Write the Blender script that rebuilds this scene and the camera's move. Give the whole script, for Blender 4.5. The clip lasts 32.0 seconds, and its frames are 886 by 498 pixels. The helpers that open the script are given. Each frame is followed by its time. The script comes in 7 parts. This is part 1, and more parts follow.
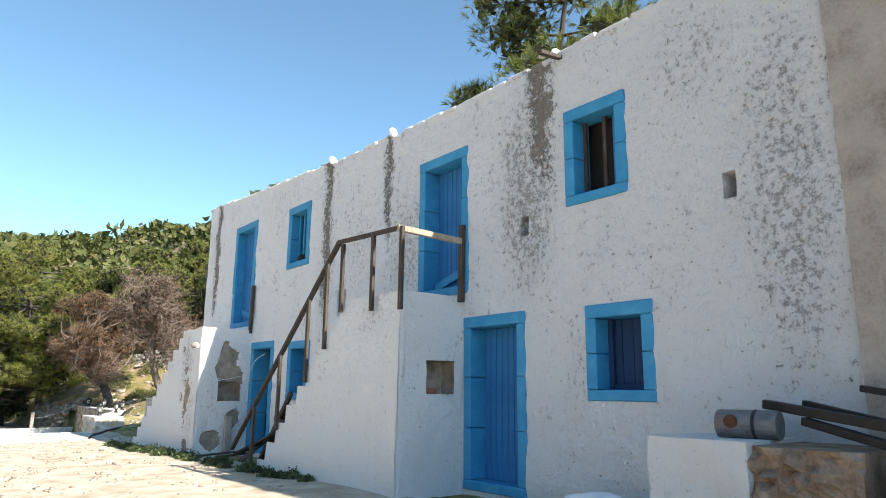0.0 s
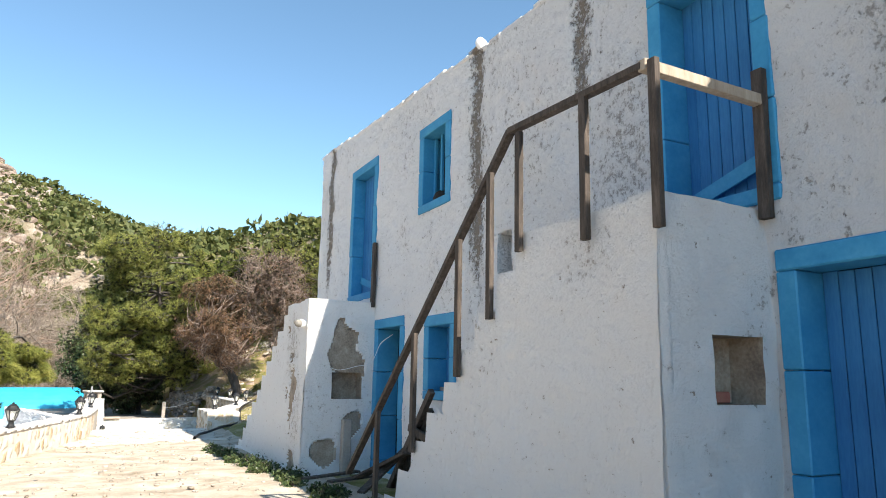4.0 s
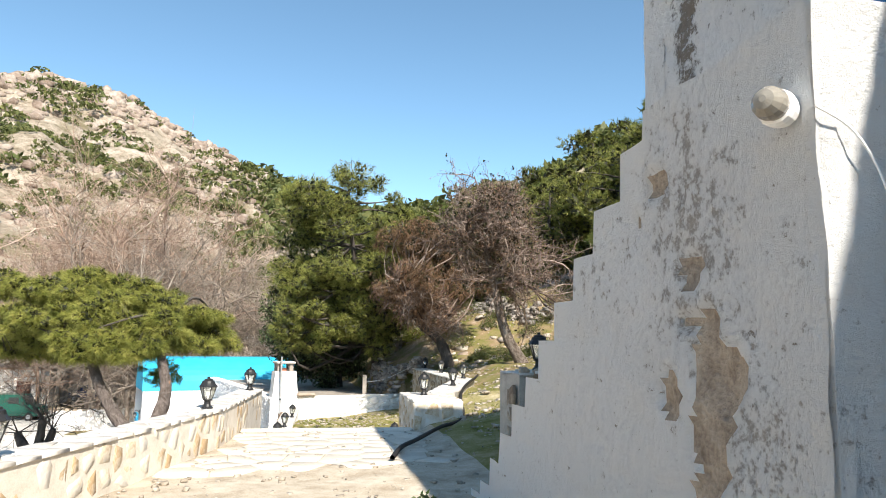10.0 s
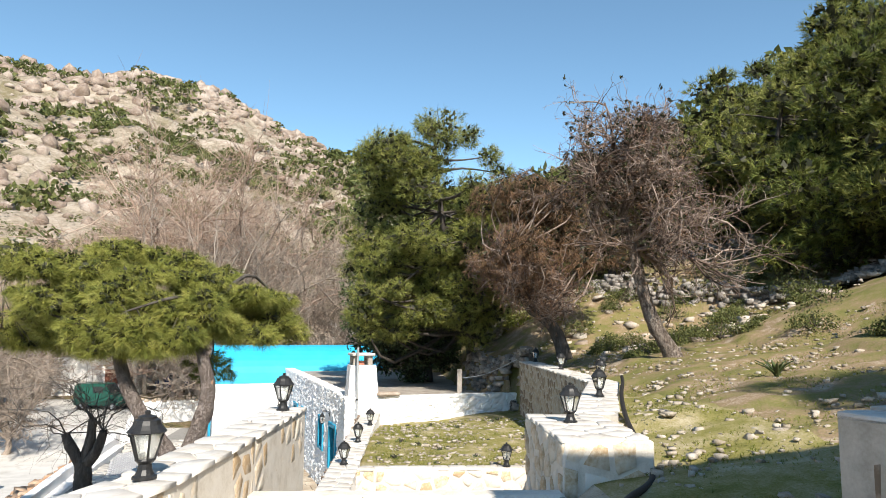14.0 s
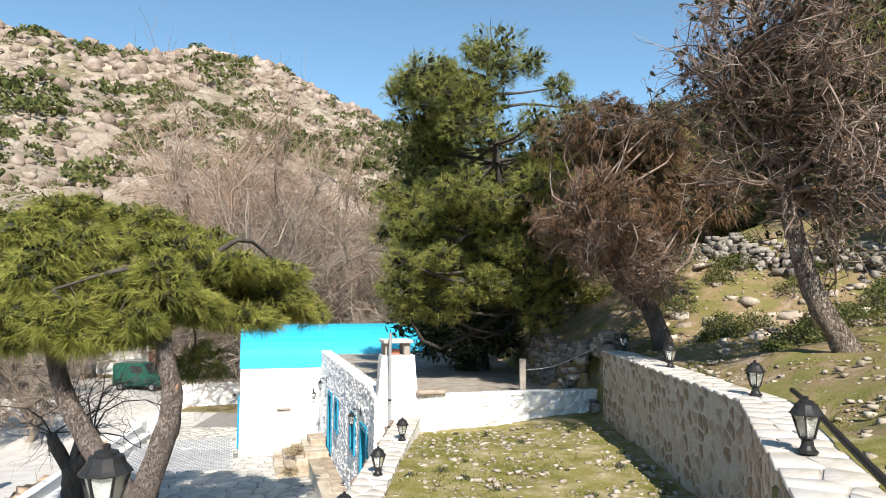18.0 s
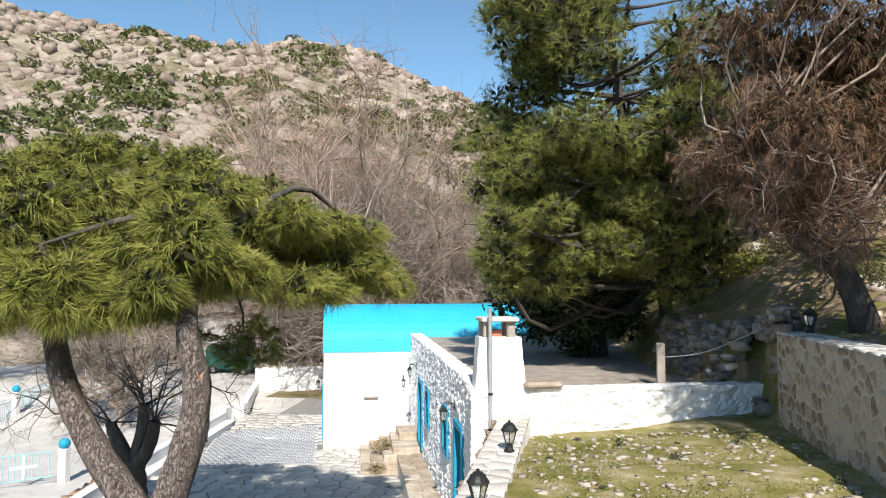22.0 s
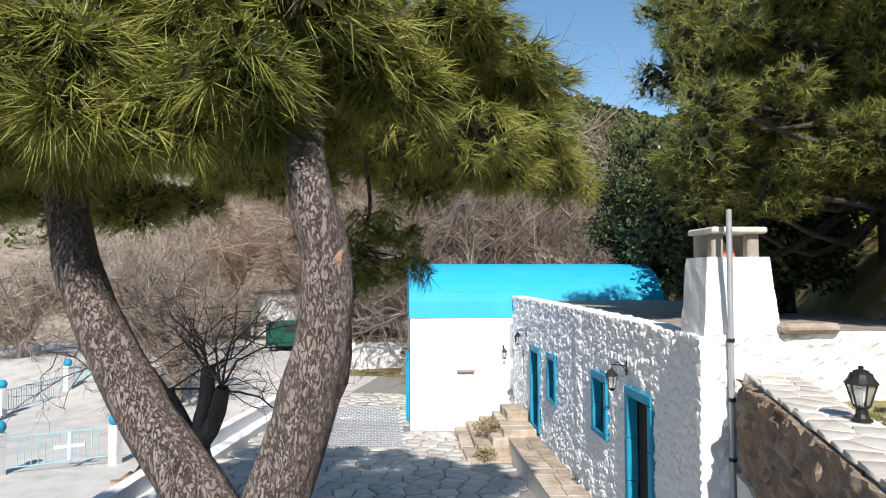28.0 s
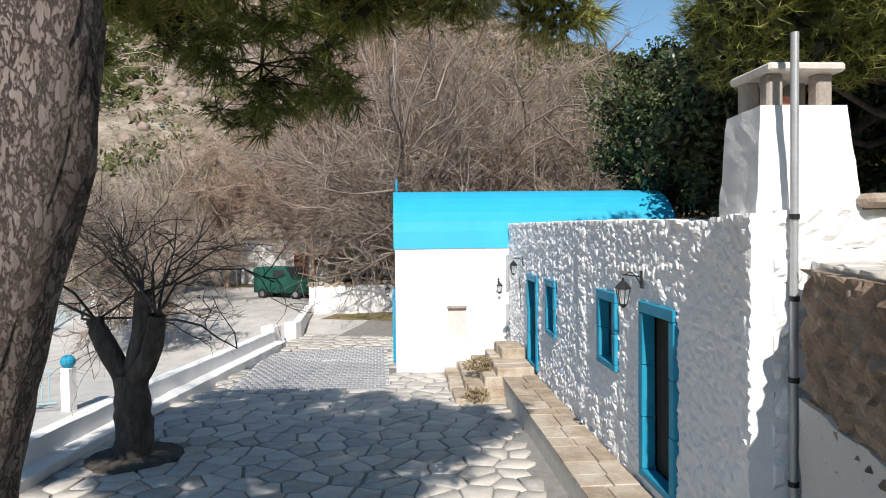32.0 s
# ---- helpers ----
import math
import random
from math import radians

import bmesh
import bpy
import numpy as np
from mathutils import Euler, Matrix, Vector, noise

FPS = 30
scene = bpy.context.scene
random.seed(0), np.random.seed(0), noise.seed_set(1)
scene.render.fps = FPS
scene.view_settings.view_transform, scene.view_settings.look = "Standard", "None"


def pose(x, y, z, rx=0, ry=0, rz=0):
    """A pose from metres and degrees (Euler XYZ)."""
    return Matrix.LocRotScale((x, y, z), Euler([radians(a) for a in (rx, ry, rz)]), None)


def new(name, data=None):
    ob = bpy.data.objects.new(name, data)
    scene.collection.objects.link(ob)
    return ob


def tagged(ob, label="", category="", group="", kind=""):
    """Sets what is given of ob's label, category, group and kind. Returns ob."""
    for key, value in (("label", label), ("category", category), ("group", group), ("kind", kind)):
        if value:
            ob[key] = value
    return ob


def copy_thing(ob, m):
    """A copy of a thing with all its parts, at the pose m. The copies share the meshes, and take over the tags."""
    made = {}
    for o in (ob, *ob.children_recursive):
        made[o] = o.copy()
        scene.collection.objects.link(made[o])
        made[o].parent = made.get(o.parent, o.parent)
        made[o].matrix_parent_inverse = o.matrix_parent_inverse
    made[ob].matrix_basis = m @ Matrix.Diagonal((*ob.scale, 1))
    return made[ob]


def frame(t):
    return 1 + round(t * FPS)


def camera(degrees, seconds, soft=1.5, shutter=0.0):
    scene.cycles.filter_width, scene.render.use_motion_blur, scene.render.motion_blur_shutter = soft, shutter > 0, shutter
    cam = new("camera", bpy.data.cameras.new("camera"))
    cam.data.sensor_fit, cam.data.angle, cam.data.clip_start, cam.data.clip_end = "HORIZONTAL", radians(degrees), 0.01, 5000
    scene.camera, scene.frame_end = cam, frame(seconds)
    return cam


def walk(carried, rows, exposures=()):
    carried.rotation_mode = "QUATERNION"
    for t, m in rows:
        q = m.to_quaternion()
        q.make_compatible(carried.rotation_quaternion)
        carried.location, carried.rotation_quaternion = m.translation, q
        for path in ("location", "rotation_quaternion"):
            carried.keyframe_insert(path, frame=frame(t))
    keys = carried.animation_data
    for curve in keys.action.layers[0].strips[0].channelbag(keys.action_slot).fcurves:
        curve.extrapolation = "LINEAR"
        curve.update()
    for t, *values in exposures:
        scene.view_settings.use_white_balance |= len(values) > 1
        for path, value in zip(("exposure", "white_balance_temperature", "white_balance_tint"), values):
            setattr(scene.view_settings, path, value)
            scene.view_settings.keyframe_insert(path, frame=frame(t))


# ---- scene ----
cam = camera(66.3, 32.0, 1.0)
METRES, EYE, TILT, LEAN, TURN = 35.0, 1.4, 0.0, 0.0, -38.1
ROWS = [
    (0.0, 0.0, 0.0, 0.0, -0.11, 11.83, -0.54),
    (0.5, -0.0003, 0.0112, -0.0006, 1.12, 11.64, -0.53),
    (1.0, -0.0022, 0.0259, -0.0006, 2.42, 11.49, -0.71),
    (1.5, -0.0041, 0.0426, 0.0006, 3.86, 11.3, -0.67),
    (2.0, -0.009, 0.0595, 0.0002, 5.69, 11.17, -0.75),
    (2.5, -0.0126, 0.0781, -0.0003, 6.78, 11.07, -0.81),
    (3.0, -0.0177, 0.0952, 0.0005, 8.35, 10.94, -0.83),
    (3.5, -0.0246, 0.1127, 0.0015, 9.42, 10.86, -0.94),
    (4.0, -0.0312, 0.1288, 0.0028, 10.58, 10.78, -0.93),
    (4.5, -0.0411, 0.1457, 0.0027, 11.98, 10.74, -1.01),
    (6.5, -0.0761, 0.221, 0.0026, 16.25, 10.31, -0.9),
    (7.0, -0.0841, 0.24, 0.0023, 17.28, 9.99, -1.0),
    (7.5, -0.093, 0.258, 0.0029, 19.28, 9.85, -0.86),
    (8.0, -0.1039, 0.2759, 0.0031, 21.24, 9.8, -0.92),
    (8.5, -0.1144, 0.2947, 0.0026, 23.23, 9.48, -0.84),
    (9.0, -0.1263, 0.3119, 0.0017, 24.52, 8.98, -0.87),
    (9.5, -0.1375, 0.3285, 0.0013, 25.42, 8.41, -0.8),
    (10.0, -0.1497, 0.3426, 0.0018, 27.0, 7.91, -0.81),
    (10.5, -0.1605, 0.3588, 0.002, 28.08, 7.49, -0.81),
    (11.0, -0.1709, 0.3734, 0.0019, 29.52, 7.25, -0.71),
    (11.5, -0.1817, 0.3903, 0.002, 30.31, 7.25, -0.71),
    (12.0, -0.1928, 0.4063, 0.0028, 31.26, 7.2, -0.66),
    (12.5, -0.2049, 0.4222, 0.0032, 32.09, 7.22, -0.69),
    (13.0, -0.2157, 0.4388, 0.0037, 32.89, 7.23, -0.6),
    (13.5, -0.2285, 0.4537, 0.0035, 33.83, 7.02, -0.63),
    (14.0, -0.2395, 0.4704, 0.0033, 34.46, 6.58, -0.56),
    (14.5, -0.2499, 0.4863, 0.0033, 35.07, 6.16, -0.53),
    (16.5, -0.2878, 0.5482, 0.0053, 37.27, 5.4, -0.41),
    (17.0, -0.2984, 0.5605, 0.0052, 38.05, 5.09, -0.4),
    (17.5, -0.3084, 0.5747, 0.0053, 38.67, 4.74, -0.37),
    (18.0, -0.3191, 0.5885, 0.0076, 39.44, 4.24, -0.26),
    (18.5, -0.3316, 0.6011, 0.008, 40.23, 3.81, -0.35),
    (19.0, -0.3437, 0.6141, 0.0078, 40.9, 3.28, -0.23),
    (19.5, -0.3559, 0.6243, 0.0081, 42.25, 3.29, -0.24),
    (20.0, -0.3671, 0.6355, 0.0067, 43.5, 3.38, -0.15),
    (20.5, -0.3757, 0.6432, 0.0058, 44.94, 3.21, -0.07),
    (21.0, -0.3822, 0.6493, 0.0043, 45.72, 3.05, -0.07),
    (21.5, -0.3858, 0.6554, 0.0008, 46.48, 2.96, 0.05),
    (22.0, -0.3914, 0.6602, -0.0026, 47.38, 3.01, 0.05),
    (22.5, -0.3999, 0.6667, -0.0065, 48.0, 2.96, 0.06),
    (23.0, -0.4066, 0.6739, -0.0118, 48.91, 3.0, 0.16),
    (23.5, -0.4147, 0.6795, -0.0164, 49.62, 3.05, 0.16),
    (24.0, -0.4224, 0.6863, -0.0209, 50.25, 2.93, 0.2),
    (24.5, -0.4312, 0.6908, -0.0247, 50.85, 2.95, 0.22),
    (25.0, -0.4405, 0.6947, -0.0276, 51.47, 3.0, 0.2),
    (25.5, -0.4503, 0.6991, -0.032, 52.1, 2.99, 0.22),
    (26.0, -0.4642, 0.7013, -0.0356, 52.81, 2.99, 0.13),
    (26.5, -0.4791, 0.7029, -0.0361, 53.12, 3.0, 0.13),
    (28.5, -0.5245, 0.7021, -0.0376, 50.62, 1.75, 0.18),
    (29.0, -0.5295, 0.7088, -0.0379, 50.24, 1.26, 0.4),
    (29.5, -0.534, 0.7155, -0.0395, 50.04, 0.8, 0.5),
    (30.0, -0.541, 0.7222, -0.0446, 50.15, 0.31, 0.48),
    (30.5, -0.5458, 0.7294, -0.0492, 50.28, -0.17, 0.51),
    (31.0, -0.5497, 0.7362, -0.0527, 50.72, -0.6, 0.59),
    (31.5, -0.5566, 0.7427, -0.0572, 50.97, -1.12, 0.55),
    (32.0, -0.5603, 0.7496, -0.0618, 51.59, -1.55, 0.65),
]
walk(cam, [(t, pose(0, 0, EYE, TILT, LEAN, TURN) @ pose(METRES * x, METRES * y, METRES * z, 90 + pitch, roll, yaw)) for t, x, y, z, yaw, pitch, roll in ROWS], exposures=((0.0, 1.50, 6450, 10), (4.0, 1.50, 6500, 11), (8.0, 1.50, 6600, 11), (10.0, 1.27, 6500, 10), (13.0, 1.08, 6450, 10), (18.0, 1.02, 6450, 10), (23.0, 0.84, 6250, 11), (28.0, 0.68, 6200, 12), (32.0, 0.55, 6300, 12)))

# ---------------------------------------------------------------- world, sun, exposure
SUN_AZ, SUN_EL = radians(13.0), radians(40.0)
sun_way = Vector((math.cos(SUN_EL) * math.sin(SUN_AZ), -math.cos(SUN_EL) * math.cos(SUN_AZ), math.sin(SUN_EL)))
world = bpy.data.worlds.new("sky")
scene.world = world
world.use_nodes = True
wn = world.node_tree.nodes
sky = wn.new("ShaderNodeTexSky")
sky.sky_type = "NISHITA"
sky.sun_disc = False
sky.sun_elevation = SUN_EL
sky.sun_rotation = math.pi - SUN_AZ
sky.air_density, sky.dust_density, sky.ozone_density = 0.72, 0.02, 1.0
tone = wn.new("ShaderNodeMix")
tone.data_type, tone.blend_type = "RGBA", "MULTIPLY"
tone.inputs["Factor"].default_value = 1.0
tone.inputs["B"].default_value = (0.90, 1.06, 0.97, 1)
world.node_tree.links.new(sky.outputs[0], tone.inputs["A"])
world.node_tree.links.new(tone.outputs["Result"], wn["Background"].inputs[0])
wn["Background"].inputs[1].default_value = 0.105
sun = new("sun", bpy.data.lights.new("sun", "SUN"))
sun.data.energy, sun.data.angle, sun.data.color = 4.1, radians(0.53), (1.0, 0.93, 0.82)
sun.matrix_world = Matrix.Translation((0, 0, 60)) @ sun_way.to_track_quat("Z", "Y").to_matrix().to_4x4()

# ---------------------------------------------------------------- materials
MATS = {}


def mat(name, *stops, rough=0.8, metal=0.0, scale=6.0, detail=6.0, bump=0.3, fine=60.0, coords="Object", spread=0.12, stain=None, stain_scale=0.8, dist=0.02, rand=0.0, stretch=(1, 1, 1)):
    """A surface with colours mixed by noise at two scales, relief, and stains of another colour."""
    if name in MATS:
        return MATS[name]
    m = bpy.data.materials.new(name)
    m.use_nodes = True
    nt = m.node_tree
    N, L = nt.nodes, nt.links
    b = N["Principled BSDF"]
    tc = N.new("ShaderNodeTexCoord")
    mp = N.new("ShaderNodeMapping")
    mp.inputs["Scale"].default_value = stretch
    L.new(tc.outputs[coords], mp.inputs[0])
    n1 = N.new("ShaderNodeTexNoise")
    n1.inputs["Scale"].default_value, n1.inputs["Detail"].default_value = scale, detail
    n1.inputs["Roughness"].default_value = 0.65
    L.new(mp.outputs[0], n1.inputs["Vector"])
    n2 = N.new("ShaderNodeTexNoise")
    n2.inputs["Scale"].default_value, n2.inputs["Detail"].default_value = fine, 4
    L.new(mp.outputs[0], n2.inputs["Vector"])
    mix = N.new("ShaderNodeMath")
    mix.operation = "MULTIPLY_ADD"
    L.new(n2.outputs[0], mix.inputs[0])
    mix.inputs[1].default_value = 0.35
    L.new(n1.outputs[0], mix.inputs[2])
    src = mix.outputs[0]
    if rand:
        oi = N.new("ShaderNodeObjectInfo")
        gi = N.new("ShaderNodeNewGeometry")
        s = N.new("ShaderNodeMath")
        s.operation = "ADD"
        L.new(oi.outputs["Random"], s.inputs[0])
        L.new(gi.outputs["Random Per Island"], s.inputs[1])
        fr = N.new("ShaderNodeMath")
        fr.operation = "FRACT"
        L.new(s.outputs[0], fr.inputs[0])
        a = N.new("ShaderNodeMath")
        a.operation = "MULTIPLY_ADD"
        L.new(fr.outputs[0], a.inputs[0])
        a.inputs[1].default_value = rand
        L.new(src, a.inputs[2])
        c = N.new("ShaderNodeMath")
        c.operation = "SUBTRACT"
        L.new(a.outputs[0], c.inputs[0])
        c.inputs[1].default_value = rand / 2
        src = c.outputs[0]
    r = N.new("ShaderNodeValToRGB")
    lo, hi = 0.675 - spread * 2, 0.675 + spread * 2
    els = r.color_ramp.elements
    while len(els) < len(stops):
        els.new(0.5)
    for i, c in enumerate(stops):
        els[i].position = lo + (hi - lo) * i / max(1, len(stops) - 1)
        els[i].color = (*c, 1)
    L.new(src, r.inputs[0])
    col = r.outputs[0]
    if stain:
        n3 = N.new("ShaderNodeTexNoise")
        n3.inputs["Scale"].default_value, n3.inputs["Detail"].default_value = stain_scale, 9
        n3.inputs["Roughness"].default_value = 0.7
        L.new(mp.outputs[0], n3.inputs["Vector"])
        r3 = N.new("ShaderNodeValToRGB")
        r3.color_ramp.elements[0].position, r3.color_ramp.elements[1].position = stain[1], stain[2]
        L.new(n3.outputs[0], r3.inputs[0])
        mx = N.new("ShaderNodeMix")
        mx.data_type = "RGBA"
        L.new(r3.outputs[0], mx.inputs["Factor"])
        L.new(col, mx.inputs["A"])
        mx.inputs["B"].default_value = (*stain[0], 1)
        col = mx.outputs["Result"]
    L.new(col, b.inputs["Base Color"])
    b.inputs["Roughness"].default_value, b.inputs["Metallic"].default_value = rough, metal
    b.inputs["Specular IOR Level"].default_value = 0.3
    if bump:
        bp = N.new("ShaderNodeBump")
        bp.inputs["Strength"].default_value, bp.inputs["Distance"].default_value = bump, dist
        L.new(mix.outputs[0], bp.inputs["Height"])
        L.new(bp.outputs[0], b.inputs["Normal"])
    MATS[name] = m
    return m


def leafy(name, *stops, rand=0.5, rough=0.55, through_light=0.25):
    """Foliage: each leaf or tuft its own shade, some light passing through."""
    m = bpy.data.materials.new(name)
    m.use_nodes = True
    nt = m.node_tree
    N, L = nt.nodes, nt.links
    b = N["Principled BSDF"]
    gi = N.new("ShaderNodeNewGeometry")
    tc = N.new("ShaderNodeTexCoord")
    n1 = N.new("ShaderNodeTexNoise")
    n1.inputs["Scale"].default_value = 2.6
    L.new(tc.outputs["Object"], n1.inputs["Vector"])
    a = N.new("ShaderNodeMath")
    a.operation = "MULTIPLY_ADD"
    L.new(gi.outputs["Random Per Island"], a.inputs[0])
    a.inputs[1].default_value = rand
    L.new(n1.outputs[0], a.inputs[2])
    r = N.new("ShaderNodeValToRGB")
    els = r.color_ramp.elements
    while len(els) < len(stops):
        els.new(0.5)
    for i, c in enumerate(stops):
        els[i].position = 0.4 + 0.65 * i / max(1, len(stops) - 1)
        els[i].color = (*c, 1)
    L.new(a.outputs[0], r.inputs[0])
    L.new(r.outputs[0], b.inputs["Base Color"])
    b.inputs["Roughness"].default_value = rough
    b.inputs["Specular IOR Level"].default_value = 0.25
    if through_light:
        t = N.new("ShaderNodeBsdfTranslucent")
        L.new(r.outputs[0], t.inputs[0])
        ms = N.new("ShaderNodeMixShader")
        ms.inputs[0].default_value = through_light
        L.new(b.outputs[0], ms.inputs[1])
        L.new(t.outputs[0], ms.inputs[2])
        L.new(ms.outputs[0], N["Material Output"].inputs[0])
    return m



def plaster(name, white=(0.93, 0.925, 0.915), dirt=(0.225, 0.185, 0.145), dirt_lo=0.505, dirt_hi=0.63, amount=0.62, crack=0.7, bump=1.0, streaks=(), fields=()):
    """Aged whitewash: grey weathered blotches, vertical runs of dirt, fine cracks and flaking relief."""
    m = bpy.data.materials.new(name)
    m.use_nodes = True
    nt = m.node_tree
    N, L = nt.nodes, nt.links
    b = N["Principled BSDF"]
    tc = N.new("ShaderNodeTexCoord")

    def tex(scale, detail, rough=0.7, stretch=(1, 1, 1), offset=0.0):
        mp = N.new("ShaderNodeMapping")
        mp.inputs["Scale"].default_value = stretch
        mp.inputs["Location"].default_value = (offset, offset * 1.7, offset * 0.6)
        L.new(tc.outputs["Object"], mp.inputs[0])
        n = N.new("ShaderNodeTexNoise")
        n.inputs["Scale"].default_value, n.inputs["Detail"].default_value, n.inputs["Roughness"].default_value = scale, detail, rough
        L.new(mp.outputs[0], n.inputs["Vector"])
        return n.outputs[0], n.outputs[1]

    def ramp(src, lo, hi):
        r = N.new("ShaderNodeValToRGB")
        r.color_ramp.elements[0].position, r.color_ramp.elements[1].position = lo, hi
        L.new(src, r.inputs[0])
        return r.outputs[0]

    def math_(op, x, y):
        n = N.new("ShaderNodeMath")
        n.operation = op
        for i, q in enumerate((x, y)):
            if isinstance(q, float):
                n.inputs[i].default_value = q
            else:
                L.new(q, n.inputs[i])
        return n.outputs[0]

    big, _ = tex(0.5, 6, 0.6)
    mid, midc = tex(2.6, 12, 0.78, (1, 1, 1), 5)
    runs, _ = tex(1.5, 10, 0.75, (1, 1.6, 0.13), 9)
    fine, _ = tex(13, 9, 0.75)
    grit, _ = tex(42, 5, 0.7)
    dash, dashc = tex(9, 8, 0.72, (1, 1, 2.1), 3)
    blot = ramp(math_("ADD", math_("MULTIPLY", big, 0.85), math_("MULTIPLY", mid, 0.5)), dirt_lo + 0.155, dirt_hi + 0.19)
    run = ramp(math_("ADD", math_("MULTIPLY", runs, 0.75), math_("MULTIPLY", mid, 0.35)), dirt_lo + 0.04, dirt_hi + 0.04)
    mx = N.new("ShaderNodeMix")
    mx.data_type = "VECTOR"
    mx.inputs["Factor"].default_value = 0.12
    L.new(tc.outputs["Object"], mx.inputs["A"])
    L.new(dashc, mx.inputs["B"])
    vo = N.new("ShaderNodeTexVoronoi")
    vo.feature = "DISTANCE_TO_EDGE"
    vo.inputs["Scale"].default_value = 5.5
    L.new(mx.outputs["Result"], vo.inputs["Vector"])
    inv = math_("SUBTRACT", 1.0, ramp(vo.outputs["Distance"], 0.0, 0.045))
    crk = math_("MULTIPLY", math_("MULTIPLY", inv, ramp(math_("ADD", math_("MULTIPLY", dash, 0.6), math_("MULTIPLY", mid, 0.4)), 0.50, 0.56)), crack)
    sep = N.new("ShaderNodeSeparateXYZ")
    L.new(tc.outputs["Object"], sep.inputs[0])
    # weathered fields, each with ragged edges, in which the speckle thickens
    field = math_("MULTIPLY", math_("MAXIMUM", blot, run), 0.55)
    for yc, wide, zc, tall, much in fields:
        dy = math_("DIVIDE", math_("SUBTRACT", sep.outputs[1], yc), wide)
        dz = math_("DIVIDE", math_("SUBTRACT", sep.outputs[2], zc), tall)
        dd = math_("SQRT", math_("ADD", math_("MULTIPLY", dy, dy), math_("MULTIPLY", dz, dz)), 0.0)
        dd = math_("ADD", dd, math_("MULTIPLY", math_("SUBTRACT", mid, 0.5), 3.2))
        field = math_("MAXIMUM", field, math_("MULTIPLY", math_("SUBTRACT", 1.0, ramp(dd, 0.25, 1.0)), much))
    grain = math_("ADD", math_("MULTIPLY", fine, 0.55), math_("ADD", math_("MULTIPLY", grit, 0.25), math_("MULTIPLY", mid, 0.2)))
    speck = ramp(math_("ADD", grain, math_("MULTIPLY", field, 0.125)), 0.585, 0.645)
    haze = math_("MULTIPLY", field, 0.07)
    dirtf = math_("MAXIMUM", math_("MULTIPLY", speck, amount), haze)
    pits = math_("MULTIPLY", ramp(math_("ADD", math_("MULTIPLY", fine, 0.45), math_("MULTIPLY", dash, 0.55)), 0.598, 0.622), 0.85)
    tot = math_("MAXIMUM", math_("MAXIMUM", dirtf, crk), pits)
    for yc, wide, low in streaks:
        off = math_("ABSOLUTE", math_("ADD", math_("SUBTRACT", sep.outputs[1], yc), math_("MULTIPLY", math_("SUBTRACT", mid, 0.5), 0.7)), 0.0)
        band = math_("SUBTRACT", 1.0, ramp(math_("DIVIDE", off, wide), 0.15, 1.0))
        band = math_("MULTIPLY", band, ramp(math_("MULTIPLY", sep.outputs[2], 0.1), low * 0.1, low * 0.1 + 0.12))
        dark = ramp(math_("ADD", grain, math_("MULTIPLY", band, 0.19)), 0.60, 0.67)
        tot = math_("MAXIMUM", tot, math_("MULTIPLY", dark, 0.92))
    tint = N.new("ShaderNodeMix")
    tint.data_type = "RGBA"
    L.new(big, tint.inputs["Factor"])
    tint.inputs["A"].default_value = (white[0] * 0.95, white[1] * 0.95, white[2] * 0.95, 1)
    tint.inputs["B"].default_value = (*white, 1)
    mc = N.new("ShaderNodeMix")
    mc.data_type = "RGBA"
    L.new(tot, mc.inputs["Factor"])
    L.new(tint.outputs["Result"], mc.inputs["A"])
    mc.inputs["B"].default_value = (*dirt, 1)
    L.new(mc.outputs["Result"], b.inputs["Base Color"])
    b.inputs["Roughness"].default_value = 0.93
    b.inputs["Specular IOR Level"].default_value = 0.2
    h = math_("ADD", math_("MULTIPLY", fine, 0.55), math_("MULTIPLY", mid, 1.1))
    h = math_("ADD", h, math_("MULTIPLY", grit, 0.18))
    h = math_("SUBTRACT", h, math_("MULTIPLY", tot, 0.35))
    bp = N.new("ShaderNodeBump")
    bp.inputs["Strength"].default_value, bp.inputs["Distance"].default_value = bump, 0.08
    L.new(h, bp.inputs["Height"])
    L.new(bp.outputs[0], b.inputs["Normal"])
    MATS[name] = m
    return m


whitewash_old = plaster("old_whitewash", amount=0.62, crack=0.14, fields=((6.0, 0.75, 4.0, 1.9, 1.0), (8.6, 1.0, 3.6, 1.6, 0.75), (10.2, 1.1, 3.9, 1.3, 0.55), (2.7, 0.7, 3.2, 2.6, 0.8), (3.6, 0.9, 4.9, 0.9, 0.62), (11.3, 0.5, 3.6, 2.0, 0.7), (13.6, 0.8, 5.4, 0.7, 0.5), (16.6, 0.8, 4.6, 1.2, 0.35)), streaks=((5.75, 0.40, 3.3), (9.25, 0.22, 3.2), (11.35, 0.30, 2.0), (17.25, 0.25, 2.6)))
whitewash_stair = plaster("stair_whitewash", (0.92, 0.91, 0.89), (0.34, 0.28, 0.22), 0.56, 0.70, 0.7, 0.10, 0.9, fields=((15.45, 0.6, 2.0, 0.9, 0.8), (15.0, 0.5, 0.9, 0.9, 0.75), (16.4, 0.8, 1.9, 0.7, 0.5), (14.5, 0.4, 1.0, 1.4, 0.45), (8.0, 0.5, 2.4, 0.3, 0.6), (10.2, 1.2, 1.2, 0.5, 0.25)))
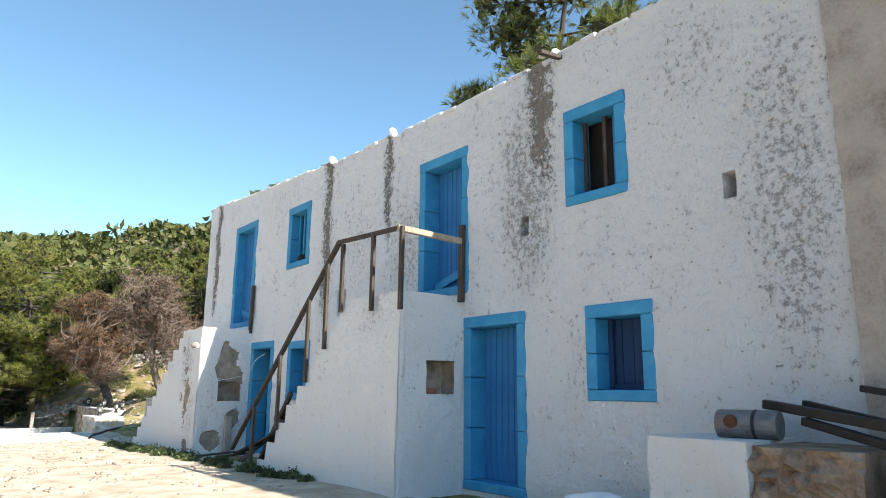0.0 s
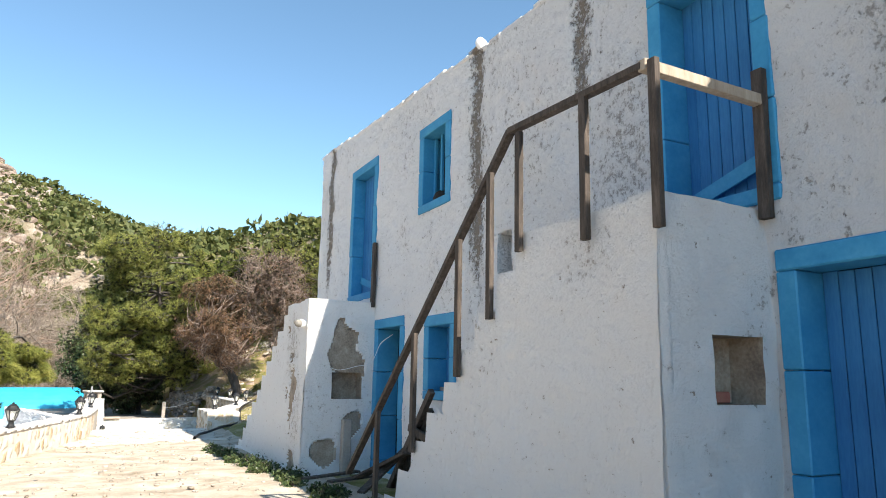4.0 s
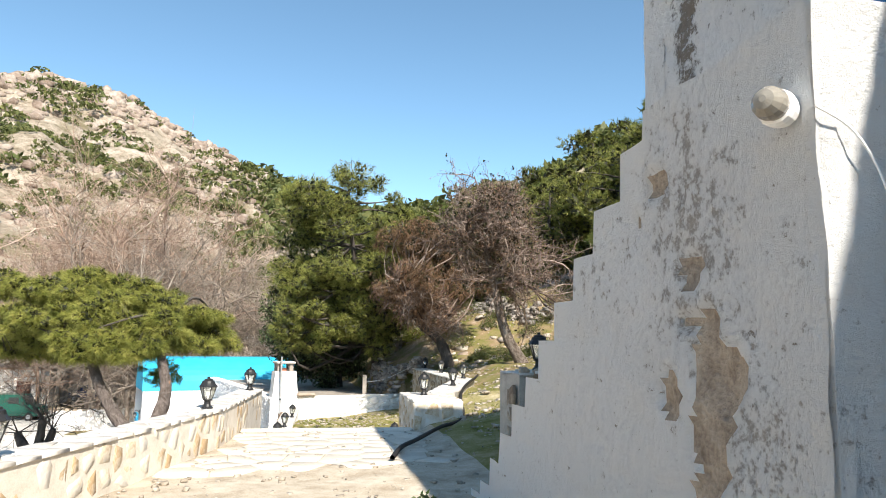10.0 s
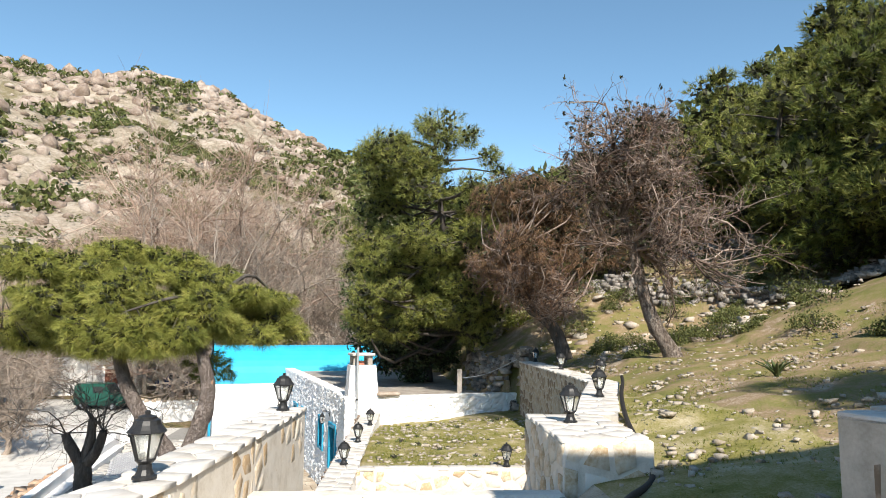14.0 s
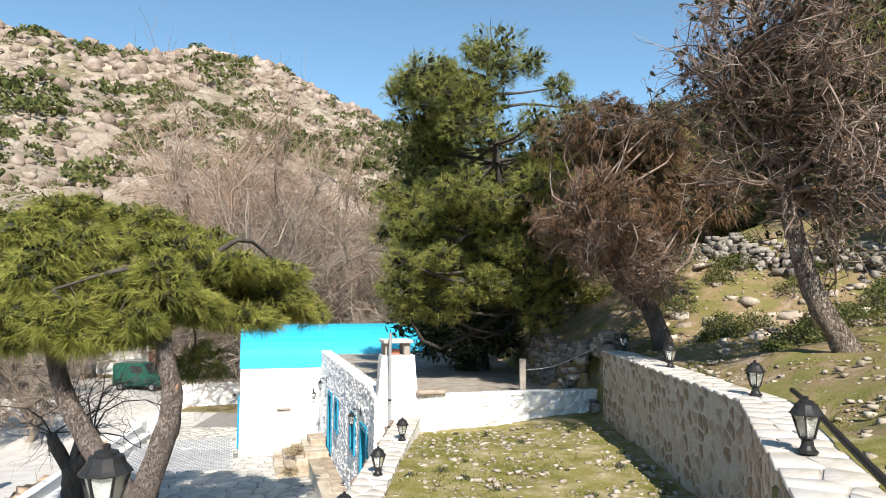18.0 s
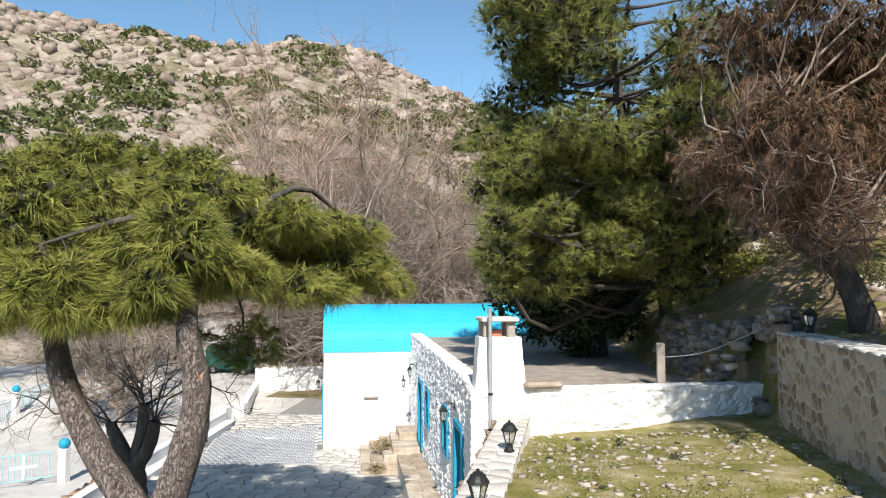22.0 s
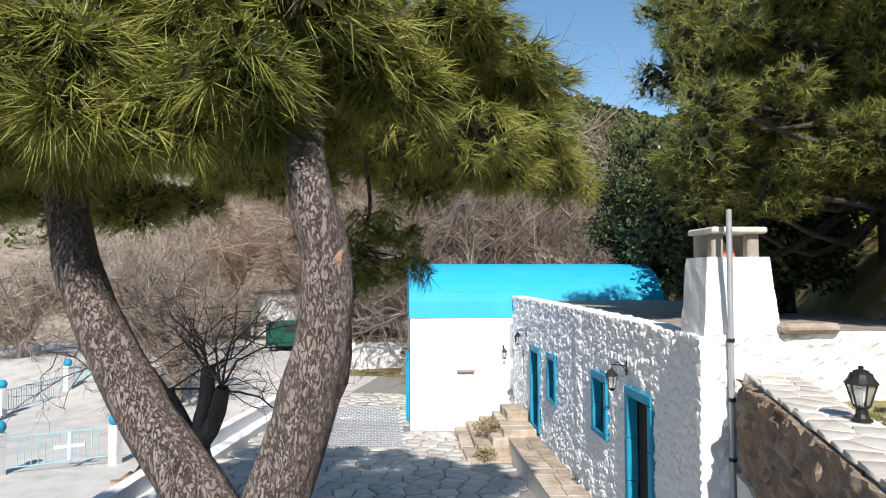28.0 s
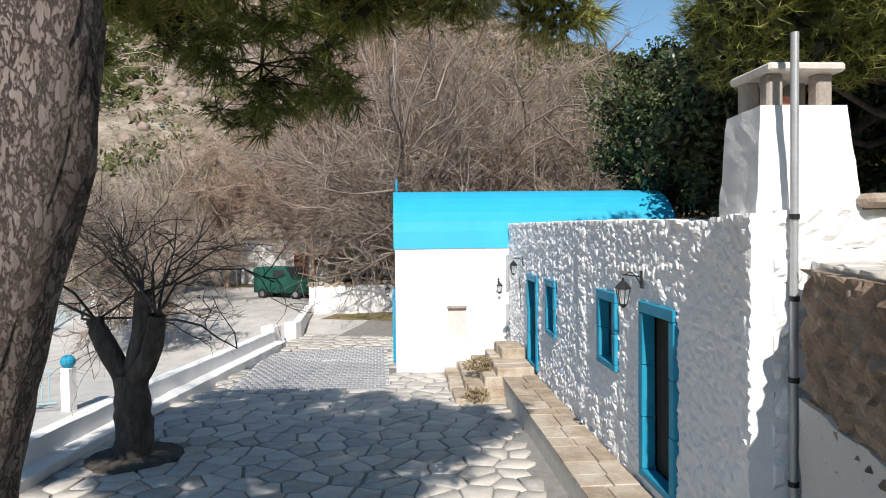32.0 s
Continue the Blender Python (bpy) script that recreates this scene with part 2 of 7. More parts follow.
whitewash = mat("whitewash", (0.76, 0.75, 0.74), (0.85, 0.84, 0.83), scale=3, fine=30, bump=0.8, dist=0.025, rough=0.9, stain=((0.5, 0.47, 0.43), 0.68, 0.85), stain_scale=2.2)
church_white = mat("church_whitewash", (0.84, 0.84, 0.84), (0.88, 0.88, 0.87), scale=2, fine=60, bump=0.15, dist=0.006, rough=0.85)
cement = mat("grey_cement_render", (0.20, 0.17, 0.14), (0.34, 0.30, 0.26), (0.42, 0.38, 0.33), scale=2.5, fine=35, bump=0.7, dist=0.02, stain=((0.12, 0.1, 0.08), 0.6, 0.75))
bare_stone = mat("bare_masonry", (0.17, 0.13, 0.10), (0.33, 0.27, 0.21), (0.47, 0.40, 0.32), scale=5, fine=40, bump=1.0, dist=0.03)
brown_rubble = mat("brown_rubble_face", (0.14, 0.095, 0.065), (0.27, 0.20, 0.145), (0.40, 0.32, 0.25), scale=4, fine=40, bump=1.0, dist=0.03)
blue_paint = mat("blue_paint", (0.03, 0.22, 0.42), (0.045, 0.27, 0.48), (0.07, 0.32, 0.53), scale=3, fine=30, bump=0.35, dist=0.008, rough=0.6, stain=((0.13, 0.31, 0.45), 0.66, 0.8), stain_scale=5)
blue_door = mat("blue_door_paint", (0.018, 0.12, 0.30), (0.03, 0.17, 0.38), (0.05, 0.22, 0.44), scale=2.5, fine=25, bump=0.3, dist=0.006, rough=0.55, stretch=(3, 3, 0.5), stain=((0.15, 0.27, 0.36), 0.68, 0.82), stain_scale=3)
# much darker blue than the doors, for the shutters of window_1
navy_shutter = mat("dull_navy_shutter", (0.01, 0.035, 0.09), (0.018, 0.055, 0.13), scale=3, fine=30, bump=0.3, dist=0.006, rough=0.7, stretch=(3, 3, 0.5))
cyan_paint = mat("turquoise_paint", (0.01, 0.24, 0.39), (0.03, 0.30, 0.46), scale=3, fine=40, bump=0.25, dist=0.008, rough=0.6)
roof_blue = mat("cyan_roof_paint", (0.02, 0.36, 0.56), (0.035, 0.40, 0.61), scale=1.5, fine=30, bump=0.12, dist=0.01, rough=0.6)
dark_wood = mat("weathered_dark_wood", (0.03, 0.024, 0.019), (0.065, 0.051, 0.041), (0.13, 0.103, 0.083), scale=4, fine=40, stretch=(6, 6, 0.8), bump=0.5, dist=0.006, rough=0.75)
pale_wood = mat("bare_pale_wood", (0.28, 0.22, 0.16), (0.45, 0.38, 0.3), scale=4, fine=40, stretch=(6, 6, 0.8), bump=0.4, dist=0.005, rough=0.8)
gravel = mat("pale_gravel_ground", (0.32, 0.255, 0.18), (0.46, 0.39, 0.30), (0.59, 0.52, 0.42), scale=2.2, fine=55, bump=0.9, dist=0.03, rough=0.95, spread=0.1, stain=((0.22, 0.17, 0.11), 0.56, 0.72), stain_scale=0.9)
soil = mat("grassy_stony_soil", (0.12, 0.125, 0.03), (0.17, 0.155, 0.05), (0.25, 0.175, 0.105), (0.42, 0.35, 0.26), scale=1.3, fine=30, bump=0.9, dist=0.05, rough=0.95, spread=0.11)
turf = mat("short_grass_soil", (0.12, 0.12, 0.025), (0.20, 0.18, 0.05), (0.29, 0.245, 0.12), (0.42, 0.36, 0.24), scale=1.8, fine=45, bump=0.8, dist=0.04, rough=0.95, spread=0.10)
hill_mat = mat("rocky_hillside", (0.10, 0.085, 0.05), (0.24, 0.195, 0.14), (0.40, 0.335, 0.265), (0.52, 0.45, 0.375), scale=0.22, fine=1.6, detail=15, bump=1.0, dist=1.5, rough=0.95, spread=0.12, stain=((0.15, 0.125, 0.06), 0.53, 0.66), stain_scale=0.045)
rock = mat("limestone_rock", (0.26, 0.20, 0.15), (0.40, 0.34, 0.28), (0.52, 0.47, 0.40), scale=2, fine=20, bump=0.8, dist=0.05, rand=0.25)
boulder_mat = mat("hill_boulder_stone", (0.17, 0.12, 0.09), (0.29, 0.225, 0.18), (0.42, 0.35, 0.295), scale=0.45, fine=4, bump=1.0, dist=0.5, rand=0.3)
mortar = mat("cream_mortar", (0.52, 0.46, 0.38), (0.66, 0.60, 0.52), (0.72, 0.67, 0.6), scale=5, fine=50, bump=0.7, dist=0.012)
wall_stone = mat("cream_building_stone", (0.44, 0.31, 0.18), (0.58, 0.47, 0.34), (0.68, 0.60, 0.49), (0.66, 0.62, 0.56), scale=4, fine=35, bump=0.7, dist=0.015, rand=0.45)
grey_stone = mat("brown_grey_wall_stone", (0.20, 0.145, 0.10), (0.33, 0.26, 0.19), (0.44, 0.37, 0.29), (0.46, 0.42, 0.36), scale=4, fine=35, bump=0.7, dist=0.015, rand=0.45)
# kept darker, with shade on the retaining wall partly in the colour
grey_mortar = mat("grey_wall_mortar", (0.32, 0.285, 0.24), (0.44, 0.40, 0.345), (0.53, 0.49, 0.43), scale=5, fine=50, bump=0.7, dist=0.012)
cap_stone = mat("pale_coping", (0.44, 0.39, 0.33), (0.56, 0.52, 0.47), (0.64, 0.61, 0.57), scale=3, fine=30, bump=0.5, dist=0.012, rand=0.2)
flag = mat("flagstone", (0.36, 0.34, 0.31), (0.49, 0.46, 0.42), (0.60, 0.56, 0.50), scale=3, fine=30, bump=0.4, dist=0.01, rand=0.4)
pale_concrete = mat("pale_concrete_ground", (0.40, 0.38, 0.35), (0.52, 0.50, 0.47), (0.6, 0.58, 0.55), scale=1.2, fine=30, bump=0.4, dist=0.01, stain=((0.3, 0.27, 0.23), 0.6, 0.75))
joint = mat("paving_joint", (0.20, 0.19, 0.18), (0.30, 0.29, 0.27), scale=5, fine=40)
paver = mat("grey_paver", (0.30, 0.30, 0.31), (0.40, 0.40, 0.41), scale=5, fine=40, rand=0.3)
paver_joint = mat("white_paver_joint", (0.62, 0.62, 0.61), (0.72, 0.72, 0.71), scale=5, fine=40)
tan_stone = mat("tan_step_stone", (0.26, 0.20, 0.14), (0.40, 0.33, 0.25), (0.52, 0.46, 0.38), scale=3, fine=30, bump=0.5, dist=0.012, rand=0.3)
black_iron = mat("black_painted_iron", (0.012, 0.012, 0.013), (0.03, 0.03, 0.03), scale=10, fine=80, bump=0.2, dist=0.003, rough=0.42)
# near-black: darkness of rooms and recesses put into the colour; also dark rags
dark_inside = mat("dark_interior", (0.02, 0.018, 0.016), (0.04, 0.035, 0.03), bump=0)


def bark_plates(name, deep, mid_, pale, scale=9.0):
    """Pine bark: scaly plates parted by dark furrows."""
    m = bpy.data.materials.new(name)
    m.use_nodes = True
    N, L = m.node_tree.nodes, m.node_tree.links
    b = N["Principled BSDF"]
    tc = N.new("ShaderNodeTexCoord")
    mp = N.new("ShaderNodeMapping")
    mp.inputs["Scale"].default_value = (1, 1, 0.42)
    L.new(tc.outputs["Object"], mp.inputs[0])
    n = N.new("ShaderNodeTexNoise")
    n.inputs["Scale"].default_value, n.inputs["Detail"].default_value, n.inputs["Roughness"].default_value = 9, 10, 0.72
    L.new(mp.outputs[0], n.inputs["Vector"])
    mx = N.new("ShaderNodeMix")
    mx.data_type = "VECTOR"
    mx.inputs["Factor"].default_value = 0.20
    L.new(mp.outputs[0], mx.inputs["A"])
    L.new(n.outputs[1], mx.inputs["B"])
    v = N.new("ShaderNodeTexVoronoi")
    v.feature = "DISTANCE_TO_EDGE"
    v.inputs["Scale"].default_value = scale * 1.6
    L.new(mx.outputs["Result"], v.inputs["Vector"])
    v2 = N.new("ShaderNodeTexVoronoi")
    v2.inputs["Scale"].default_value = scale * 1.6
    L.new(mx.outputs["Result"], v2.inputs["Vector"])
    r = N.new("ShaderNodeValToRGB")
    r.color_ramp.elements[0].position, r.color_ramp.elements[1].position = 0.0, 0.11
    L.new(v.outputs["Distance"], r.inputs[0])
    c = N.new("ShaderNodeValToRGB")
    c.color_ramp.elements[0].color, c.color_ramp.elements[1].color = (*mid_, 1), (*pale, 1)
    c.color_ramp.elements[0].position, c.color_ramp.elements[1].position = 0.38, 0.62
    L.new(n.outputs[0], c.inputs[0])
    mc = N.new("ShaderNodeMix")
    mc.data_type = "RGBA"
    L.new(r.outputs[0], mc.inputs["Factor"])
    mc.inputs["A"].default_value = (*deep, 1)
    L.new(c.outputs[0], mc.inputs["B"])
    L.new(mc.outputs["Result"], b.inputs["Base Color"])
    b.inputs["Roughness"].default_value = 0.95
    b.inputs["Specular IOR Level"].default_value = 0.15
    h = N.new("ShaderNodeMath")
    h.operation = "MULTIPLY_ADD"
    L.new(n.outputs[0], h.inputs[0])
    h.inputs[1].default_value = 0.6
    L.new(r.outputs[0], h.inputs[2])
    bp = N.new("ShaderNodeBump")
    bp.inputs["Strength"].default_value, bp.inputs["Distance"].default_value = 1.0, 0.03
    L.new(h.outputs[0], bp.inputs["Height"])
    L.new(bp.outputs[0], b.inputs["Normal"])
    return m


bark_red = bark_plates("plated_pine_bark", (0.145, 0.115, 0.098), (0.20, 0.16, 0.138), (0.30, 0.252, 0.225), 20)
bark_furrow = bark_plates("furrowed_dry_bark", (0.11, 0.083, 0.068), (0.17, 0.132, 0.108), (0.40, 0.34, 0.29), 19)
bark_dark = mat("dark_bark", (0.03, 0.026, 0.023), (0.07, 0.06, 0.052), (0.13, 0.115, 0.1), scale=6, fine=25, stretch=(1, 1, 0.3), bump=1.0, dist=0.03, rough=0.95)
bark_pale = mat("pale_dry_bark", (0.14, 0.10, 0.075), (0.27, 0.21, 0.17), (0.38, 0.32, 0.27), scale=6, fine=25, stretch=(1, 1, 0.3), bump=0.8, dist=0.03, rough=0.95)
twig_mat = mat("bare_grey_twigs", (0.17, 0.135, 0.105), (0.29, 0.235, 0.19), (0.40, 0.335, 0.28), scale=0.5, fine=3, bump=0, rand=0.35)
twig_red = mat("reddish_bare_twigs", (0.19, 0.12, 0.085), (0.35, 0.245, 0.185), (0.48, 0.375, 0.30), scale=0.5, fine=3, bump=0, rand=0.35)
needle_mat = leafy("pine_needles", (0.10, 0.12, 0.024), (0.24, 0.25, 0.05), (0.44, 0.41, 0.12), rand=0.35, through_light=0.1)
# copy of the needles with some shade put into its colour
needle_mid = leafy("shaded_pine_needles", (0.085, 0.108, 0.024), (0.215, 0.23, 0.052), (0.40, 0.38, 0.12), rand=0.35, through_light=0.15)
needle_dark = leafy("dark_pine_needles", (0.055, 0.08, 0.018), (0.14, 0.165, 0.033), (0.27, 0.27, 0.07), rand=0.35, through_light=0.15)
# near-black: shade inside the crowns put into the colour; also the dark cones
shade_cone_mat = leafy("inner_shade_and_cones", (0.012, 0.014, 0.006), (0.028, 0.030, 0.012), (0.05, 0.048, 0.022), through_light=0.0)
dull_needle = leafy("dull_withered_needles", (0.05, 0.034, 0.02), (0.13, 0.082, 0.045), (0.27, 0.16, 0.09), through_light=0.1)
dry_needle = leafy("dry_brown_needles", (0.08, 0.044, 0.028), (0.19, 0.108, 0.065), (0.38, 0.22, 0.13), through_light=0.15)
dead_twig = mat("dead_pine_twigs", (0.075, 0.052, 0.042), (0.18, 0.13, 0.105), (0.36, 0.29, 0.245), scale=0.9, fine=6, bump=0, rand=0.5)
bush_mat = leafy("shrub_leaves", (0.05, 0.065, 0.02), (0.10, 0.115, 0.035), (0.17, 0.17, 0.06), through_light=0.25)
leaf_round = leafy("glossy_round_leaves", (0.03, 0.05, 0.018), (0.06, 0.085, 0.03), (0.13, 0.155, 0.065), rough=0.35, through_light=0.15)
mat_straw = leafy("dry_straw", (0.22, 0.16, 0.09), (0.36, 0.28, 0.17), (0.5, 0.42, 0.28), through_light=0.3)
grass_mat = leafy("grass_blades", (0.09, 0.12, 0.015), (0.18, 0.20, 0.035), (0.30, 0.28, 0.08), through_light=0.35)
grey_metal = mat("grey_metal", (0.35, 0.36, 0.37), (0.48, 0.49, 0.5), rough=0.45, metal=0.4, bump=0.1)
plastic_black = mat("black_rubber", (0.015, 0.014, 0.013), (0.035, 0.03, 0.028), rough=0.6, bump=0.1)
glass_lamp = bpy.data.materials.new("frosted_lamp_glass")
glass_lamp.use_nodes = True
glass_lamp.node_tree.nodes["Principled BSDF"].inputs["Base Color"].default_value = (0.8, 0.82, 0.8, 1)
glass_lamp.node_tree.nodes["Principled BSDF"].inputs["Transmission Weight"].default_value = 0.85
glass_lamp.node_tree.nodes["Principled BSDF"].inputs["Roughness"].default_value = 0.25

# ---------------------------------------------------------------- mesh helpers
rng = np.random.default_rng(7)


def fast(name, verts, faces, material, smooth=False):
    """A mesh from arrays of corners and of triangles or quads."""
    verts, faces = np.asarray(verts, np.float32), np.asarray(faces, np.int32)
    me = bpy.data.meshes.new(name)
    k = faces.shape[1]
    me.vertices.add(len(verts))
    me.vertices.foreach_set("co", verts.ravel())
    me.loops.add(faces.size)
    me.loops.foreach_set("vertex_index", faces.ravel())
    me.polygons.add(len(faces))
    me.polygons.foreach_set("loop_start", np.arange(0, faces.size, k, dtype=np.int32))
    if smooth:
        me.polygons.foreach_set("use_smooth", np.ones(len(faces), bool))
    me.update(calc_edges=True)
    me.validate()
    me.materials.append(material)
    return me


def piece(name, me, parent=None, m=None, label=""):
    ob = new(name, me)
    if parent is not None:
        ob.parent = parent
    if m is not None:
        ob.matrix_basis = m
    if label:
        ob["label"] = label
    return ob


def to_mesh(name, bm, material):
    me = bpy.data.meshes.new(name)
    bm.to_mesh(me)
    bm.free()
    me.materials.append(material)
    return me


def part(name, bm, material, parent=None, label=""):
    return piece(name, to_mesh(name, bm, material), parent, None, label)


def boxbm(x0, y0, z0, x1, y1, z1, bevel=0.0, bm=None):
    own = bm is None
    bm = bmesh.new() if own else bm
    r = bmesh.ops.create_cube(bm, size=1.0)
    for v in r["verts"]:
        v.co = Vector(((x0 + x1) / 2 + v.co.x * (x1 - x0), (y0 + y1) / 2 + v.co.y * (y1 - y0), (z0 + z1) / 2 + v.co.z * (z1 - z0)))
    if bevel:
        bmesh.ops.bevel(bm, geom=[e for e in bm.edges if e.verts[0] in r["verts"]] if not own else bm.edges[:], offset=bevel, segments=1, affect="EDGES")
    return bm


def bar(a, b, w, h, bm=None):
    """A squared timber from a to b."""
    bm = bmesh.new() if bm is None else bm
    a, b = Vector(a), Vector(b)
    m = Matrix.Translation((a + b) / 2) @ (b - a).to_track_quat("Z", "Y").to_matrix().to_4x4() @ Matrix.Diagonal((w, h, (b - a).length, 1))
    bmesh.ops.create_cube(bm, size=1.0, matrix=m)
    bmesh.ops.bevel(bm, geom=bm.edges[:], offset=min(w, h) * 0.06, segments=1, affect="EDGES")
    return bm


def lathe(profile, sides=12, bm=None, centre=(0, 0, 0)):
    bm = bmesh.new() if bm is None else bm
    rings = [[bm.verts.new((centre[0] + r * math.cos(2 * math.pi * i / sides), centre[1] + r * math.sin(2 * math.pi * i / sides), centre[2] + z)) for i in range(sides)] for r, z in profile]
    for p, q in zip(rings, rings[1:]):
        for i in range(sides):
            bm.faces.new((p[i], p[(i + 1) % sides], q[(i + 1) % sides], q[i]))
    bm.faces.new(rings[0][::-1])
    bm.faces.new(rings[-1])
    return bm


def tube_arrays(pts, radii, sides=7, wobble=0.0):
    pts = np.asarray(pts, float)
    t = np.gradient(pts, axis=0)
    t /= np.linalg.norm(t, axis=1)[:, None] + 1e-9
    ref = np.array([1.0, 0, 0]) if abs(t[0][2]) > 0.8 else np.array([0, 0, 1.0])
    u = np.cross(t, ref)
    u /= np.linalg.norm(u, axis=1)[:, None] + 1e-9
    v = np.cross(t, u)
    a = np.arange(sides) * 2 * np.pi / sides
    rr = np.asarray(radii, float)[:, None] * (1 + wobble * rng.normal(size=(len(pts), sides)))
    ring = pts[:, None, :] + rr[:, :, None] * (np.cos(a)[None, :, None] * u[:, None, :] + np.sin(a)[None, :, None] * v[:, None, :])
    n, s = len(pts), sides
    i = np.arange(n - 1)[:, None] * s
    j = np.arange(s)[None, :]
    k = (j + 1) % s
    f = np.stack([i + j, i + k, i + s + k, i + s + j], -1).reshape(-1, 4)
    return ring.reshape(-1, 3), f


def smooth_path(pts, n):
    pts = np.asarray(pts, float)
    t = np.linspace(0, len(pts) - 1, n)
    out = []
    for x in t:
        i = min(int(x), len(pts) - 2)
        f = x - i
        p0, p1, p2, p3 = pts[max(i - 1, 0)], pts[i], pts[i + 1], pts[min(i + 2, len(pts) - 1)]
        out.append(0.5 * (2 * p1 + (p2 - p0) * f + (2 * p0 - 5 * p1 + 4 * p2 - p3) * f * f + (3 * p1 - p0 - 3 * p2 + p3) * f ** 3))
    return np.array(out)


def merge(lists):
    vs, fs, o = [], [], 0
    for v, f in lists:
        vs.append(v)
        fs.append(f + o)
        o += len(v)
    return np.concatenate(vs), np.concatenate(fs)


def pipe(name, pts, r, material, parent=None, sides=8, n=None, label=""):
    p = smooth_path(pts, n or len(pts) * 5)
    v, f = tube_arrays(p, np.full(len(p), r), sides)
    return piece(name, fast(name, v, f, material, True), parent, None, label)


def rough_wall(name, origin, along, length, height, material, openings=(), thick=0.5, cell=0.08, amp=0.02, freq=2.0, lump=0.0, lump_freq=4.0, lump_tall=1.1, lump_sharp=2.2, top=None, face=None, parent=None, base=0.0, seed=0.0, chip=None, mask=None, under=None):
    """A wall seen from one side: a fine uneven face with openings cut through it, deep reveals, back and edges.
    origin: foot of its start; along: its way (the face looks to the left of that way turned right: face gives the normal);
    openings: (u0, z0, u1, z1, depth); top(u): height there."""
    along = Vector(along).normalized()
    nrm = Vector(face).normalized()
    o = Vector(origin)
    us = set(np.round(np.linspace(0, length, max(2, int(length / cell) + 1)), 4))
    zs = set(np.round(np.linspace(base, height, max(2, int((height - base) / cell) + 1)), 4))
    eu = {u for a in openings for u in (a[0], a[2])}
    ez = {z for a in openings for z in (a[1], a[3])}
    us = {u for u in us if all(abs(u - k) > cell * 0.45 for k in eu)} | eu
    zs = {z for z in zs if all(abs(z - k) > cell * 0.45 for k in ez)} | ez
    us, zs = sorted(us), sorted(zs)
    nu, nz = len(us), len(zs)
    verts, idx = [], {}
    for i, u in enumerate(us):
        scale_top = (top(u) - base) / (height - base) if top else 1.0
        for j, z in enumerate(zs):
            zz = z
            if top and z > height - 0.9:
                zz = height - 0.9 + (z - height + 0.9) * (top(u) - height + 0.9) / 0.9
            p = Vector((u + seed, zz, seed * 3.1))
            dsp = amp * (noise.noise(p * freq) + 0.6 * noise.noise(p * freq * 2.7))
            if lump:
                wx, wz = 0.07 * noise.noise(p * 4.1), 0.07 * noise.noise(p * 4.7 + Vector((9, 2, 5)))
                dist_ = noise.voronoi(Vector(((p.x + wx) * lump_freq, (p.y + wz) * lump_freq * lump_tall, seed)))[0]
                dsp += lump * (min(1.0, (dist_[1] - dist_[0]) * lump_sharp) - 0.5)
            if chip:
                dsp += chip(u, zz)
            w = o + along * u + nrm * dsp
            verts.append((w.x, w.y, o.z + zz))
    faces, bare = [], []
    hole = lambda u, z: any(a[0] - 1e-4 < u < a[2] + 1e-4 and a[1] - 1e-4 < z < a[3] + 1e-4 for a in openings)
    for i in range(nu - 1):
        for j in range(nz - 1):
            if not hole((us[i] + us[i + 1]) / 2, (zs[j] + zs[j + 1]) / 2):
                a = i * nz + j
                if mask and mask((us[i] + us[i + 1]) / 2, (zs[j] + zs[j + 1]) / 2):
                    bare.append(len(faces))
                faces.append((a, a + nz, a + nz + 1, a + 1))
    # reveals run back from the face's own edge
    for u0, z0, u1, z1, depth in openings:
        i0, i1, j0, j1 = us.index(u0), us.index(u1), zs.index(z0), zs.index(z1)
        loop = [(i, j0) for i in range(i0, i1)] + [(i1, j) for j in range(j0, j1)] + [(i, j1) for i in range(i1, i0, -1)] + [(i0, j) for j in range(j1, j0, -1)]
        ring = [i * nz + j for i, j in loop]
        back = []
        for r in ring:
            v = Vector(verts[r]) - nrm * depth
            back.append(len(verts))
            verts.append(tuple(v))
        m = len(ring)
        for q in range(m):
            if mask:
                bare.append(len(faces))
            faces.append((ring[q], ring[(q + 1) % m], back[(q + 1) % m], back[q]))
    # edges and back
    edge = [i * nz for i in range(nu)] + [(nu - 1) * nz + j for j in range(1, nz)] + [i * nz + nz - 1 for i in range(nu - 2, -1, -1)] + [j for j in range(nz - 2, 0, -1)]
    rim = []
    for r in edge:
        v = Vector(verts[r]) - nrm * thick
        rim.append(len(verts))
        verts.append(tuple(v))
    m = len(edge)
    for q in range(m):
        faces.append((edge[q], edge[(q + 1) % m], rim[(q + 1) % m], rim[q]))
    me = bpy.data.meshes.new(name)
    me.from_pydata(verts, [], faces)
    bm = bmesh.new()
    bm.from_mesh(me)
    bmesh.ops.recalc_face_normals(bm, faces=bm.faces)
    bm.to_mesh(me)
    bm.free()
    me.materials.append(material)
    if mask:
        me.materials.append(under)
        for k in bare:
            me.polygons[k].material_index = 1
    return piece(name, me, parent)

# ---------------------------------------------------------------- ground
def lerp(x, xs, ys):
    return float(np.interp(x, xs, ys))


def parapet_x(y):
    return lerp(y, (10, 15, 18.7, 20.8, 22.8, 26.5, 40), (-1.5, -0.15, 0.87, 1.45, 1.92, 2.2, 2.2))


def court_z(y):
    return lerp(y, (27, 45, 53, 66, 90), (-4.45, -4.62, -4.98, -4.75, -4.3))


def terrace_z(y):
    return lerp(y, (-10, 8, 18, 27), (0.12, 0.10, 0.0, -0.02))


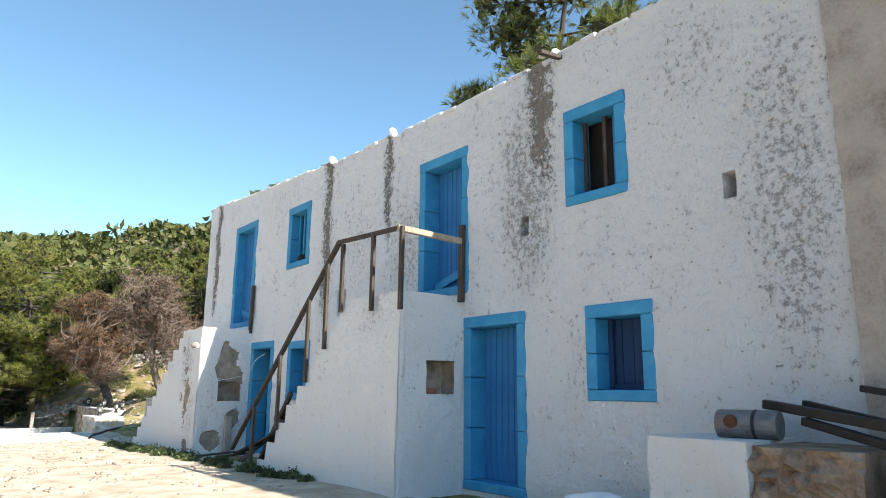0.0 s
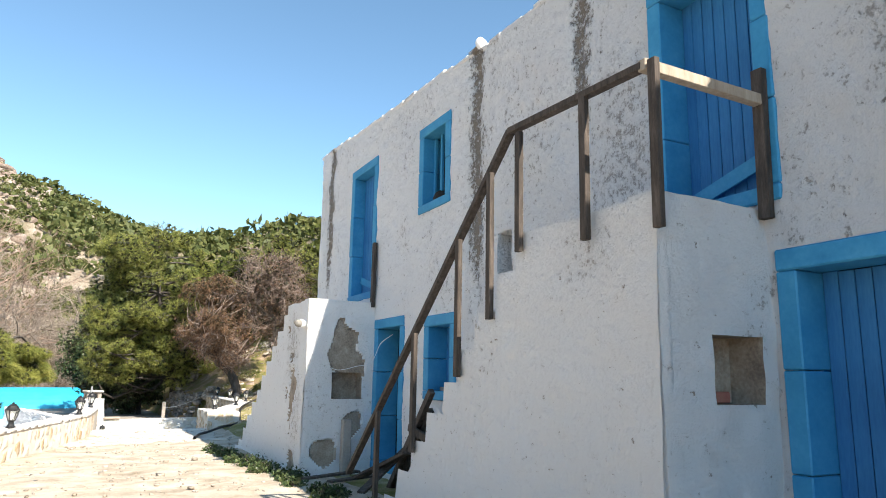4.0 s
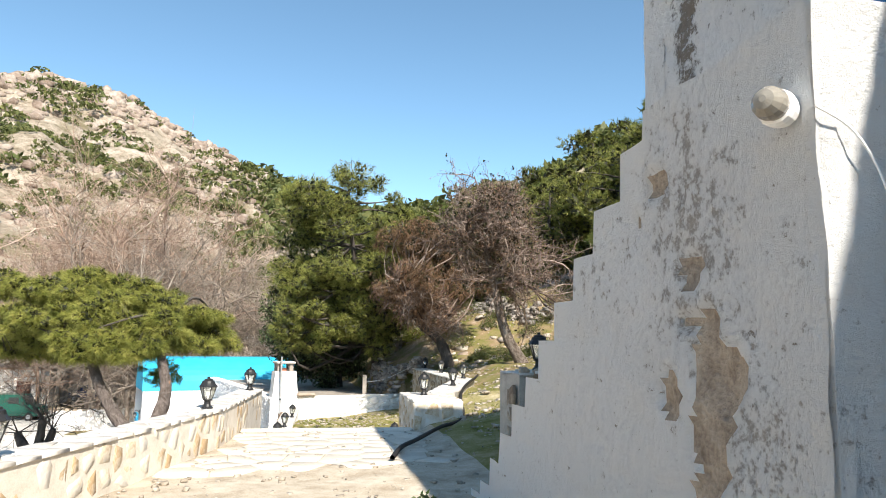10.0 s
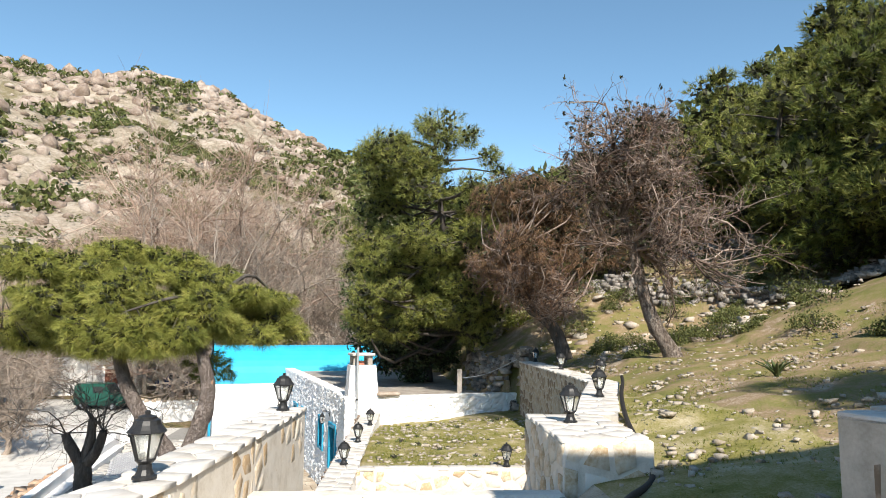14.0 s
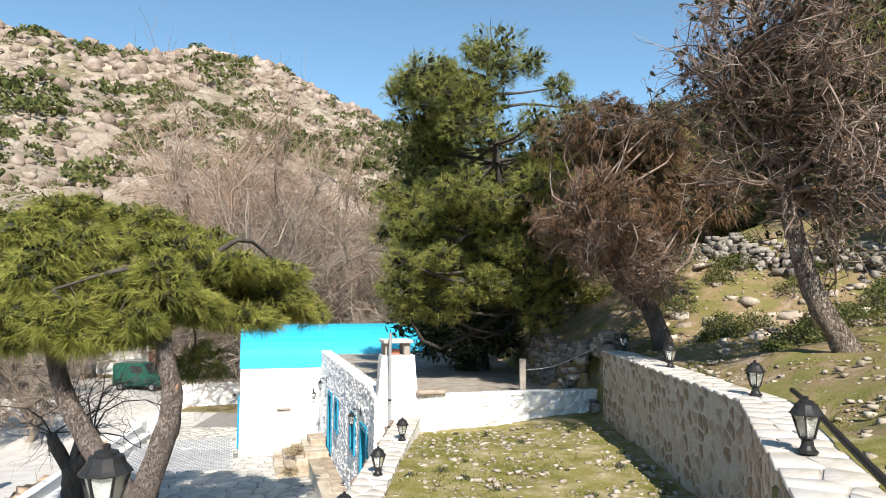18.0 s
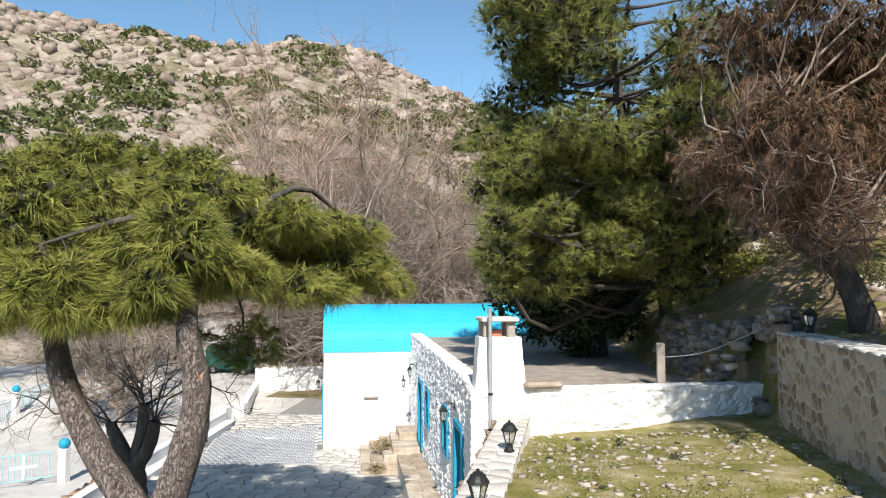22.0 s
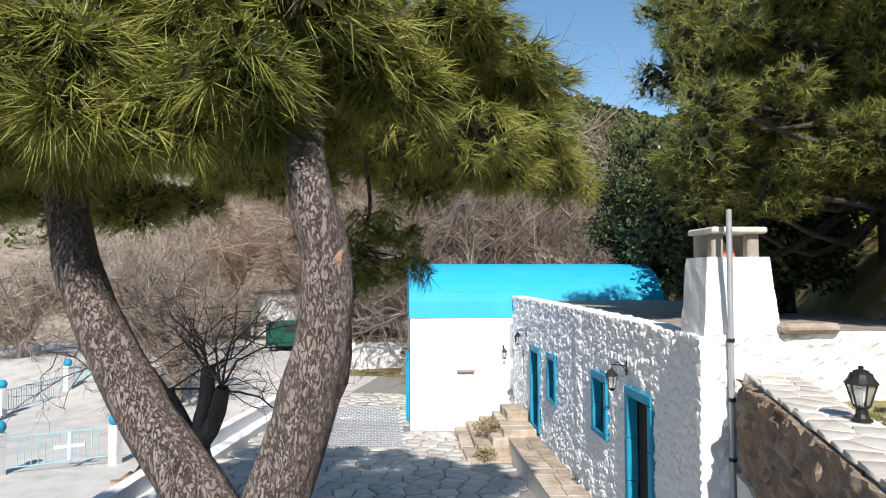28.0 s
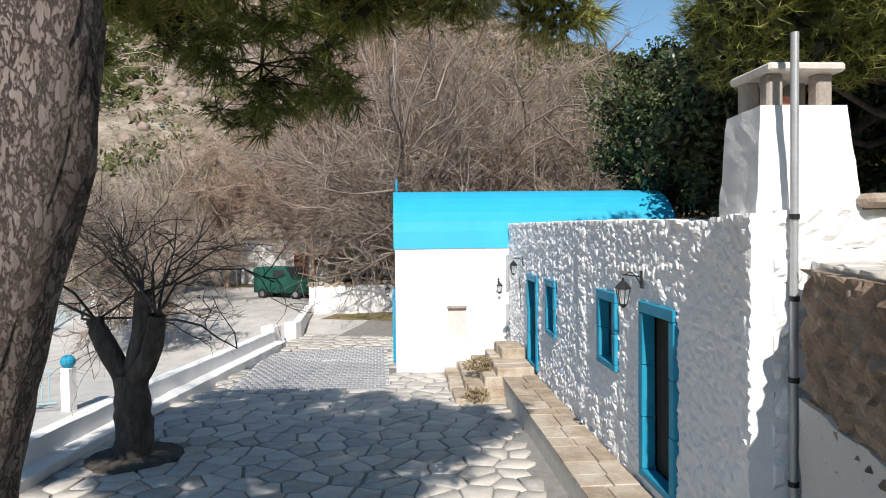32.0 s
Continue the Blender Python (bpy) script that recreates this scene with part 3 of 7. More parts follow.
def garden_z(x, y):
    z = lerp(x, (5.2, 7.8, 12, 16, 30, 60), (0.05, 0.5, 1.15, 2.7, 8.5, 22))
    z *= lerp(y, (17.5, 21, 25), (0.0, 0.3, 1.0)) if x < 12 else 1.0
    return z


def well_z(y):
    """The sunken steps between the terrace and the lawn."""
    return lerp(y, (24.45, 24.65, 28.6), (-0.2, -0.45, -2.4))


def ground_z(x, y):
    if y < 26.4:
        if x < parapet_x(y):
            return court_z(y)
        if x < 5.3:
            return terrace_z(y) if y < 24.45 else well_z(y)
        return garden_z(x, y) + terrace_z(y) * 0.5
    if x > 2.6 and (y < 39.6 or x < 7.45 and y < 39.42 + 0.309 * (x - 2.16)):
        wx = lerp(y, (26.4, 31.4, 39.6), (5.4, 7.55, 7.65))
        if x < wx and y < 31.1:
            return well_z(y)
        return -1.15 + 0.02 * (x - 5) - 0.28 * max(0.0, min(1.0, (y - 36.0) / 3.0)) * max(0.0, min(1.0, (8.0 - x) / 4)) if x < wx else garden_z(max(x, 7.8), y) - 0.17 * max(0.0, min(1.0, (wx + 1.6 - x) / 0.8))
    if x < 3.2 - 0.309 * max(0, y - 38.0) and y > 39.6 or x < 2.6 and y < 39.6 or y > 53.5 and x < 4:
        z = court_z(y)
        if x < -9.5:
            z -= 0.7 * min(1.0, (-9.5 - x) / 1.5) * min(1.0, max(0.0, (62 - y) / 6))
        return z
    foot = lerp(y, (39.5, 44.0, 60.0), (7.7, 6.05, 5.6))
    bank = lerp(x - foot, (-2.5, -0.15, 0.35, 1.5, 2.8, 4.5, 8.0, 24, 54), (-0.9, -0.78, 0.45, 1.15, 2.0, 2.8, 3.9, 9.5, 22)) + 0.06 * max(0, y - 52)
    w = max(0.0, min(1.0, (y - 39.6) / 3.5))
    return bank * w + (1 - w) * (garden_z(max(x, 7.8), y) if x > foot else bank)


def zone(x, y):
    if y < 26.4 and x < 5.3 or y < 31.1 and 2.6 < x < 5.3:
        return 0
    if y < 39.6 + max(0.0, 0.309 * (x - 3.4)) and 2.6 < x < 7.7:
        return 1
    if x > 5.3 and y < 60:
        return 2
    if x < -9.6 and y < 62 or x < -12 and y < 76:
        return 4
    if x < 3 and y < 62:
        return 3
    return 2


gx = np.concatenate([np.arange(-70, -14, 2.0), np.arange(-14, -2, 0.6), np.arange(-2, 13, 0.2), np.arange(13, 30, 0.6), np.arange(30, 62, 2.0)])
gy = np.concatenate([np.arange(-40, 0, 2.0), np.arange(0, 12, 0.5), np.arange(12, 42, 0.2), np.arange(42, 62, 0.5), np.arange(62, 100, 2.0)])
gv, gf, gm = [], [], []
for i, x in enumerate(gx):
    for j, y in enumerate(gy):
        z = ground_z(x, y)
        zn = zone(x, y)
        a = (0.03, 0.05, 0.10, 0.01, 0.02)[zn]
        if zn == 0 and y > 20.4 or y > 26 and zn == 0:
            a = 0.006
        z += a * (noise.noise(Vector((x * 0.9, y * 0.9, 0))) + 0.6 * noise.noise(Vector((x * 2.6, y * 2.6, 4))))
        if zn == 2 and x > 12:
            z += 0.6 * noise.noise(Vector((x * 0.25, y * 0.25, 2)))
        gv.append((x, y, z))
for i in range(len(gx) - 1):
    for j in range(len(gy) - 1):
        a = i * len(gy) + j
        gf.append((a, a + len(gy), a + len(gy) + 1, a + 1))
        gm.append(zone((gx[i] + gx[i + 1]) / 2, (gy[j] + gy[j + 1]) / 2))
gme = fast("ground", gv, gf, gravel, True)
for m in (turf, soil, joint, pale_concrete):
    gme.materials.append(m)
gme.polygons.foreach_set("material_index", np.array(gm, np.int32))
ground = tagged(piece("ground", gme), "pale gravel terrace, stony grass slope and lower courtyard ground", "ground", kind="structure")

# far hills, one sheet out to the horizon
AZ = (-180, -120, -90, -60, -40, -25, -12, -2, 4, 8, 15, 22, 30, 44, 60, 90, 140, 180)
EL = (3, 12, 18, 23, 23, 16, 12.0, 12.7, 14.5, 16.2, 18.9, 20.0, 19.6, 19.4, 19, 12, 5, 3)
RT = (300, 120, 110, 110, 110, 130, 190, 230, 260, 280, 300, 320, 320, 320, 320, 320, 300, 300)
HC = Vector((2.0, 30.0))


def hill_z(x, y):
    dx, dy = x - HC.x, y - HC.y
    r = math.hypot(dx, dy)
    az = math.degrees(math.atan2(-dx, dy))
    el, rt = lerp(az, AZ, EL), lerp(az, AZ, RT)
    s = max(0.0, (r - 52) / (rt - 52))
    top = math.tan(radians(el)) * rt + 5
    k = min(s, 1.0) ** 1.08
    h = -6.0 + top * k * (1.0 if s < 1 else max(0.2, 1 - 0.25 * (s - 1)))
    p = Vector((x * 0.018, y * 0.018, 0))
    ridged = 1 - abs(noise.noise(p * 1.7)) * 2
    h += min(1.0, s * 2.5) * (7.0 * noise.fractal(p, 1.0, 2.0, 5) + 3.0 * (ridged - 0.5))
    q = Vector((x * 0.13, y * 0.13, 7))
    h += min(1.0, s * 3) * (1.5 * noise.fractal(q, 0.9, 2.1, 4) + 1.3 * max(0, noise.noise(q * 0.6) - 0.1) * 2)
    return h


hv, hf = [], []
hr = np.concatenate([np.arange(50, 340, 2.6), np.geomspace(345, 3000, 16)])
ha = np.concatenate([np.linspace(-180, -75, 60, endpoint=False), np.linspace(-75, 75, 400, endpoint=False), np.linspace(75, 180, 60, endpoint=False)])
for a in ha:
    ca, sa = math.cos(radians(a)), -math.sin(radians(a))
    for r in hr:
        x, y = HC.x + sa * r, HC.y + ca * r
        hv.append((x, y, hill_z(x, y)))
nr = len(hr)
for i in range(len(ha)):
    k = (i + 1) % len(ha)
    for j in range(nr - 1):
        hf.append((i * nr + j, i * nr + j + 1, k * nr + j + 1, k * nr + j))
tagged(piece("hillside", fast("hillside", hv, hf, hill_mat, True)), "rocky limestone hillside with scrub and dry soil", "hill", kind="structure")

# ---------------------------------------------------------------- the old two-storey house
FX = 6.07
OPEN = {
    "door_1": (6.06, 0.14, 7.25, 2.40), "window_1": (4.19, 1.31, 5.09, 2.37), "window_2": (4.42, 3.59, 5.33, 4.81),
    "door_2": (7.16, 2.75, 8.34, 4.92), "door_3": (14.70, 2.80, 15.97, 5.27), "window_3": (12.05, 3.85, 13.04, 5.16),
    "door_4": (13.44, 0.10, 14.60, 2.41), "window_4": (11.84, 1.21, 12.75, 2.34),
}
HOLES = ((3.18, 3.25, 3.32, 3.52), (5.97, 3.36, 6.11, 3.62), (10.55, 2.70, 10.86, 3.18))


def facade_top(y):
    z = lerp(y, (-6, 5.5, 5.6, 9.2, 9.25, 11.3, 11.35, 17.9), (5.66, 5.66, 5.60, 5.64, 5.68, 5.70, 5.74, 6.15))
    return z + 0.035 * noise.noise(Vector((y * 2.3, 0, 0))) + 0.02 * noise.noise(Vector((y * 9, 1, 0)))


def facade_chip(u, z):
    y = u + 2.2
    d = 0.0
    for yc, w in ((5.75, 0.10), (9.28, 0.06), (11.35, 0.09), (17.2, 0.05)):
        if z > 3.2 or yc == 11.35:
            d -= 0.03 * math.exp(-((y - yc + 0.04 * noise.noise(Vector((0, z * 2, yc)))) / w) ** 2)
    return d


F0 = 2.2
old_house = tagged(new("old_house"), "two-storey whitewashed rubble house with peeling plaster and blue openings", "house")
cut = [(y0 - F0 + 0.012, z0 + 0.012, y1 - F0 - 0.012, z1 - 0.012, 0.42) for y0, z0, y1, z1 in OPEN.values()]
cut += [(y0 - F0, z0, y1 - F0, z1, 0.35) for y0, z0, y1, z1 in HOLES]
front_wall = rough_wall("front_wall", (FX, F0, 0), (0, 1, 0), 15.7, 6.2, whitewash_old, cut, thick=0.45, cell=0.075, amp=0.022, freq=1.7, lump=0.014, lump_freq=3.2, top=lambda u: facade_top(u + F0), face=(-1, 0, 0), parent=old_house, base=-0.4, chip=facade_chip)
# upper part is unseen, added to keep the sun off the near stairs
part("side_wall", boxbm(FX + 0.40, -9, -0.4, FX + 6.4, 2.2, 7.4), cement, old_house)
part("side_wall", boxbm(FX + 0.45, 2.2, -0.4, FX + 6.4, 17.85, 5.45), whitewash_old, old_house)
rough_wall("end_wall", (FX + 6.4, 17.88, 0), (-1, 0, 0), 6.4, 6.15, whitewash_old, (), thick=0.3, cell=0.25, amp=0.03, face=(0, 1, 0), parent=old_house, base=-0.4, seed=5)
# unseen top raised so that its shadow covers the near stairs' side
rough_wall("cement_wall", (FX - 0.03, -9, 0), (0, 1, 0), 11.25, 7.7, cement, (), thick=0.45, cell=0.14, amp=0.03, freq=1.5, top=lambda u: 7.6, face=(-1, 0, 0), parent=old_house, base=-0.4, seed=3)
# plaster remains along the roof edge
y = 2.4
while y < 17.7:
    w = random.uniform(0.2, 0.5)
    z = facade_top(y + w / 2)
    part("roof_edge_stone", boxbm(FX - 0.01, y, z - 0.05, FX + 0.42, y + w * 0.92, z + random.uniform(0.0, 0.05), 0.02), whitewash_old, old_house)
    y += w
for yk, zk in ((5.45, 5.72), (9.2, 5.80), (11.3, 5.86)):
    bm = bmesh.new()
    bmesh.ops.create_icosphere(bm, subdivisions=2, radius=0.07)
    for v in bm.verts:
        v.co = Vector((v.co.x * 1.2, v.co.y * 0.9, v.co.z * 1.3)) * (1 + 0.25 * noise.noise(v.co * 9)) + Vector((FX + 0.02, yk, zk - 0.06))
    part("roof_edge_cap", bm, whitewash, old_house)
part("roof_spout", bar((FX + 0.3, 5.38, 5.62), (FX - 0.42, 5.32, 5.5), 0.07, 0.05), dark_wood, old_house, "rotten wooden beam end")


def planks(y0, z0, y1, z1, x, n, parent, material=blue_door):
    w = (y1 - y0) / n
    for i in range(n):
        bm = boxbm(-0.012 + random.uniform(0, 0.006), -w / 2 + 0.003, 0, 0.02, w / 2 - 0.003, z1 - z0 - random.uniform(0, 0.01), 0.004)
        p = part("plank", bm, material, parent)
        p.location = (x, y0 + w * (i + 0.5), z0)


def opening(name, label, fw=0.15, deep=0.30, proud=0.018):
    """Blue painted stone surround of an opening, built in blocks round its four sides."""
    y0, z0, y1, z1 = OPEN[name]
    e = tagged(new(name), label, name.split("_")[0], kind="structure")
    xa, xb = FX - proud, FX + deep
    for nm, a in (("lintel", (y0, z1 - fw, y1, z1)), ("sill", (y0, z0, y1, z0 + fw * 0.8))):
        part(nm, boxbm(xa - 0.004, a[0], a[1], xb, a[2], a[3], 0.012), blue_paint, e)
    zz = z0 + fw * 0.8
    n = 3 if z1 - z0 > 1.6 else 2
    h = (z1 - fw - zz) / n
    for s in range(2):
        ya, yb = (y0, y0 + fw) if s == 0 else (y1 - fw, y1)
        for i in range(n):
            j = random.uniform(-0.006, 0.006)
            part("jamb_block", boxbm(xa + j, ya, zz + i * h + 0.003, xb, yb, zz + (i + 1) * h - 0.003, 0.01), blue_paint, e)
    # near-black panel: the unlit room behind is put into its colour
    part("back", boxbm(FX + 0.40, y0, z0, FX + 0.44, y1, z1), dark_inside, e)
    return e, y0 + fw, zz, y1 - fw, z1 - fw


def handle(parent, x, y, z):
    bm = lathe([(0.03, 0), (0.03, 0.012), (0.012, 0.02), (0.012, 0.05)], 10)
    bmesh.ops.rotate(bm, verts=bm.verts, matrix=Matrix.Rotation(-math.pi / 2, 3, "Y"))
    boxbm(-0.055, -0.012, -0.10, -0.035, 0.012, 0.01, 0.004, bm)
    o = part("handle", bm, grey_metal, parent, "worn metal door handle")
    o.location = (x, y, z)


e, a, b, c, d = opening("door_1", "closed blue plank door with blue stone surround")
planks(a, b, c, d, FX + 0.27, 8, e)
handle(e, FX + 0.2, a + 0.09, 1.12)
e, a, b, c, d = opening("door_2", "closed blue plank door of the upper landing, blue surround")
planks(a, b, c, d, FX + 0.27, 8, e)
part("kick_board", bar((FX + 0.19, a + 0.02, b + 0.30), (FX + 0.19, c - 0.02, b + 0.06), 0.02, 0.12), blue_paint, e)
handle(e, FX + 0.2, a + 0.1, 4.0)
e, a, b, c, d = opening("door_3", "closed blue plank door of the far landing, blue surround")
planks(a, b, c, d, FX + 0.2, 7, e)
part("kick_board", bar((FX + 0.17, c - 0.02, b + 0.30), (FX + 0.17, a + 0.02, b + 0.05), 0.02, 0.12), blue_paint, e)
handle(e, FX + 0.18, a + 0.1, 4.05)
e, a, b, c, d = opening("door_4", "half-open blue plank door with dark room behind", deep=0.36)
planks(a, b, a + 0.36, d, FX + 0.24, 4, e)
handle(e, FX + 0.18, a + 0.2, 1.15)
e, a, b, c, d = opening("window_1", "window with dull dark-blue shutters and blue surround")
planks(a, b, c, d, FX + 0.27, 4, e, navy_shutter)
part("shutter_stile", boxbm(FX + 0.20, c - 0.06, b, FX + 0.24, c, d, 0.004), navy_shutter, e)
part("shutter_rail", boxbm(FX + 0.20, a, b, FX + 0.245, c - 0.07, b + 0.06, 0.004), navy_shutter, e)
e, a, b, c, d = opening("window_2", "unglazed dark window with one blue shutter, blue surround")
planks(a, b, a + 0.18, d, FX + 0.20, 2, e)
part("shutter_stile", boxbm(FX + 0.17, a + 0.26, b, FX + 0.21, a + 0.31, d, 0.004), dark_wood, e)
part("shutter_stile", boxbm(FX + 0.17, c - 0.05, b, FX + 0.21, c, d, 0.004), dark_wood, e)
e, a, b, c, d = opening("window_3", "broken dark window with blue casement bar and blue surround")
part("casement_bar", boxbm(FX + 0.16, c - 0.26, b, FX + 0.20, c - 0.21, d, 0.004), blue_paint, e)
part("casement_bar", boxbm(FX + 0.16, c - 0.05, b, FX + 0.20, c, d, 0.004), blue_paint, e)
bm = bmesh.new()
bmesh.ops.create_icosphere(bm, subdivisions=2, radius=0.13, matrix=Matrix.Translation((FX + 0.2, c - 0.2, b + 0.08)))
part("rag_bundle", bm, dark_inside, e, "dark bundle of rags on the sill")
e, a, b, c, d = opening("window_4", "ground-floor window with blue casements and blue surround")
planks(a, b, c, d, FX + 0.27, 4, e)
part("casement_bar", boxbm(FX + 0.18, (a + c) / 2 - 0.03, b, FX + 0.23, (a + c) / 2 + 0.03, d, 0.004), blue_paint, e)
part("casement_rail", boxbm(FX + 0.17, a, b, FX + 0.22, c, b + 0.05, 0.004), pale_wood, e)
for y0, z0, y1, z1 in HOLES:
    # shade deep in the holes is painted on as near-black backs
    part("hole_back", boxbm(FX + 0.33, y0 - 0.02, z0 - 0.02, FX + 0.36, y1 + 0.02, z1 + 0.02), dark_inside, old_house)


# ---------------------------------------------------------------- outside stairs
def staircase(name, label, x, y0, landing, run, rise, n, yfirst, niche, seed, stain_patches, patches=(), lift=0.0):
    e = tagged(new(name), label, "staircase", kind="structure")
    end = yfirst + run * n

    def prof(y):
        if y < yfirst:
            return landing + 0.02 * noise.noise(Vector((y * 3, seed, 0)))
        k = int((y - yfirst) / run)
        return max(0.05, landing + lift - rise * (k + 1) + 0.03 * noise.noise(Vector((k * 7.7, seed, 0))))

    zs = lambda y: prof(y)
    # front face, built over its stepped outline
    us = np.arange(y0, end + 0.3, 0.035)
    nz = 80
    v, f, bares = [], [], []
    for i, y in enumerate(us):
        t = zs(y)
        for j in range(nz):
            z = -0.4 + (t + 0.4) * j / (nz - 1)
            p = Vector((y, z, seed))
            dx = 0.03 * noise.noise(p * 1.2) + 0.012 * noise.noise(p * 5)
            batter = 0.012 * (landing - z) + 0.015
            bare = any(math.hypot((y - yc) / ry, (z - zc) / rz) + 0.75 * noise.noise(p * 3.3) + 0.5 * noise.noise(p * 9) + 0.25 * noise.noise(p * 23) < 0.95 for yc, zc, ry, rz in stain_patches)
            v.append((x - batter + dx + (0.028 + 0.02 * noise.noise(p * 6) if bare else 0.0), y, z))
            bares.append(bare)
    for i in range(len(us) - 1):
        for j in range(nz - 1):
            a = i * nz + j
            f.append((a, a + nz, a + nz + 1, a + 1))
    ff = fast("front_face", v, f, whitewash_stair, True)
    ff.materials.append(bare_stone)
    ff.polygons.foreach_set("material_index", np.array([int(sum(bares[k] for k in q) > 2) for q in f], np.int32))
    piece("front_face", ff, e)
    cb = bmesh.new()
    for k in range(24):
        z = -0.4 + (landing + 0.4) * k / 23
        o = 0.012 * (landing - z) + 0.015
        for i in range(8):
            a = math.pi / 4 * i
            cb.verts.new((x - o + 0.065 + 0.07 * math.cos(a) + 0.012 * noise.noise(Vector((z * 5, i, seed))), y0 + 0.06 + 0.07 * math.sin(a) + 0.012 * noise.noise(Vector((z * 5, i, seed + 4))), z))
    cb.verts.ensure_lookup_table()
    for k in range(23):
        for i in range(8):
            cb.faces.new([cb.verts[q] for q in (k * 8 + i, k * 8 + (i + 1) % 8, k * 8 + 8 + (i + 1) % 8, k * 8 + 8 + i)])
    for q in cb.faces:
        q.smooth = True
    part("corner", cb, whitewash_stair, e)
    w = FX - x
    def bare_patch(u, z):
        px = x - 0.02 + u
        w = 0.5 * noise.noise(Vector((px * 4, z * 4, seed)))
        return any(math.hypot((px - xc) / rx, (z - zc) / rz) + w < 1 for xc, zc, rx, rz in patches)

    side = rough_wall("side_face", (x - 0.02, y0, 0), (1, 0, 0), w + 0.02, landing, whitewash_stair, [(niche[0] - x + 0.02, niche[1], niche[2] - x + 0.02, niche[3], 0.3)], thick=0.25, cell=0.03, amp=0.025, freq=1.8, face=(0, -1, 0), parent=e, base=-0.4, seed=seed, top=lambda u: landing + 0.02, mask=bare_patch, under=bare_stone, chip=lambda u, z: -0.035 if bare_patch(u, z) else 0.0)
    part("niche_back", boxbm(niche[0] - 0.03, y0 + 0.27, niche[1] - 0.03, niche[2] + 0.03, y0 + 0.30, niche[3] + 0.03), bare_stone, e)
    part("landing", boxbm(x + 0.10, y0 + 0.05, landing - 0.35, FX - 0.03, yfirst, landing - 0.01, 0.02), whitewash, e)
    for k in range(n):
        z = landing + lift - rise * (k + 1)
        part("step", boxbm(x + 0.10, yfirst + run * k, -0.4, FX - 0.03, yfirst + run * (k + 1), z - 0.008, 0.015), whitewash, e)
    return e


staircase("stairs_near", "whitewashed solid masonry stairs up to the landing door", 5.04, 7.30, 2.68, 0.33, 0.305, 8, 8.85, (5.46, 1.36, 5.93, 1.80), 11.0, ())
stair_far = staircase("stairs_far", "whitewashed masonry stairs with fallen plaster and bare stones", 4.97, 14.62, 2.68, 0.335, 0.26, 10, 15.82, (5.38, 1.15, 5.88, 1.56), 23.0, ((15.33, 1.0, 0.13, 0.75), (15.75, 2.27, 0.12, 0.07), (15.96, 2.1, 0.06, 0.08), (15.44, 1.78, 0.10, 0.12), (15.40, 1.57, 0.20, 0.06), (15.22, 1.33, 0.13, 0.20), (15.62, 1.25, 0.10, 0.12), (15.2, 0.1, 0.2, 0.3)), ((5.55, 1.95, 0.22, 0.42), (5.75, 1.65, 0.16, 0.25), (5.75, 0.75, 0.16, 0.22), (5.3, 0.35, 0.2, 0.2)), lift=0.11)

rail = tagged(new("stair_railing"), "weathered dark timber railing on the near stairs", "railing")
RT0, RT1, RT2 = (4.98, 7.31, 3.53), (4.98, 8.90, 3.60), (4.97, 12.58, 0.32)
part("top_rail", bar(RT0, RT1, 0.075, 0.05), dark_wood, rail)
part("sloping_rail", bar(RT1, RT2, 0.075, 0.05), dark_wood, rail)
# the sun on this rail is put into its paler wood colour
part("cross_rail", bar((4.95, 7.30, 3.53), (6.03, 7.24, 3.48), 0.07, 0.08), pale_wood, rail, "rail in paler wood standing for sunlight")


def rail_z(y):
    return 3.54 if y < 8.90 else 3.59 - (y - 8.90) * 3.28 / 3.68


for y, z in ((7.22, 2.43), (7.92, 2.47), (8.76, 2.52), (9.22, 2.00), (9.79, 1.51), (10.73, 0.75), (11.68, -0.05)):
    part("post", bar((4.965, y, z), (4.965, y - 0.01, rail_z(y)), 0.045, 0.07), dark_wood, rail)
part("post", bar((6.02, 7.26, 2.62), (6.02, 7.24, 3.72), 0.06, 0.09), dark_wood, rail)
trestle = tagged(new("timber_trestle"), "dark timber trestle propped at the foot of the stairs", "trestle")
part("leg", bar((5.75, 13.16, -0.06), (5.75, 11.86, 1.34), 0.07, 0.085), dark_wood, trestle)
part("leg", bar((5.83, 13.10, -0.06), (5.83, 12.02, 1.10), 0.06, 0.085), dark_wood, trestle)
part("crossbar", bar((5.69, 12.36, 0.87), (5.69, 11.30, 0.66), 0.05, 0.085), dark_wood, trestle)
part("crossbar", bar((5.88, 12.40, 0.93), (5.88, 11.30, 0.76), 0.05, 0.085), dark_wood, trestle)
part("stay", bar((5.79, 11.36, 0.20), (5.79, 11.36, 0.74), 0.13, 0.05), dark_wood, trestle)
p = part("door_post", bar((6.02, 14.64, 2.62), (6.02, 14.62, 3.7), 0.06, 0.09), dark_wood)
tagged(p, "dark timber post fixed beside the far landing door", "post")


# ---------------------------------------------------------------- rubble walls with single stones
def clip_poly(poly, p, n):
    out = []
    for a, b in zip(poly, poly[1:] + poly[:1]):
        da, db = (a[0] - p[0]) * n[0] + (a[1] - p[1]) * n[1], (b[0] - p[0]) * n[0] + (b[1] - p[1]) * n[1]
        if da <= 0:
            out.append(a)
        if da * db < 0:
            t = da / (da - db)
            out.append((a[0] + t * (b[0] - a[0]), a[1] + t * (b[1] - a[1])))
    return out


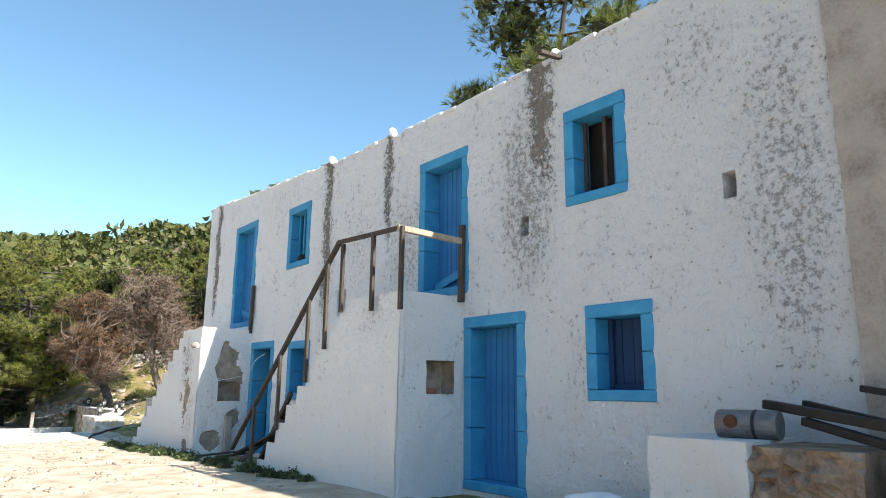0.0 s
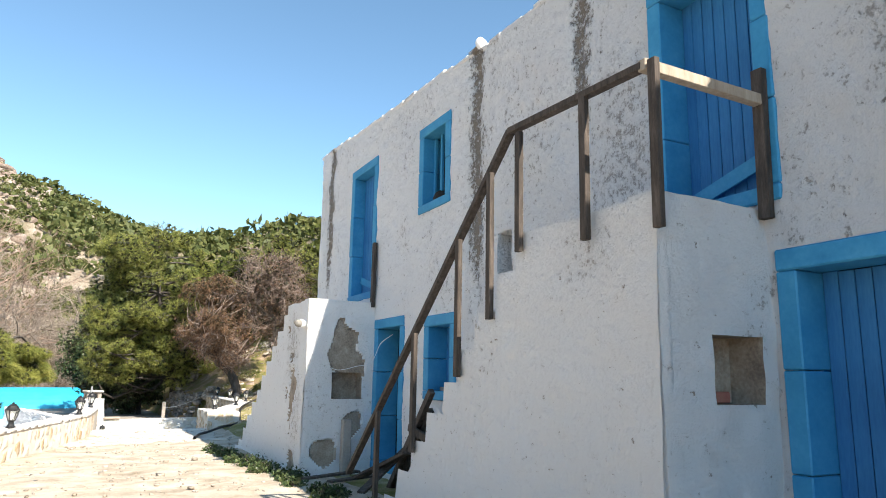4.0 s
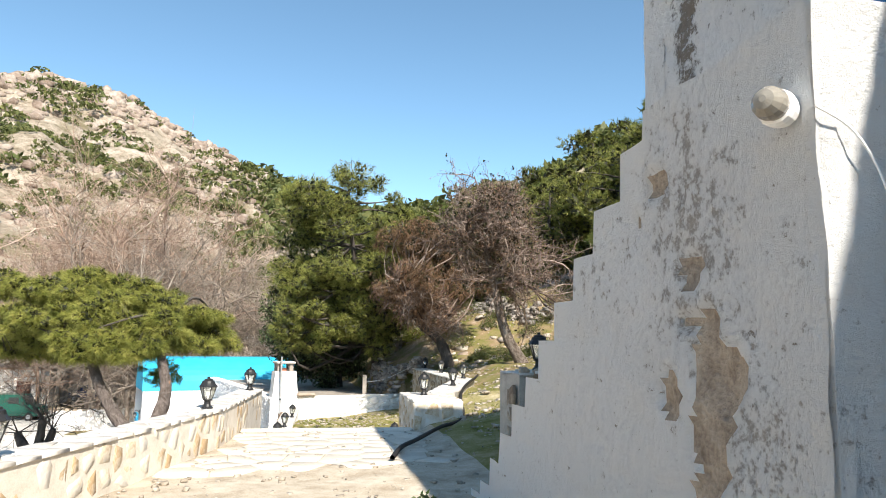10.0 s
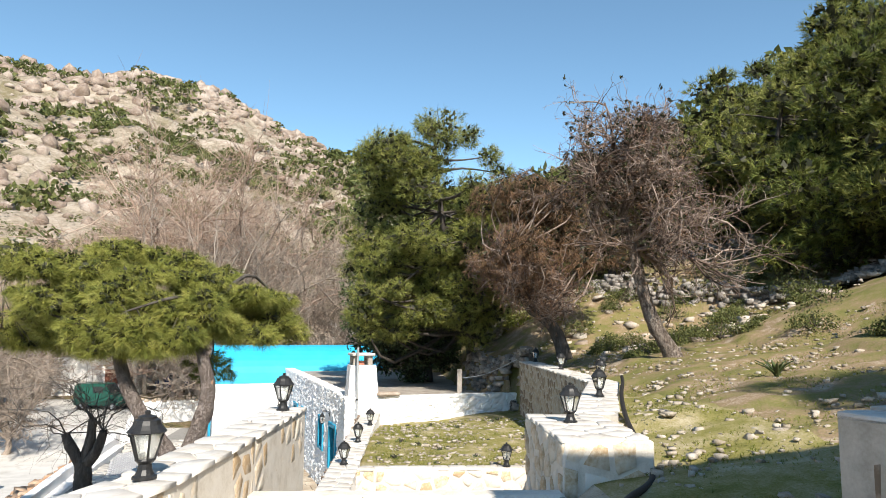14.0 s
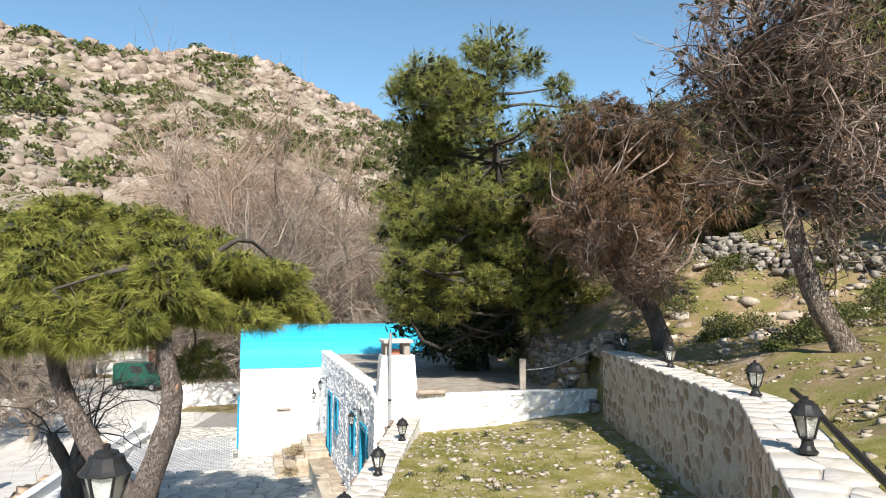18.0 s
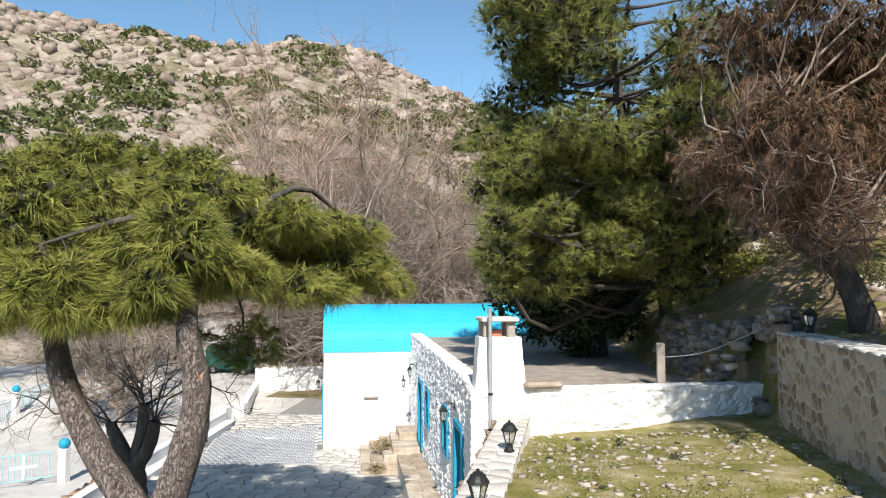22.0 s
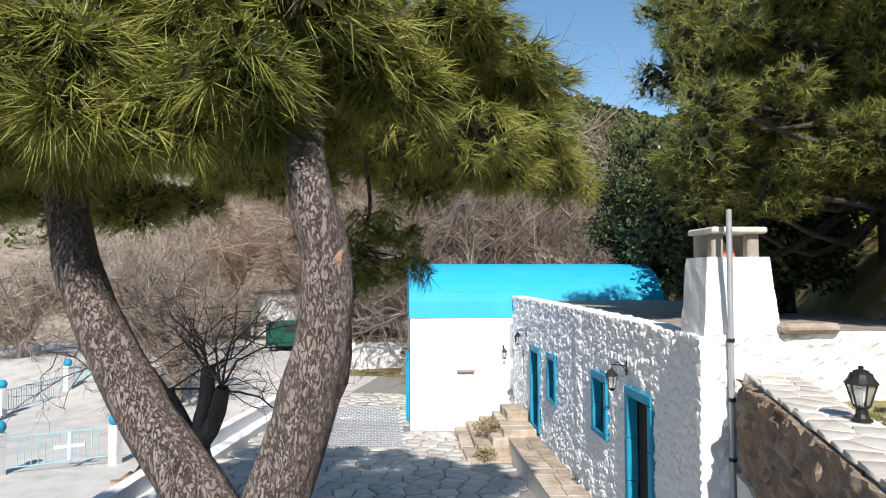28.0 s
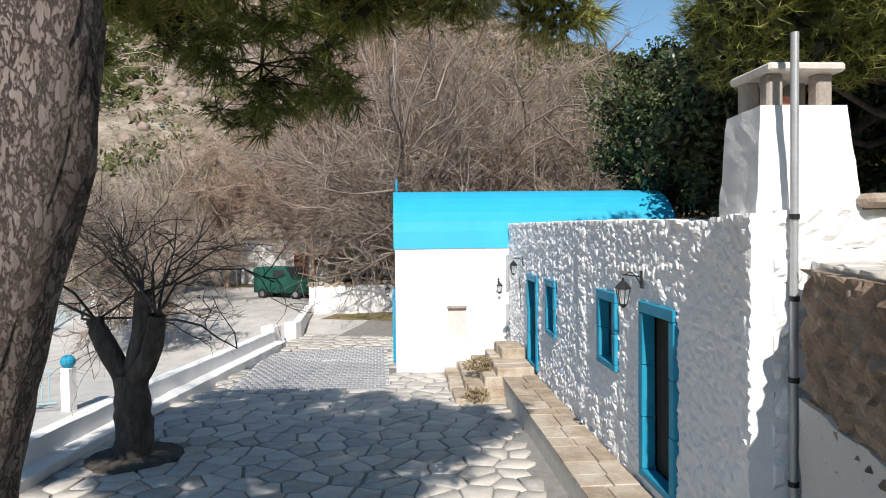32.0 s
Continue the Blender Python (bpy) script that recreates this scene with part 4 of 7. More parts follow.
def cells(x0, y0, x1, y1, s, gap, seed):
    """Irregular stones that fill a rectangle: outlines with joints between them."""
    r = random.Random(seed)
    nx, ny = max(1, round((x1 - x0) / s)), max(1, round((y1 - y0) / s))
    P = {(i, j): (x0 + (i + 0.5 + r.uniform(-0.42, 0.42)) * s, y0 + (j + 0.5 + r.uniform(-0.42, 0.42)) * s) for i in range(-1, nx + 1) for j in range(-1, ny + 1)}
    for i in range(nx):
        for j in range(ny):
            c = P[i, j]
            poly = [(c[0] - s * 1.2, c[1] - s * 1.2), (c[0] + s * 1.2, c[1] - s * 1.2), (c[0] + s * 1.2, c[1] + s * 1.2), (c[0] - s * 1.2, c[1] + s * 1.2)]
            g = gap * r.uniform(0.6, 1.6)
            for di in (-2, -1, 0, 1, 2):
                for dj in (-2, -1, 0, 1, 2):
                    q = P.get((i + di, j + dj))
                    if q is None or q == c or len(poly) < 3:
                        continue
                    n = Vector((q[0] - c[0], q[1] - c[1]))
                    L = n.length
                    n /= L
                    poly = clip_poly(poly, (c[0] + n.x * (L / 2 - g), c[1] + n.y * (L / 2 - g)), n)
            if len(poly) >= 3:
                yield c, poly


def slab_arrays(poly, z, h, inset=0.94, mid=0.7):
    n = len(poly)
    c = np.mean(np.array(poly), 0)
    v = [(x, y, z) for x, y in poly] + [(x, y, z + h * mid) for x, y in poly] + [(c[0] + (x - c[0]) * inset, c[1] + (y - c[1]) * inset, z + h) for x, y in poly] + [(c[0], c[1], z + h * 1.02)]
    f = []
    for k in range(2):
        for i in range(n):
            j = (i + 1) % n
            f += [(k * n + i, k * n + j, (k + 1) * n + j), (k * n + i, (k + 1) * n + j, (k + 1) * n + i)]
    f += [(2 * n + i, 2 * n + (i + 1) % n, 3 * n) for i in range(n)]
    return np.array(v), np.array(f)


STONE_MATS = {"cream": wall_stone, "grey": grey_stone}
lay_seed = [50]


def lay_stones(parent, a, b, z0, z1, normal, kind, size=0.24, depth=0.05, gap=0.9):
    """Rubble stones of uneven outline, one object each, over the face from a to b between two heights (each a pair: at a, at b)."""
    lay_seed[0] += 1
    a, b = Vector((a[0], a[1], 0)), Vector((b[0], b[1], 0))
    L = (b - a).length
    way = (b - a) / L
    nrm = Vector((normal[0], normal[1], 0)).normalized()
    H = max(z1[0] - z0[0], z1[1] - z0[1])
    for c, poly in cells(0, 0, L, H, size, size * (1 - gap) * 0.75, lay_seed[0]):
        for p, n in (((0.01, 0), (-1, 0)), ((L - 0.01, 0), (1, 0)), ((0, 0.0), (0, -1)), ((0, H - 0.02), (0, 1))):
            poly = clip_poly(poly, p, n) if len(poly) >= 3 else poly
        if len(poly) < 3:
            continue
        area = abs(sum(p[0] * q[1] - q[0] * p[1] for p, q in zip(poly, poly[1:] + poly[:1]))) / 2
        if area < 0.15 * size * size:
            continue
        cx, cy = np.mean(np.array(poly), 0)
        t = cx / L
        base = z0[0] + (z0[1] - z0[0]) * t
        v, f = slab_arrays([(x - cx, y - cy) for x, y in poly], -0.03, 0.03 + depth * random.uniform(0.2, 0.5), 0.92, 0.8)
        o = a + way * cx
        m = Matrix(((way.x, 0, nrm.x, o.x), (way.y, 0, nrm.y, o.y), (0, 1, 0, base + cy), (0, 0, 0, 1)))
        piece("stone", fast("stone", v, f, STONE_MATS[kind]), parent, m)


def wall_body(name, pts, z0, z1, half, material, parent, cell=0.2, amp=0.007):
    """A wall of even thickness along a bent line; tops may slope."""
    bm = bmesh.new()
    pts = [Vector((p[0], p[1], 0)) for p in pts]
    rows = []
    dist = 0
    for i in range(len(pts) - 1):
        n = max(1, int((pts[i + 1] - pts[i]).length / cell))
        for k in range(n + (i == len(pts) - 2)):
            rows.append((i, k / n))
    prev = None
    cols = []
    for i, t in rows:
        p = pts[i].lerp(pts[i + 1], t)
        d = pts[i + 1] - pts[i]
        if t == 0 and i > 0:
            d = d.normalized() + (pts[i] - pts[i - 1]).normalized()
        d.normalize()
        q = Vector((d.y, -d.x, 0))
        zt = z1[i] + (z1[i + 1] - z1[i]) * t
        jig = lambda s: amp * noise.noise(Vector((p.x * 3, p.y * 3, s)))
        cols.append([bm.verts.new((p + q * (half + jig(1))).to_tuple()[:2] + (z0,)), bm.verts.new((p + q * (half + jig(2))).to_tuple()[:2] + (zt + jig(3),)), bm.verts.new((p - q * (half + jig(4))).to_tuple()[:2] + (zt + jig(5),)), bm.verts.new((p - q * (half + jig(6))).to_tuple()[:2] + (z0,))])
    for c, e in zip(cols, cols[1:]):
        for k in range(4):
            bm.faces.new((c[k], c[(k + 1) % 4], e[(k + 1) % 4], e[k]))
    bm.faces.new(cols[0])
    bm.faces.new(cols[-1][::-1])
    bmesh.ops.recalc_face_normals(bm, faces=bm.faces)
    return part(name, bm, material, parent)


def coping(parent, pts, z, half, s=0.34, lift=0.03):
    """Irregular flat stones bedded along a wall's top."""
    pts = [Vector((p[0], p[1], 0)) for p in pts]
    for i in range(len(pts) - 1):
        d = pts[i + 1] - pts[i]
        L = d.length
        d.normalize()
        q = Vector((d.y, -d.x, 0))
        lay_seed[0] += 1
        for c, poly in cells(0, -half - 0.1, L, half + 0.1, s, 0.01, lay_seed[0]):
            for p, n in (((0.0, 0), (-1, 0)), ((L, 0), (1, 0)), ((0, -half - 0.01), (0, -1)), ((0, half + 0.01), (0, 1))):
                poly = clip_poly(poly, p, n) if len(poly) >= 3 else poly
            if len(poly) < 3:
                continue
            cx, cy = np.mean(np.array(poly), 0)
            v, f = slab_arrays([(x - cx, y - cy) for x, y in poly], -0.02, lift + random.uniform(0, 0.008), 0.96, 0.85)
            o = pts[i] + d * cx + q * cy
            zz = z[i] + (z[i + 1] - z[i]) * cx / L
            m = Matrix(((d.x, q.x, 0, o.x), (d.y, q.y, 0, o.y), (0, 0, 1, zz), (0, 0, 0, 1)))
            piece("coping_stone", fast("coping_stone", v, f[:, ::-1], cap_stone), parent, m)


# terrace parapet
PP = [(parapet_x(y), y) for y in (11.0, 15.0, 17.0, 18.7, 20.8, 22.8, 24.6, 26.85)]
parapet = tagged(new("terrace_parapet"), "sunlit cream rubble parapet with rough stone coping", "wall", kind="structure")
wall_body("core", PP, -4.8, [0.50] * len(PP), 0.21, mortar, parapet)
for a, b in zip(PP[1:], PP[2:]):
    d = Vector((b[0] - a[0], b[1] - a[1])).normalized()
    q = Vector((d.y, -d.x))
    lay_stones(parapet, (a[0] + q.x * 0.205, a[1] + q.y * 0.205), (b[0] + q.x * 0.205, b[1] + q.y * 0.205), (terrace_z(a[1]) - 0.02,) * 2, (0.50, 0.50), q, "cream", 0.24 if a[1] > 16 else 0.30, 0.018, 0.86)
lay_stones(parapet, (PP[-1][0] - 0.2, PP[-1][1]), (PP[-1][0] + 0.2, PP[-1][1]), (-0.9,) * 2, (0.5,) * 2, (0, 1), "cream", 0.18)
coping(parapet, PP[1:], [0.50] * len(PP), 0.22)

# garden retaining wall and its pier
RP = [(5.97, 26.45), (6.62, 28.5), (7.58, 31.4), (7.60, 39.4)]
retain = tagged(new("retaining_wall"), "grey-brown rubble retaining wall with pale coping along the lawn", "wall", kind="structure")
wall_body("core", RP, -2.6, [0.47] * 4, 0.27, grey_mortar, retain)
for a, b in zip(RP, RP[1:]):
    d = Vector((b[0] - a[0], b[1] - a[1])).normalized()
    q = Vector((-d.y, d.x))
    lay_stones(retain, (a[0] + q.x * 0.265, a[1] + q.y * 0.265), (b[0] + q.x * 0.265, b[1] + q.y * 0.265), (-1.2, -1.2), (0.47, 0.47), q, "grey", 0.215, 0.035, 0.88)
coping(retain, RP, [0.47] * 4, 0.28)
pier = tagged(new("end_pier"), "squat pale rubble pier at the head of the retaining wall", "pier", kind="structure")
part("core", boxbm(5.12, 24.6, -2.6, 6.0, 26.5, 0.46, 0.02), mortar, pier)
lay_stones(pier, (5.125, 26.5), (5.125, 24.6), (-1.4, -1.4), (0.45, 0.45), (-1, 0), "cream", 0.27, 0.05, 0.86)
lay_stones(pier, (5.12, 24.605), (6.0, 24.605), (-0.1, 0.0), (0.45, 0.45), (0, -1), "cream", 0.27, 0.05, 0.86)
lay_stones(pier, (5.7, 26.495), (5.12, 26.495), (-1.2, -1.2), (0.45, 0.45), (0, 1), "grey", 0.27, 0.05, 0.86)
coping(pier, [(5.56, 24.6), (5.56, 26.5)], [0.46] * 2, 0.44)

# gate wall with its dark lantern pier
GP = [(5.85, 21.28), (8.2, 21.9), (12.0, 22.9)]
gate_wall = tagged(new("gate_wall"), "shaded rubble wall of brown stones in pale mortar beside the drive", "wall", kind="structure")
wall_body("core", GP, -0.3, [1.09, 1.22, 1.55], 0.24, grey_mortar, gate_wall)
gd = Vector((2.35, 0.62)).normalized()
gq = Vector((gd.y, -gd.x))
lay_stones(gate_wall, (5.85 + gq.x * 0.235, 21.28 + gq.y * 0.235), (8.2 + gq.x * 0.235, 21.9 + gq.y * 0.235), (-0.1, -0.1), (1.07, 1.2), gq, "grey", 0.245, 0.04, gap=0.84)
lay_stones(gate_wall, (8.2 + gq.x * 0.235, 21.9 + gq.y * 0.235), (11.6 + gq.x * 0.235, 22.8 + gq.y * 0.235), (0.0, 0.3), (1.2, 1.5), gq, "grey", 0.27, 0.04, gap=0.84)
lay_stones(gate_wall, (5.845, 21.5), (5.845, 21.06), (-0.1, -0.1), (1.07, 1.07), (-1, 0), "grey", 0.27, 0.03, gap=0.85)
coping(gate_wall, GP, [1.09, 1.22, 1.55], 0.25)
# tall block of masonry up the slope
tall = tagged(new("tall_stone_wall"), "tall pale rubble wall up the slope", "wall", kind="structure")
wall_body("core", [(13.5, 29.0), (13.9, 24.6)], 0.3, [3.9, 3.9], 0.3, grey_mortar, tall)
lay_stones(tall, (13.21, 28.95), (13.61, 24.65), (1.2, 1.2), (3.84, 3.84), (-0.996, -0.09), "grey", 0.34, gap=0.86)
lay_stones(tall, (13.8, 29.0), (13.2, 29.0), (1.2, 1.2), (3.8, 3.8), (0, 1), "grey", 0.32, gap=0.86)
lower = tagged(new("low_stone_wall"), "low rubble wall along the slope", "wall", kind="structure")
wall_body("core", [(11.0, 26.6), (13.4, 26.1)], 0.2, [1.75, 1.9], 0.25, grey_mortar, lower)
lay_stones(lower, (11.0, 26.33), (13.35, 25.83), (0.5, 0.9), (1.73, 1.88), (-0.2, -0.97), "grey", 0.3, gap=0.85)

# lawn parapet above the courtyard
LP = [(2.50, 26.9), (2.62, 33.8), (2.76, 39.25)]
lawn_wall = tagged(new("lawn_parapet"), "whitewashed stone parapet between lawn and courtyard, brown rubble below", "wall", kind="structure")
wall_body("core", LP, -5.0, [-1.08] * 3, 0.25, whitewash, lawn_wall, amp=0.05)
coping(lawn_wall, LP, [-1.08] * 3, 0.26)
rough_wall("rubble_face", (2.22, 27.0, 0), (0.0135, 1, 0), 12.0, -1.10, brown_rubble, (), thick=0.06, cell=0.06, amp=0.03, freq=2, lump=0.10, lump_freq=4.2, face=(-1, 0, 0), parent=lawn_wall, base=-2.3, seed=71, top=lambda u: -1.12)
rough_wall("plaster_face", (2.20, 27.0, 0), (0.0135, 1, 0), 12.0, -2.2, whitewash_stair, (), thick=0.06, cell=0.12, amp=0.04, freq=1.5, face=(-1, 0, 0), parent=lawn_wall, base=-5.0, seed=73, top=lambda u: -2.2 + 0.35 * noise.noise(Vector((u * 0.9, 5, 5))))

# ---------------------------------------------------------------- the low house by the courtyard
HM = Matrix.Translation((1.27, 41.99, 0)) @ Matrix.Rotation(math.atan2(0.955, -0.295), 4, "Z")
low_house = tagged(new("courtyard_house"), "low whitewashed rubble house with turquoise door and window surrounds", "house")
low_house.matrix_basis = HM
LO = {"door_5": (-1.0, -4.05, 0.16, -1.72), "window_5": (1.15, -2.90, 2.10, -1.72), "window_6": (5.10, -3.03, 6.02, -1.83), "door_6": (6.95, -4.10, 8.15, -1.86)}
cut = [(u0 + 3.02 + 0.012, z0 + 0.012, u1 + 3.02 - 0.012, z1 - 0.012, 0.4) for u0, z0, u1, z1 in LO.values()] + [(9.27 + 3.02, -2.93, 9.55 + 3.02, -2.04, 0.25)]


def low_top(u):
    v = u - 3.02
    return lerp(v, (-3.2, -1.8, -1.75, -1.70, -0.6, 3, 11.3), (-0.64, -0.66, -0.85, -0.70, -0.66, -0.62, -0.58)) + 0.03 * noise.noise(Vector((u * 3, 2, 0))) + 0.015 * noise.noise(Vector((u * 11, 2, 0)))


def low_chip(u, z):
    v = u - 3.02
    flat = max(math.exp(-((v - 3.14) / 0.22) ** 4), 1.0 if v < -2.1 else 0.0)
    # last term tilts the corner strip away from the sun to shade it
    return 0.02 * flat + 0.19 * max(0.0, min(1.0, (-1.95 - v) / 1.07))


rough_wall("front_wall", (-3.02, 0, 0), (1, 0, 0), 14.2, -0.55, whitewash, cut, thick=0.4, cell=0.04, amp=0.02, freq=2.5, lump=0.036, lump_freq=5.2, lump_tall=1.5, lump_sharp=3.0, top=low_top, face=(0, 1, 0), parent=low_house, base=-5.1, seed=40, chip=low_chip)
rough_wall("south_wall", (-3.02, 0.0, 0), (0, -1, 0), 5.6, -0.62, whitewash, (), thick=0.4, cell=0.055, amp=0.04, freq=1.6, lump=0.055, lump_freq=2.9, lump_tall=1.4, lump_sharp=4.0, face=(-1, 0, 0), parent=low_house, base=-5.1, seed=47)
part("flat_roof", boxbm(-2.8, -8.5, -1.0, 11.2, -0.35, -0.74), cement, low_house, "flat cement roof strewn with needles")
for a in ((-2.9, -0.36, -0.78, 11.1, 0.0, -0.70), (-2.9, -8.6, -0.95, 11.1, -8.3, -0.55)):
    part("roof_kerb", boxbm(a[0], a[1], a[2], a[3], a[4] - 0.02, a[5], 0.03), whitewash, low_house)


def low_opening(name, label, fw=0.15):
    u0, z0, u1, z1 = LO[name]
    e = tagged(new(name), label, name.split("_")[0], kind="structure")
    e.matrix_basis = HM
    ya, yb = 0.055, -0.12
    for nm, a in (("lintel", (u0, z1 - fw, u1, z1)), ("sill", (u0, z0, u1, z0 + fw * 0.7))):
        part(nm, boxbm(a[0], yb, a[1], a[2], ya + 0.004, a[3], 0.012), cyan_paint, e)
    zz = z0 + fw * 0.7
    n = 3 if z1 - z0 > 1.6 else 2
    h = (z1 - fw - zz) / n
    for ua, ub in ((u0, u0 + fw), (u1 - fw, u1)):
        for i in range(n):
            part("jamb_block", boxbm(ua, yb, zz + i * h + 0.003, ub, ya + random.uniform(-0.006, 0.006), zz + (i + 1) * h - 0.003, 0.012), cyan_paint, e)
    # the room's darkness is the colour of this near-black panel
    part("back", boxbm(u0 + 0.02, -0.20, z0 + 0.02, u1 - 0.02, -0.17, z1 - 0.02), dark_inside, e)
    return e, u0 + fw, zz, u1 - fw, z1 - fw


for nm, lb in (("door_5", "open doorway with turquoise surround, inner door coloured near-black as in shade"), ("door_6", "far doorway with turquoise surround, door coloured near-black as in shade")):
    e, a, b, c, d = low_opening(nm, lb)
    n = 6
    # boards are near-black, so the doorway's shade sits in their colour
    for i in range(n):
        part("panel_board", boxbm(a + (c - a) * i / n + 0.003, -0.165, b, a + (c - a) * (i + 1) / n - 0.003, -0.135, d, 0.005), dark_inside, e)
    part("handle", boxbm(a + 0.1, -0.14, (b + d) / 2 - 0.1, a + 0.13, -0.10, (b + d) / 2 + 0.1, 0.006), grey_metal, e)
for nm in ("window_5", "window_6"):
    e, a, b, c, d = low_opening(nm, "small window with turquoise surround and dark panes")
    m = (a + c) / 2
    for u in (a + 0.02, m, c - 0.02):
        part("casement_bar", boxbm(u - 0.02, -0.16, b, u + 0.02, -0.125, d, 0.004), MATS["weathered_dark_wood"], e)
# the slit's inner shade, painted as a near-black strip
part("slit_back", boxbm(9.2, -0.22, -3.0, 9.6, -0.2, -2.0), dark_inside, low_house)
# steps' plinth along the wall
walk_ = tagged(new("raised_walk"), "raised walk of tan stone slabs along the low house", "walkway", kind="structure")
walk_.matrix_basis = HM
part("core", boxbm(-3.4, 0.02, -5.2, 7.2, 0.84, -4.22, 0.02), mortar, walk_)
u = -3.4
while u < 7.1:
    w = random.uniform(0.4, 0.8)
    s = random.uniform(0.3, 0.55)
    for y0, y1 in ((0.03, s), (s, 0.86)):
        part("slab", boxbm(u + 0.008, y0 + 0.008, -4.23, min(u + w, 7.2) - 0.008, y1 - 0.008, -4.185 + random.uniform(-0.006, 0.006), 0.01), tan_stone, walk_)
    u += w
steps = tagged(new("courtyard_steps"), "stepped block of tan stone slabs at the far doorway", "stairs", kind="structure")
steps.matrix_basis = HM
for i, (u0, u1, y1, z) in enumerate(((6.6, 10.4, 2.0, -4.62), (6.9, 10.2, 1.65, -4.42), (7.0, 9.9, 1.3, -4.20), (7.05, 9.6, 0.95, -4.0), (8.2, 9.4, 0.7, -3.75))):
    u = u0
    while u < u1 - 0.05:
        w = min(random.uniform(0.45, 0.8), u1 - u)
        part("step_stone", boxbm(u + 0.006, 0.08, -5.2, u + w - 0.006, y1 + random.uniform(-0.03, 0.03), z + random.uniform(-0.01, 0.01), 0.025), tan_stone, steps)
        u += w
# chimney
chim = tagged(new("chimney"), "whitewashed square chimney with slab cap on four stubs", "chimney")
chim.matrix_basis = HM
bm = bmesh.new()
lo = [(-3.0, 0.15), (-2.02, 0.02), (-2.02, -0.86), (-3.0, -0.86)]
hi = [(-2.82, 0.0), (-2.04, -0.06), (-2.04, -0.80), (-2.82, -0.80)]
rings = []
for k in range(11):
    t = k / 10
    z = -0.95 + 1.27 * t
    ring = []
    for i in range(4):
        for s in range(4):
            a = Vector(lo[i]).lerp(Vector(lo[(i + 1) % 4]), s / 4)
            b = Vector(hi[i]).lerp(Vector(hi[(i + 1) % 4]), s / 4)
            q = a.lerp(b, t)
            ring.append(bm.verts.new((q.x + 0.02 * noise.noise(Vector((q.x * 5, q.y * 5, z * 5))), q.y + 0.02 * noise.noise(Vector((q.x * 5, z * 5, 9))), z)))
    rings.append(ring)
for p, q in zip(rings, rings[1:]):
    for i in range(16):
        bm.faces.new((p[i], p[(i + 1) % 16], q[(i + 1) % 16], q[i]))
bm.faces.new(rings[-1])
part("shaft", bm, whitewash, chim)
for u, y in ((-2.70, -0.16), (-2.30, -0.16), (-2.70, -0.62), (-2.30, -0.62)):
    part("stub", boxbm(u - 0.075, y - 0.075, 0.3, u + 0.075, y + 0.075, 0.62, 0.02), cement, chim)
part("cap_slab", boxbm(-2.88, -0.75, 0.61, -2.16, -0.04, 0.69, 0.02), cap_stone, chim)
part("flue_brick", boxbm(-2.58, -0.48, 0.3, -2.40, -0.28, 0.45, 0.01), mat("red_brick", (0.35, 0.12, 0.08), (0.45, 0.2, 0.14)), chim, "red brick inside the flue")
drain = tagged(new("drain_pipe"), "grey vertical pipe clamped to the house corner", "pipe")
drain.matrix_basis = HM
part("pipe", lathe([(0.034, -5.0), (0.034, 0.88)], 12, centre=(-3.10, -0.14, 0)), grey_metal, drain)
for z in (-3.0, -2.1, -1.4, -0.7):
    part("clamp", lathe([(0.045, z), (0.045, z + 0.045)], 12, centre=(-3.10, -0.14, 0)), black_iron, drain)
slab = part("stone_slab", boxbm(-0.36, -0.2, -0.05, 0.36, 0.2, 0.08, 0.05), MATS["limestone_rock"])
slab.matrix_basis = HM @ Matrix.Translation((-2.95, -1.15, -0.56)) @ Matrix.Rotation(1.57, 4, "Z")
tagged(slab, "long weathered stone slab lying on the wall", "stone")
post = part("concrete_post", boxbm(5.49, 40.76, -0.9, 5.65, 40.92, 0.14, 0.015), cement)
tagged(post, "grey concrete post standing behind the wall", "post")
w_ = pipe("slack_wire", [(5.6, 40.84, -0.15), (6.4, 40.6, 0.0), (7.4, 40.3, 0.5)], 0.012, grey_metal)
tagged(w_, "thin wire stretched from post to slope", "wire")

# ---------------------------------------------------------------- the chapel
CM = Matrix.Translation((-2.03, 52.69, 0)) @ Matrix.Rotation(math.atan2(0.955, -0.295), 4, "Z")
church = tagged(new("chapel"), "plain white chapel with a bright cyan vaulted roof", "church")
church.matrix_basis = CM
# local x runs to the back, local y to the west
rough_wall("south_wall", (0, -5.3, 0), (0, 1, 0), 8.66, -1.27, church_white, [(6.58, -3.97, 7.13, -3.03, 0.12)], thick=0.4, cell=0.22, amp=0.008, freq=1.5, face=(-1, 0, 0), parent=church, base=-5.4, seed=60)
prof = [(0.0, -1.29)] + [(2.2 - 2.2 * math.cos(a) ** 0.92, -1.29 + 1.79 * math.sin(a) ** 1.05) for a in np.linspace(0.12, math.pi / 2, 9)]
prof = prof + [(4.4 - x, z) for x, z in prof[-2::-1]]
bm = bmesh.new()
ys = np.linspace(3.40, -5.15, 12)
rows_ = [[bm.verts.new((x - 0.03 if i == 0 else x, y, z)) for i, (x, z) in enumerate(prof)] for y in ys]
for p, q in zip(rows_, rows_[1:]):
    for i in range(len(prof) - 1):
        bm.faces.new((p[i], p[i + 1], q[i + 1], q[i]))
end = [bm.verts.new((2.2 + (x - 2.2) * 0.75, -5.5, -1.29 + (z + 1.29) * 0.72)) for x, z in prof]
for i in range(len(prof) - 1):
    bm.faces.new((rows_[-1][i], rows_[-1][i + 1], end[i + 1], end[i]))
bm.faces.new(end)
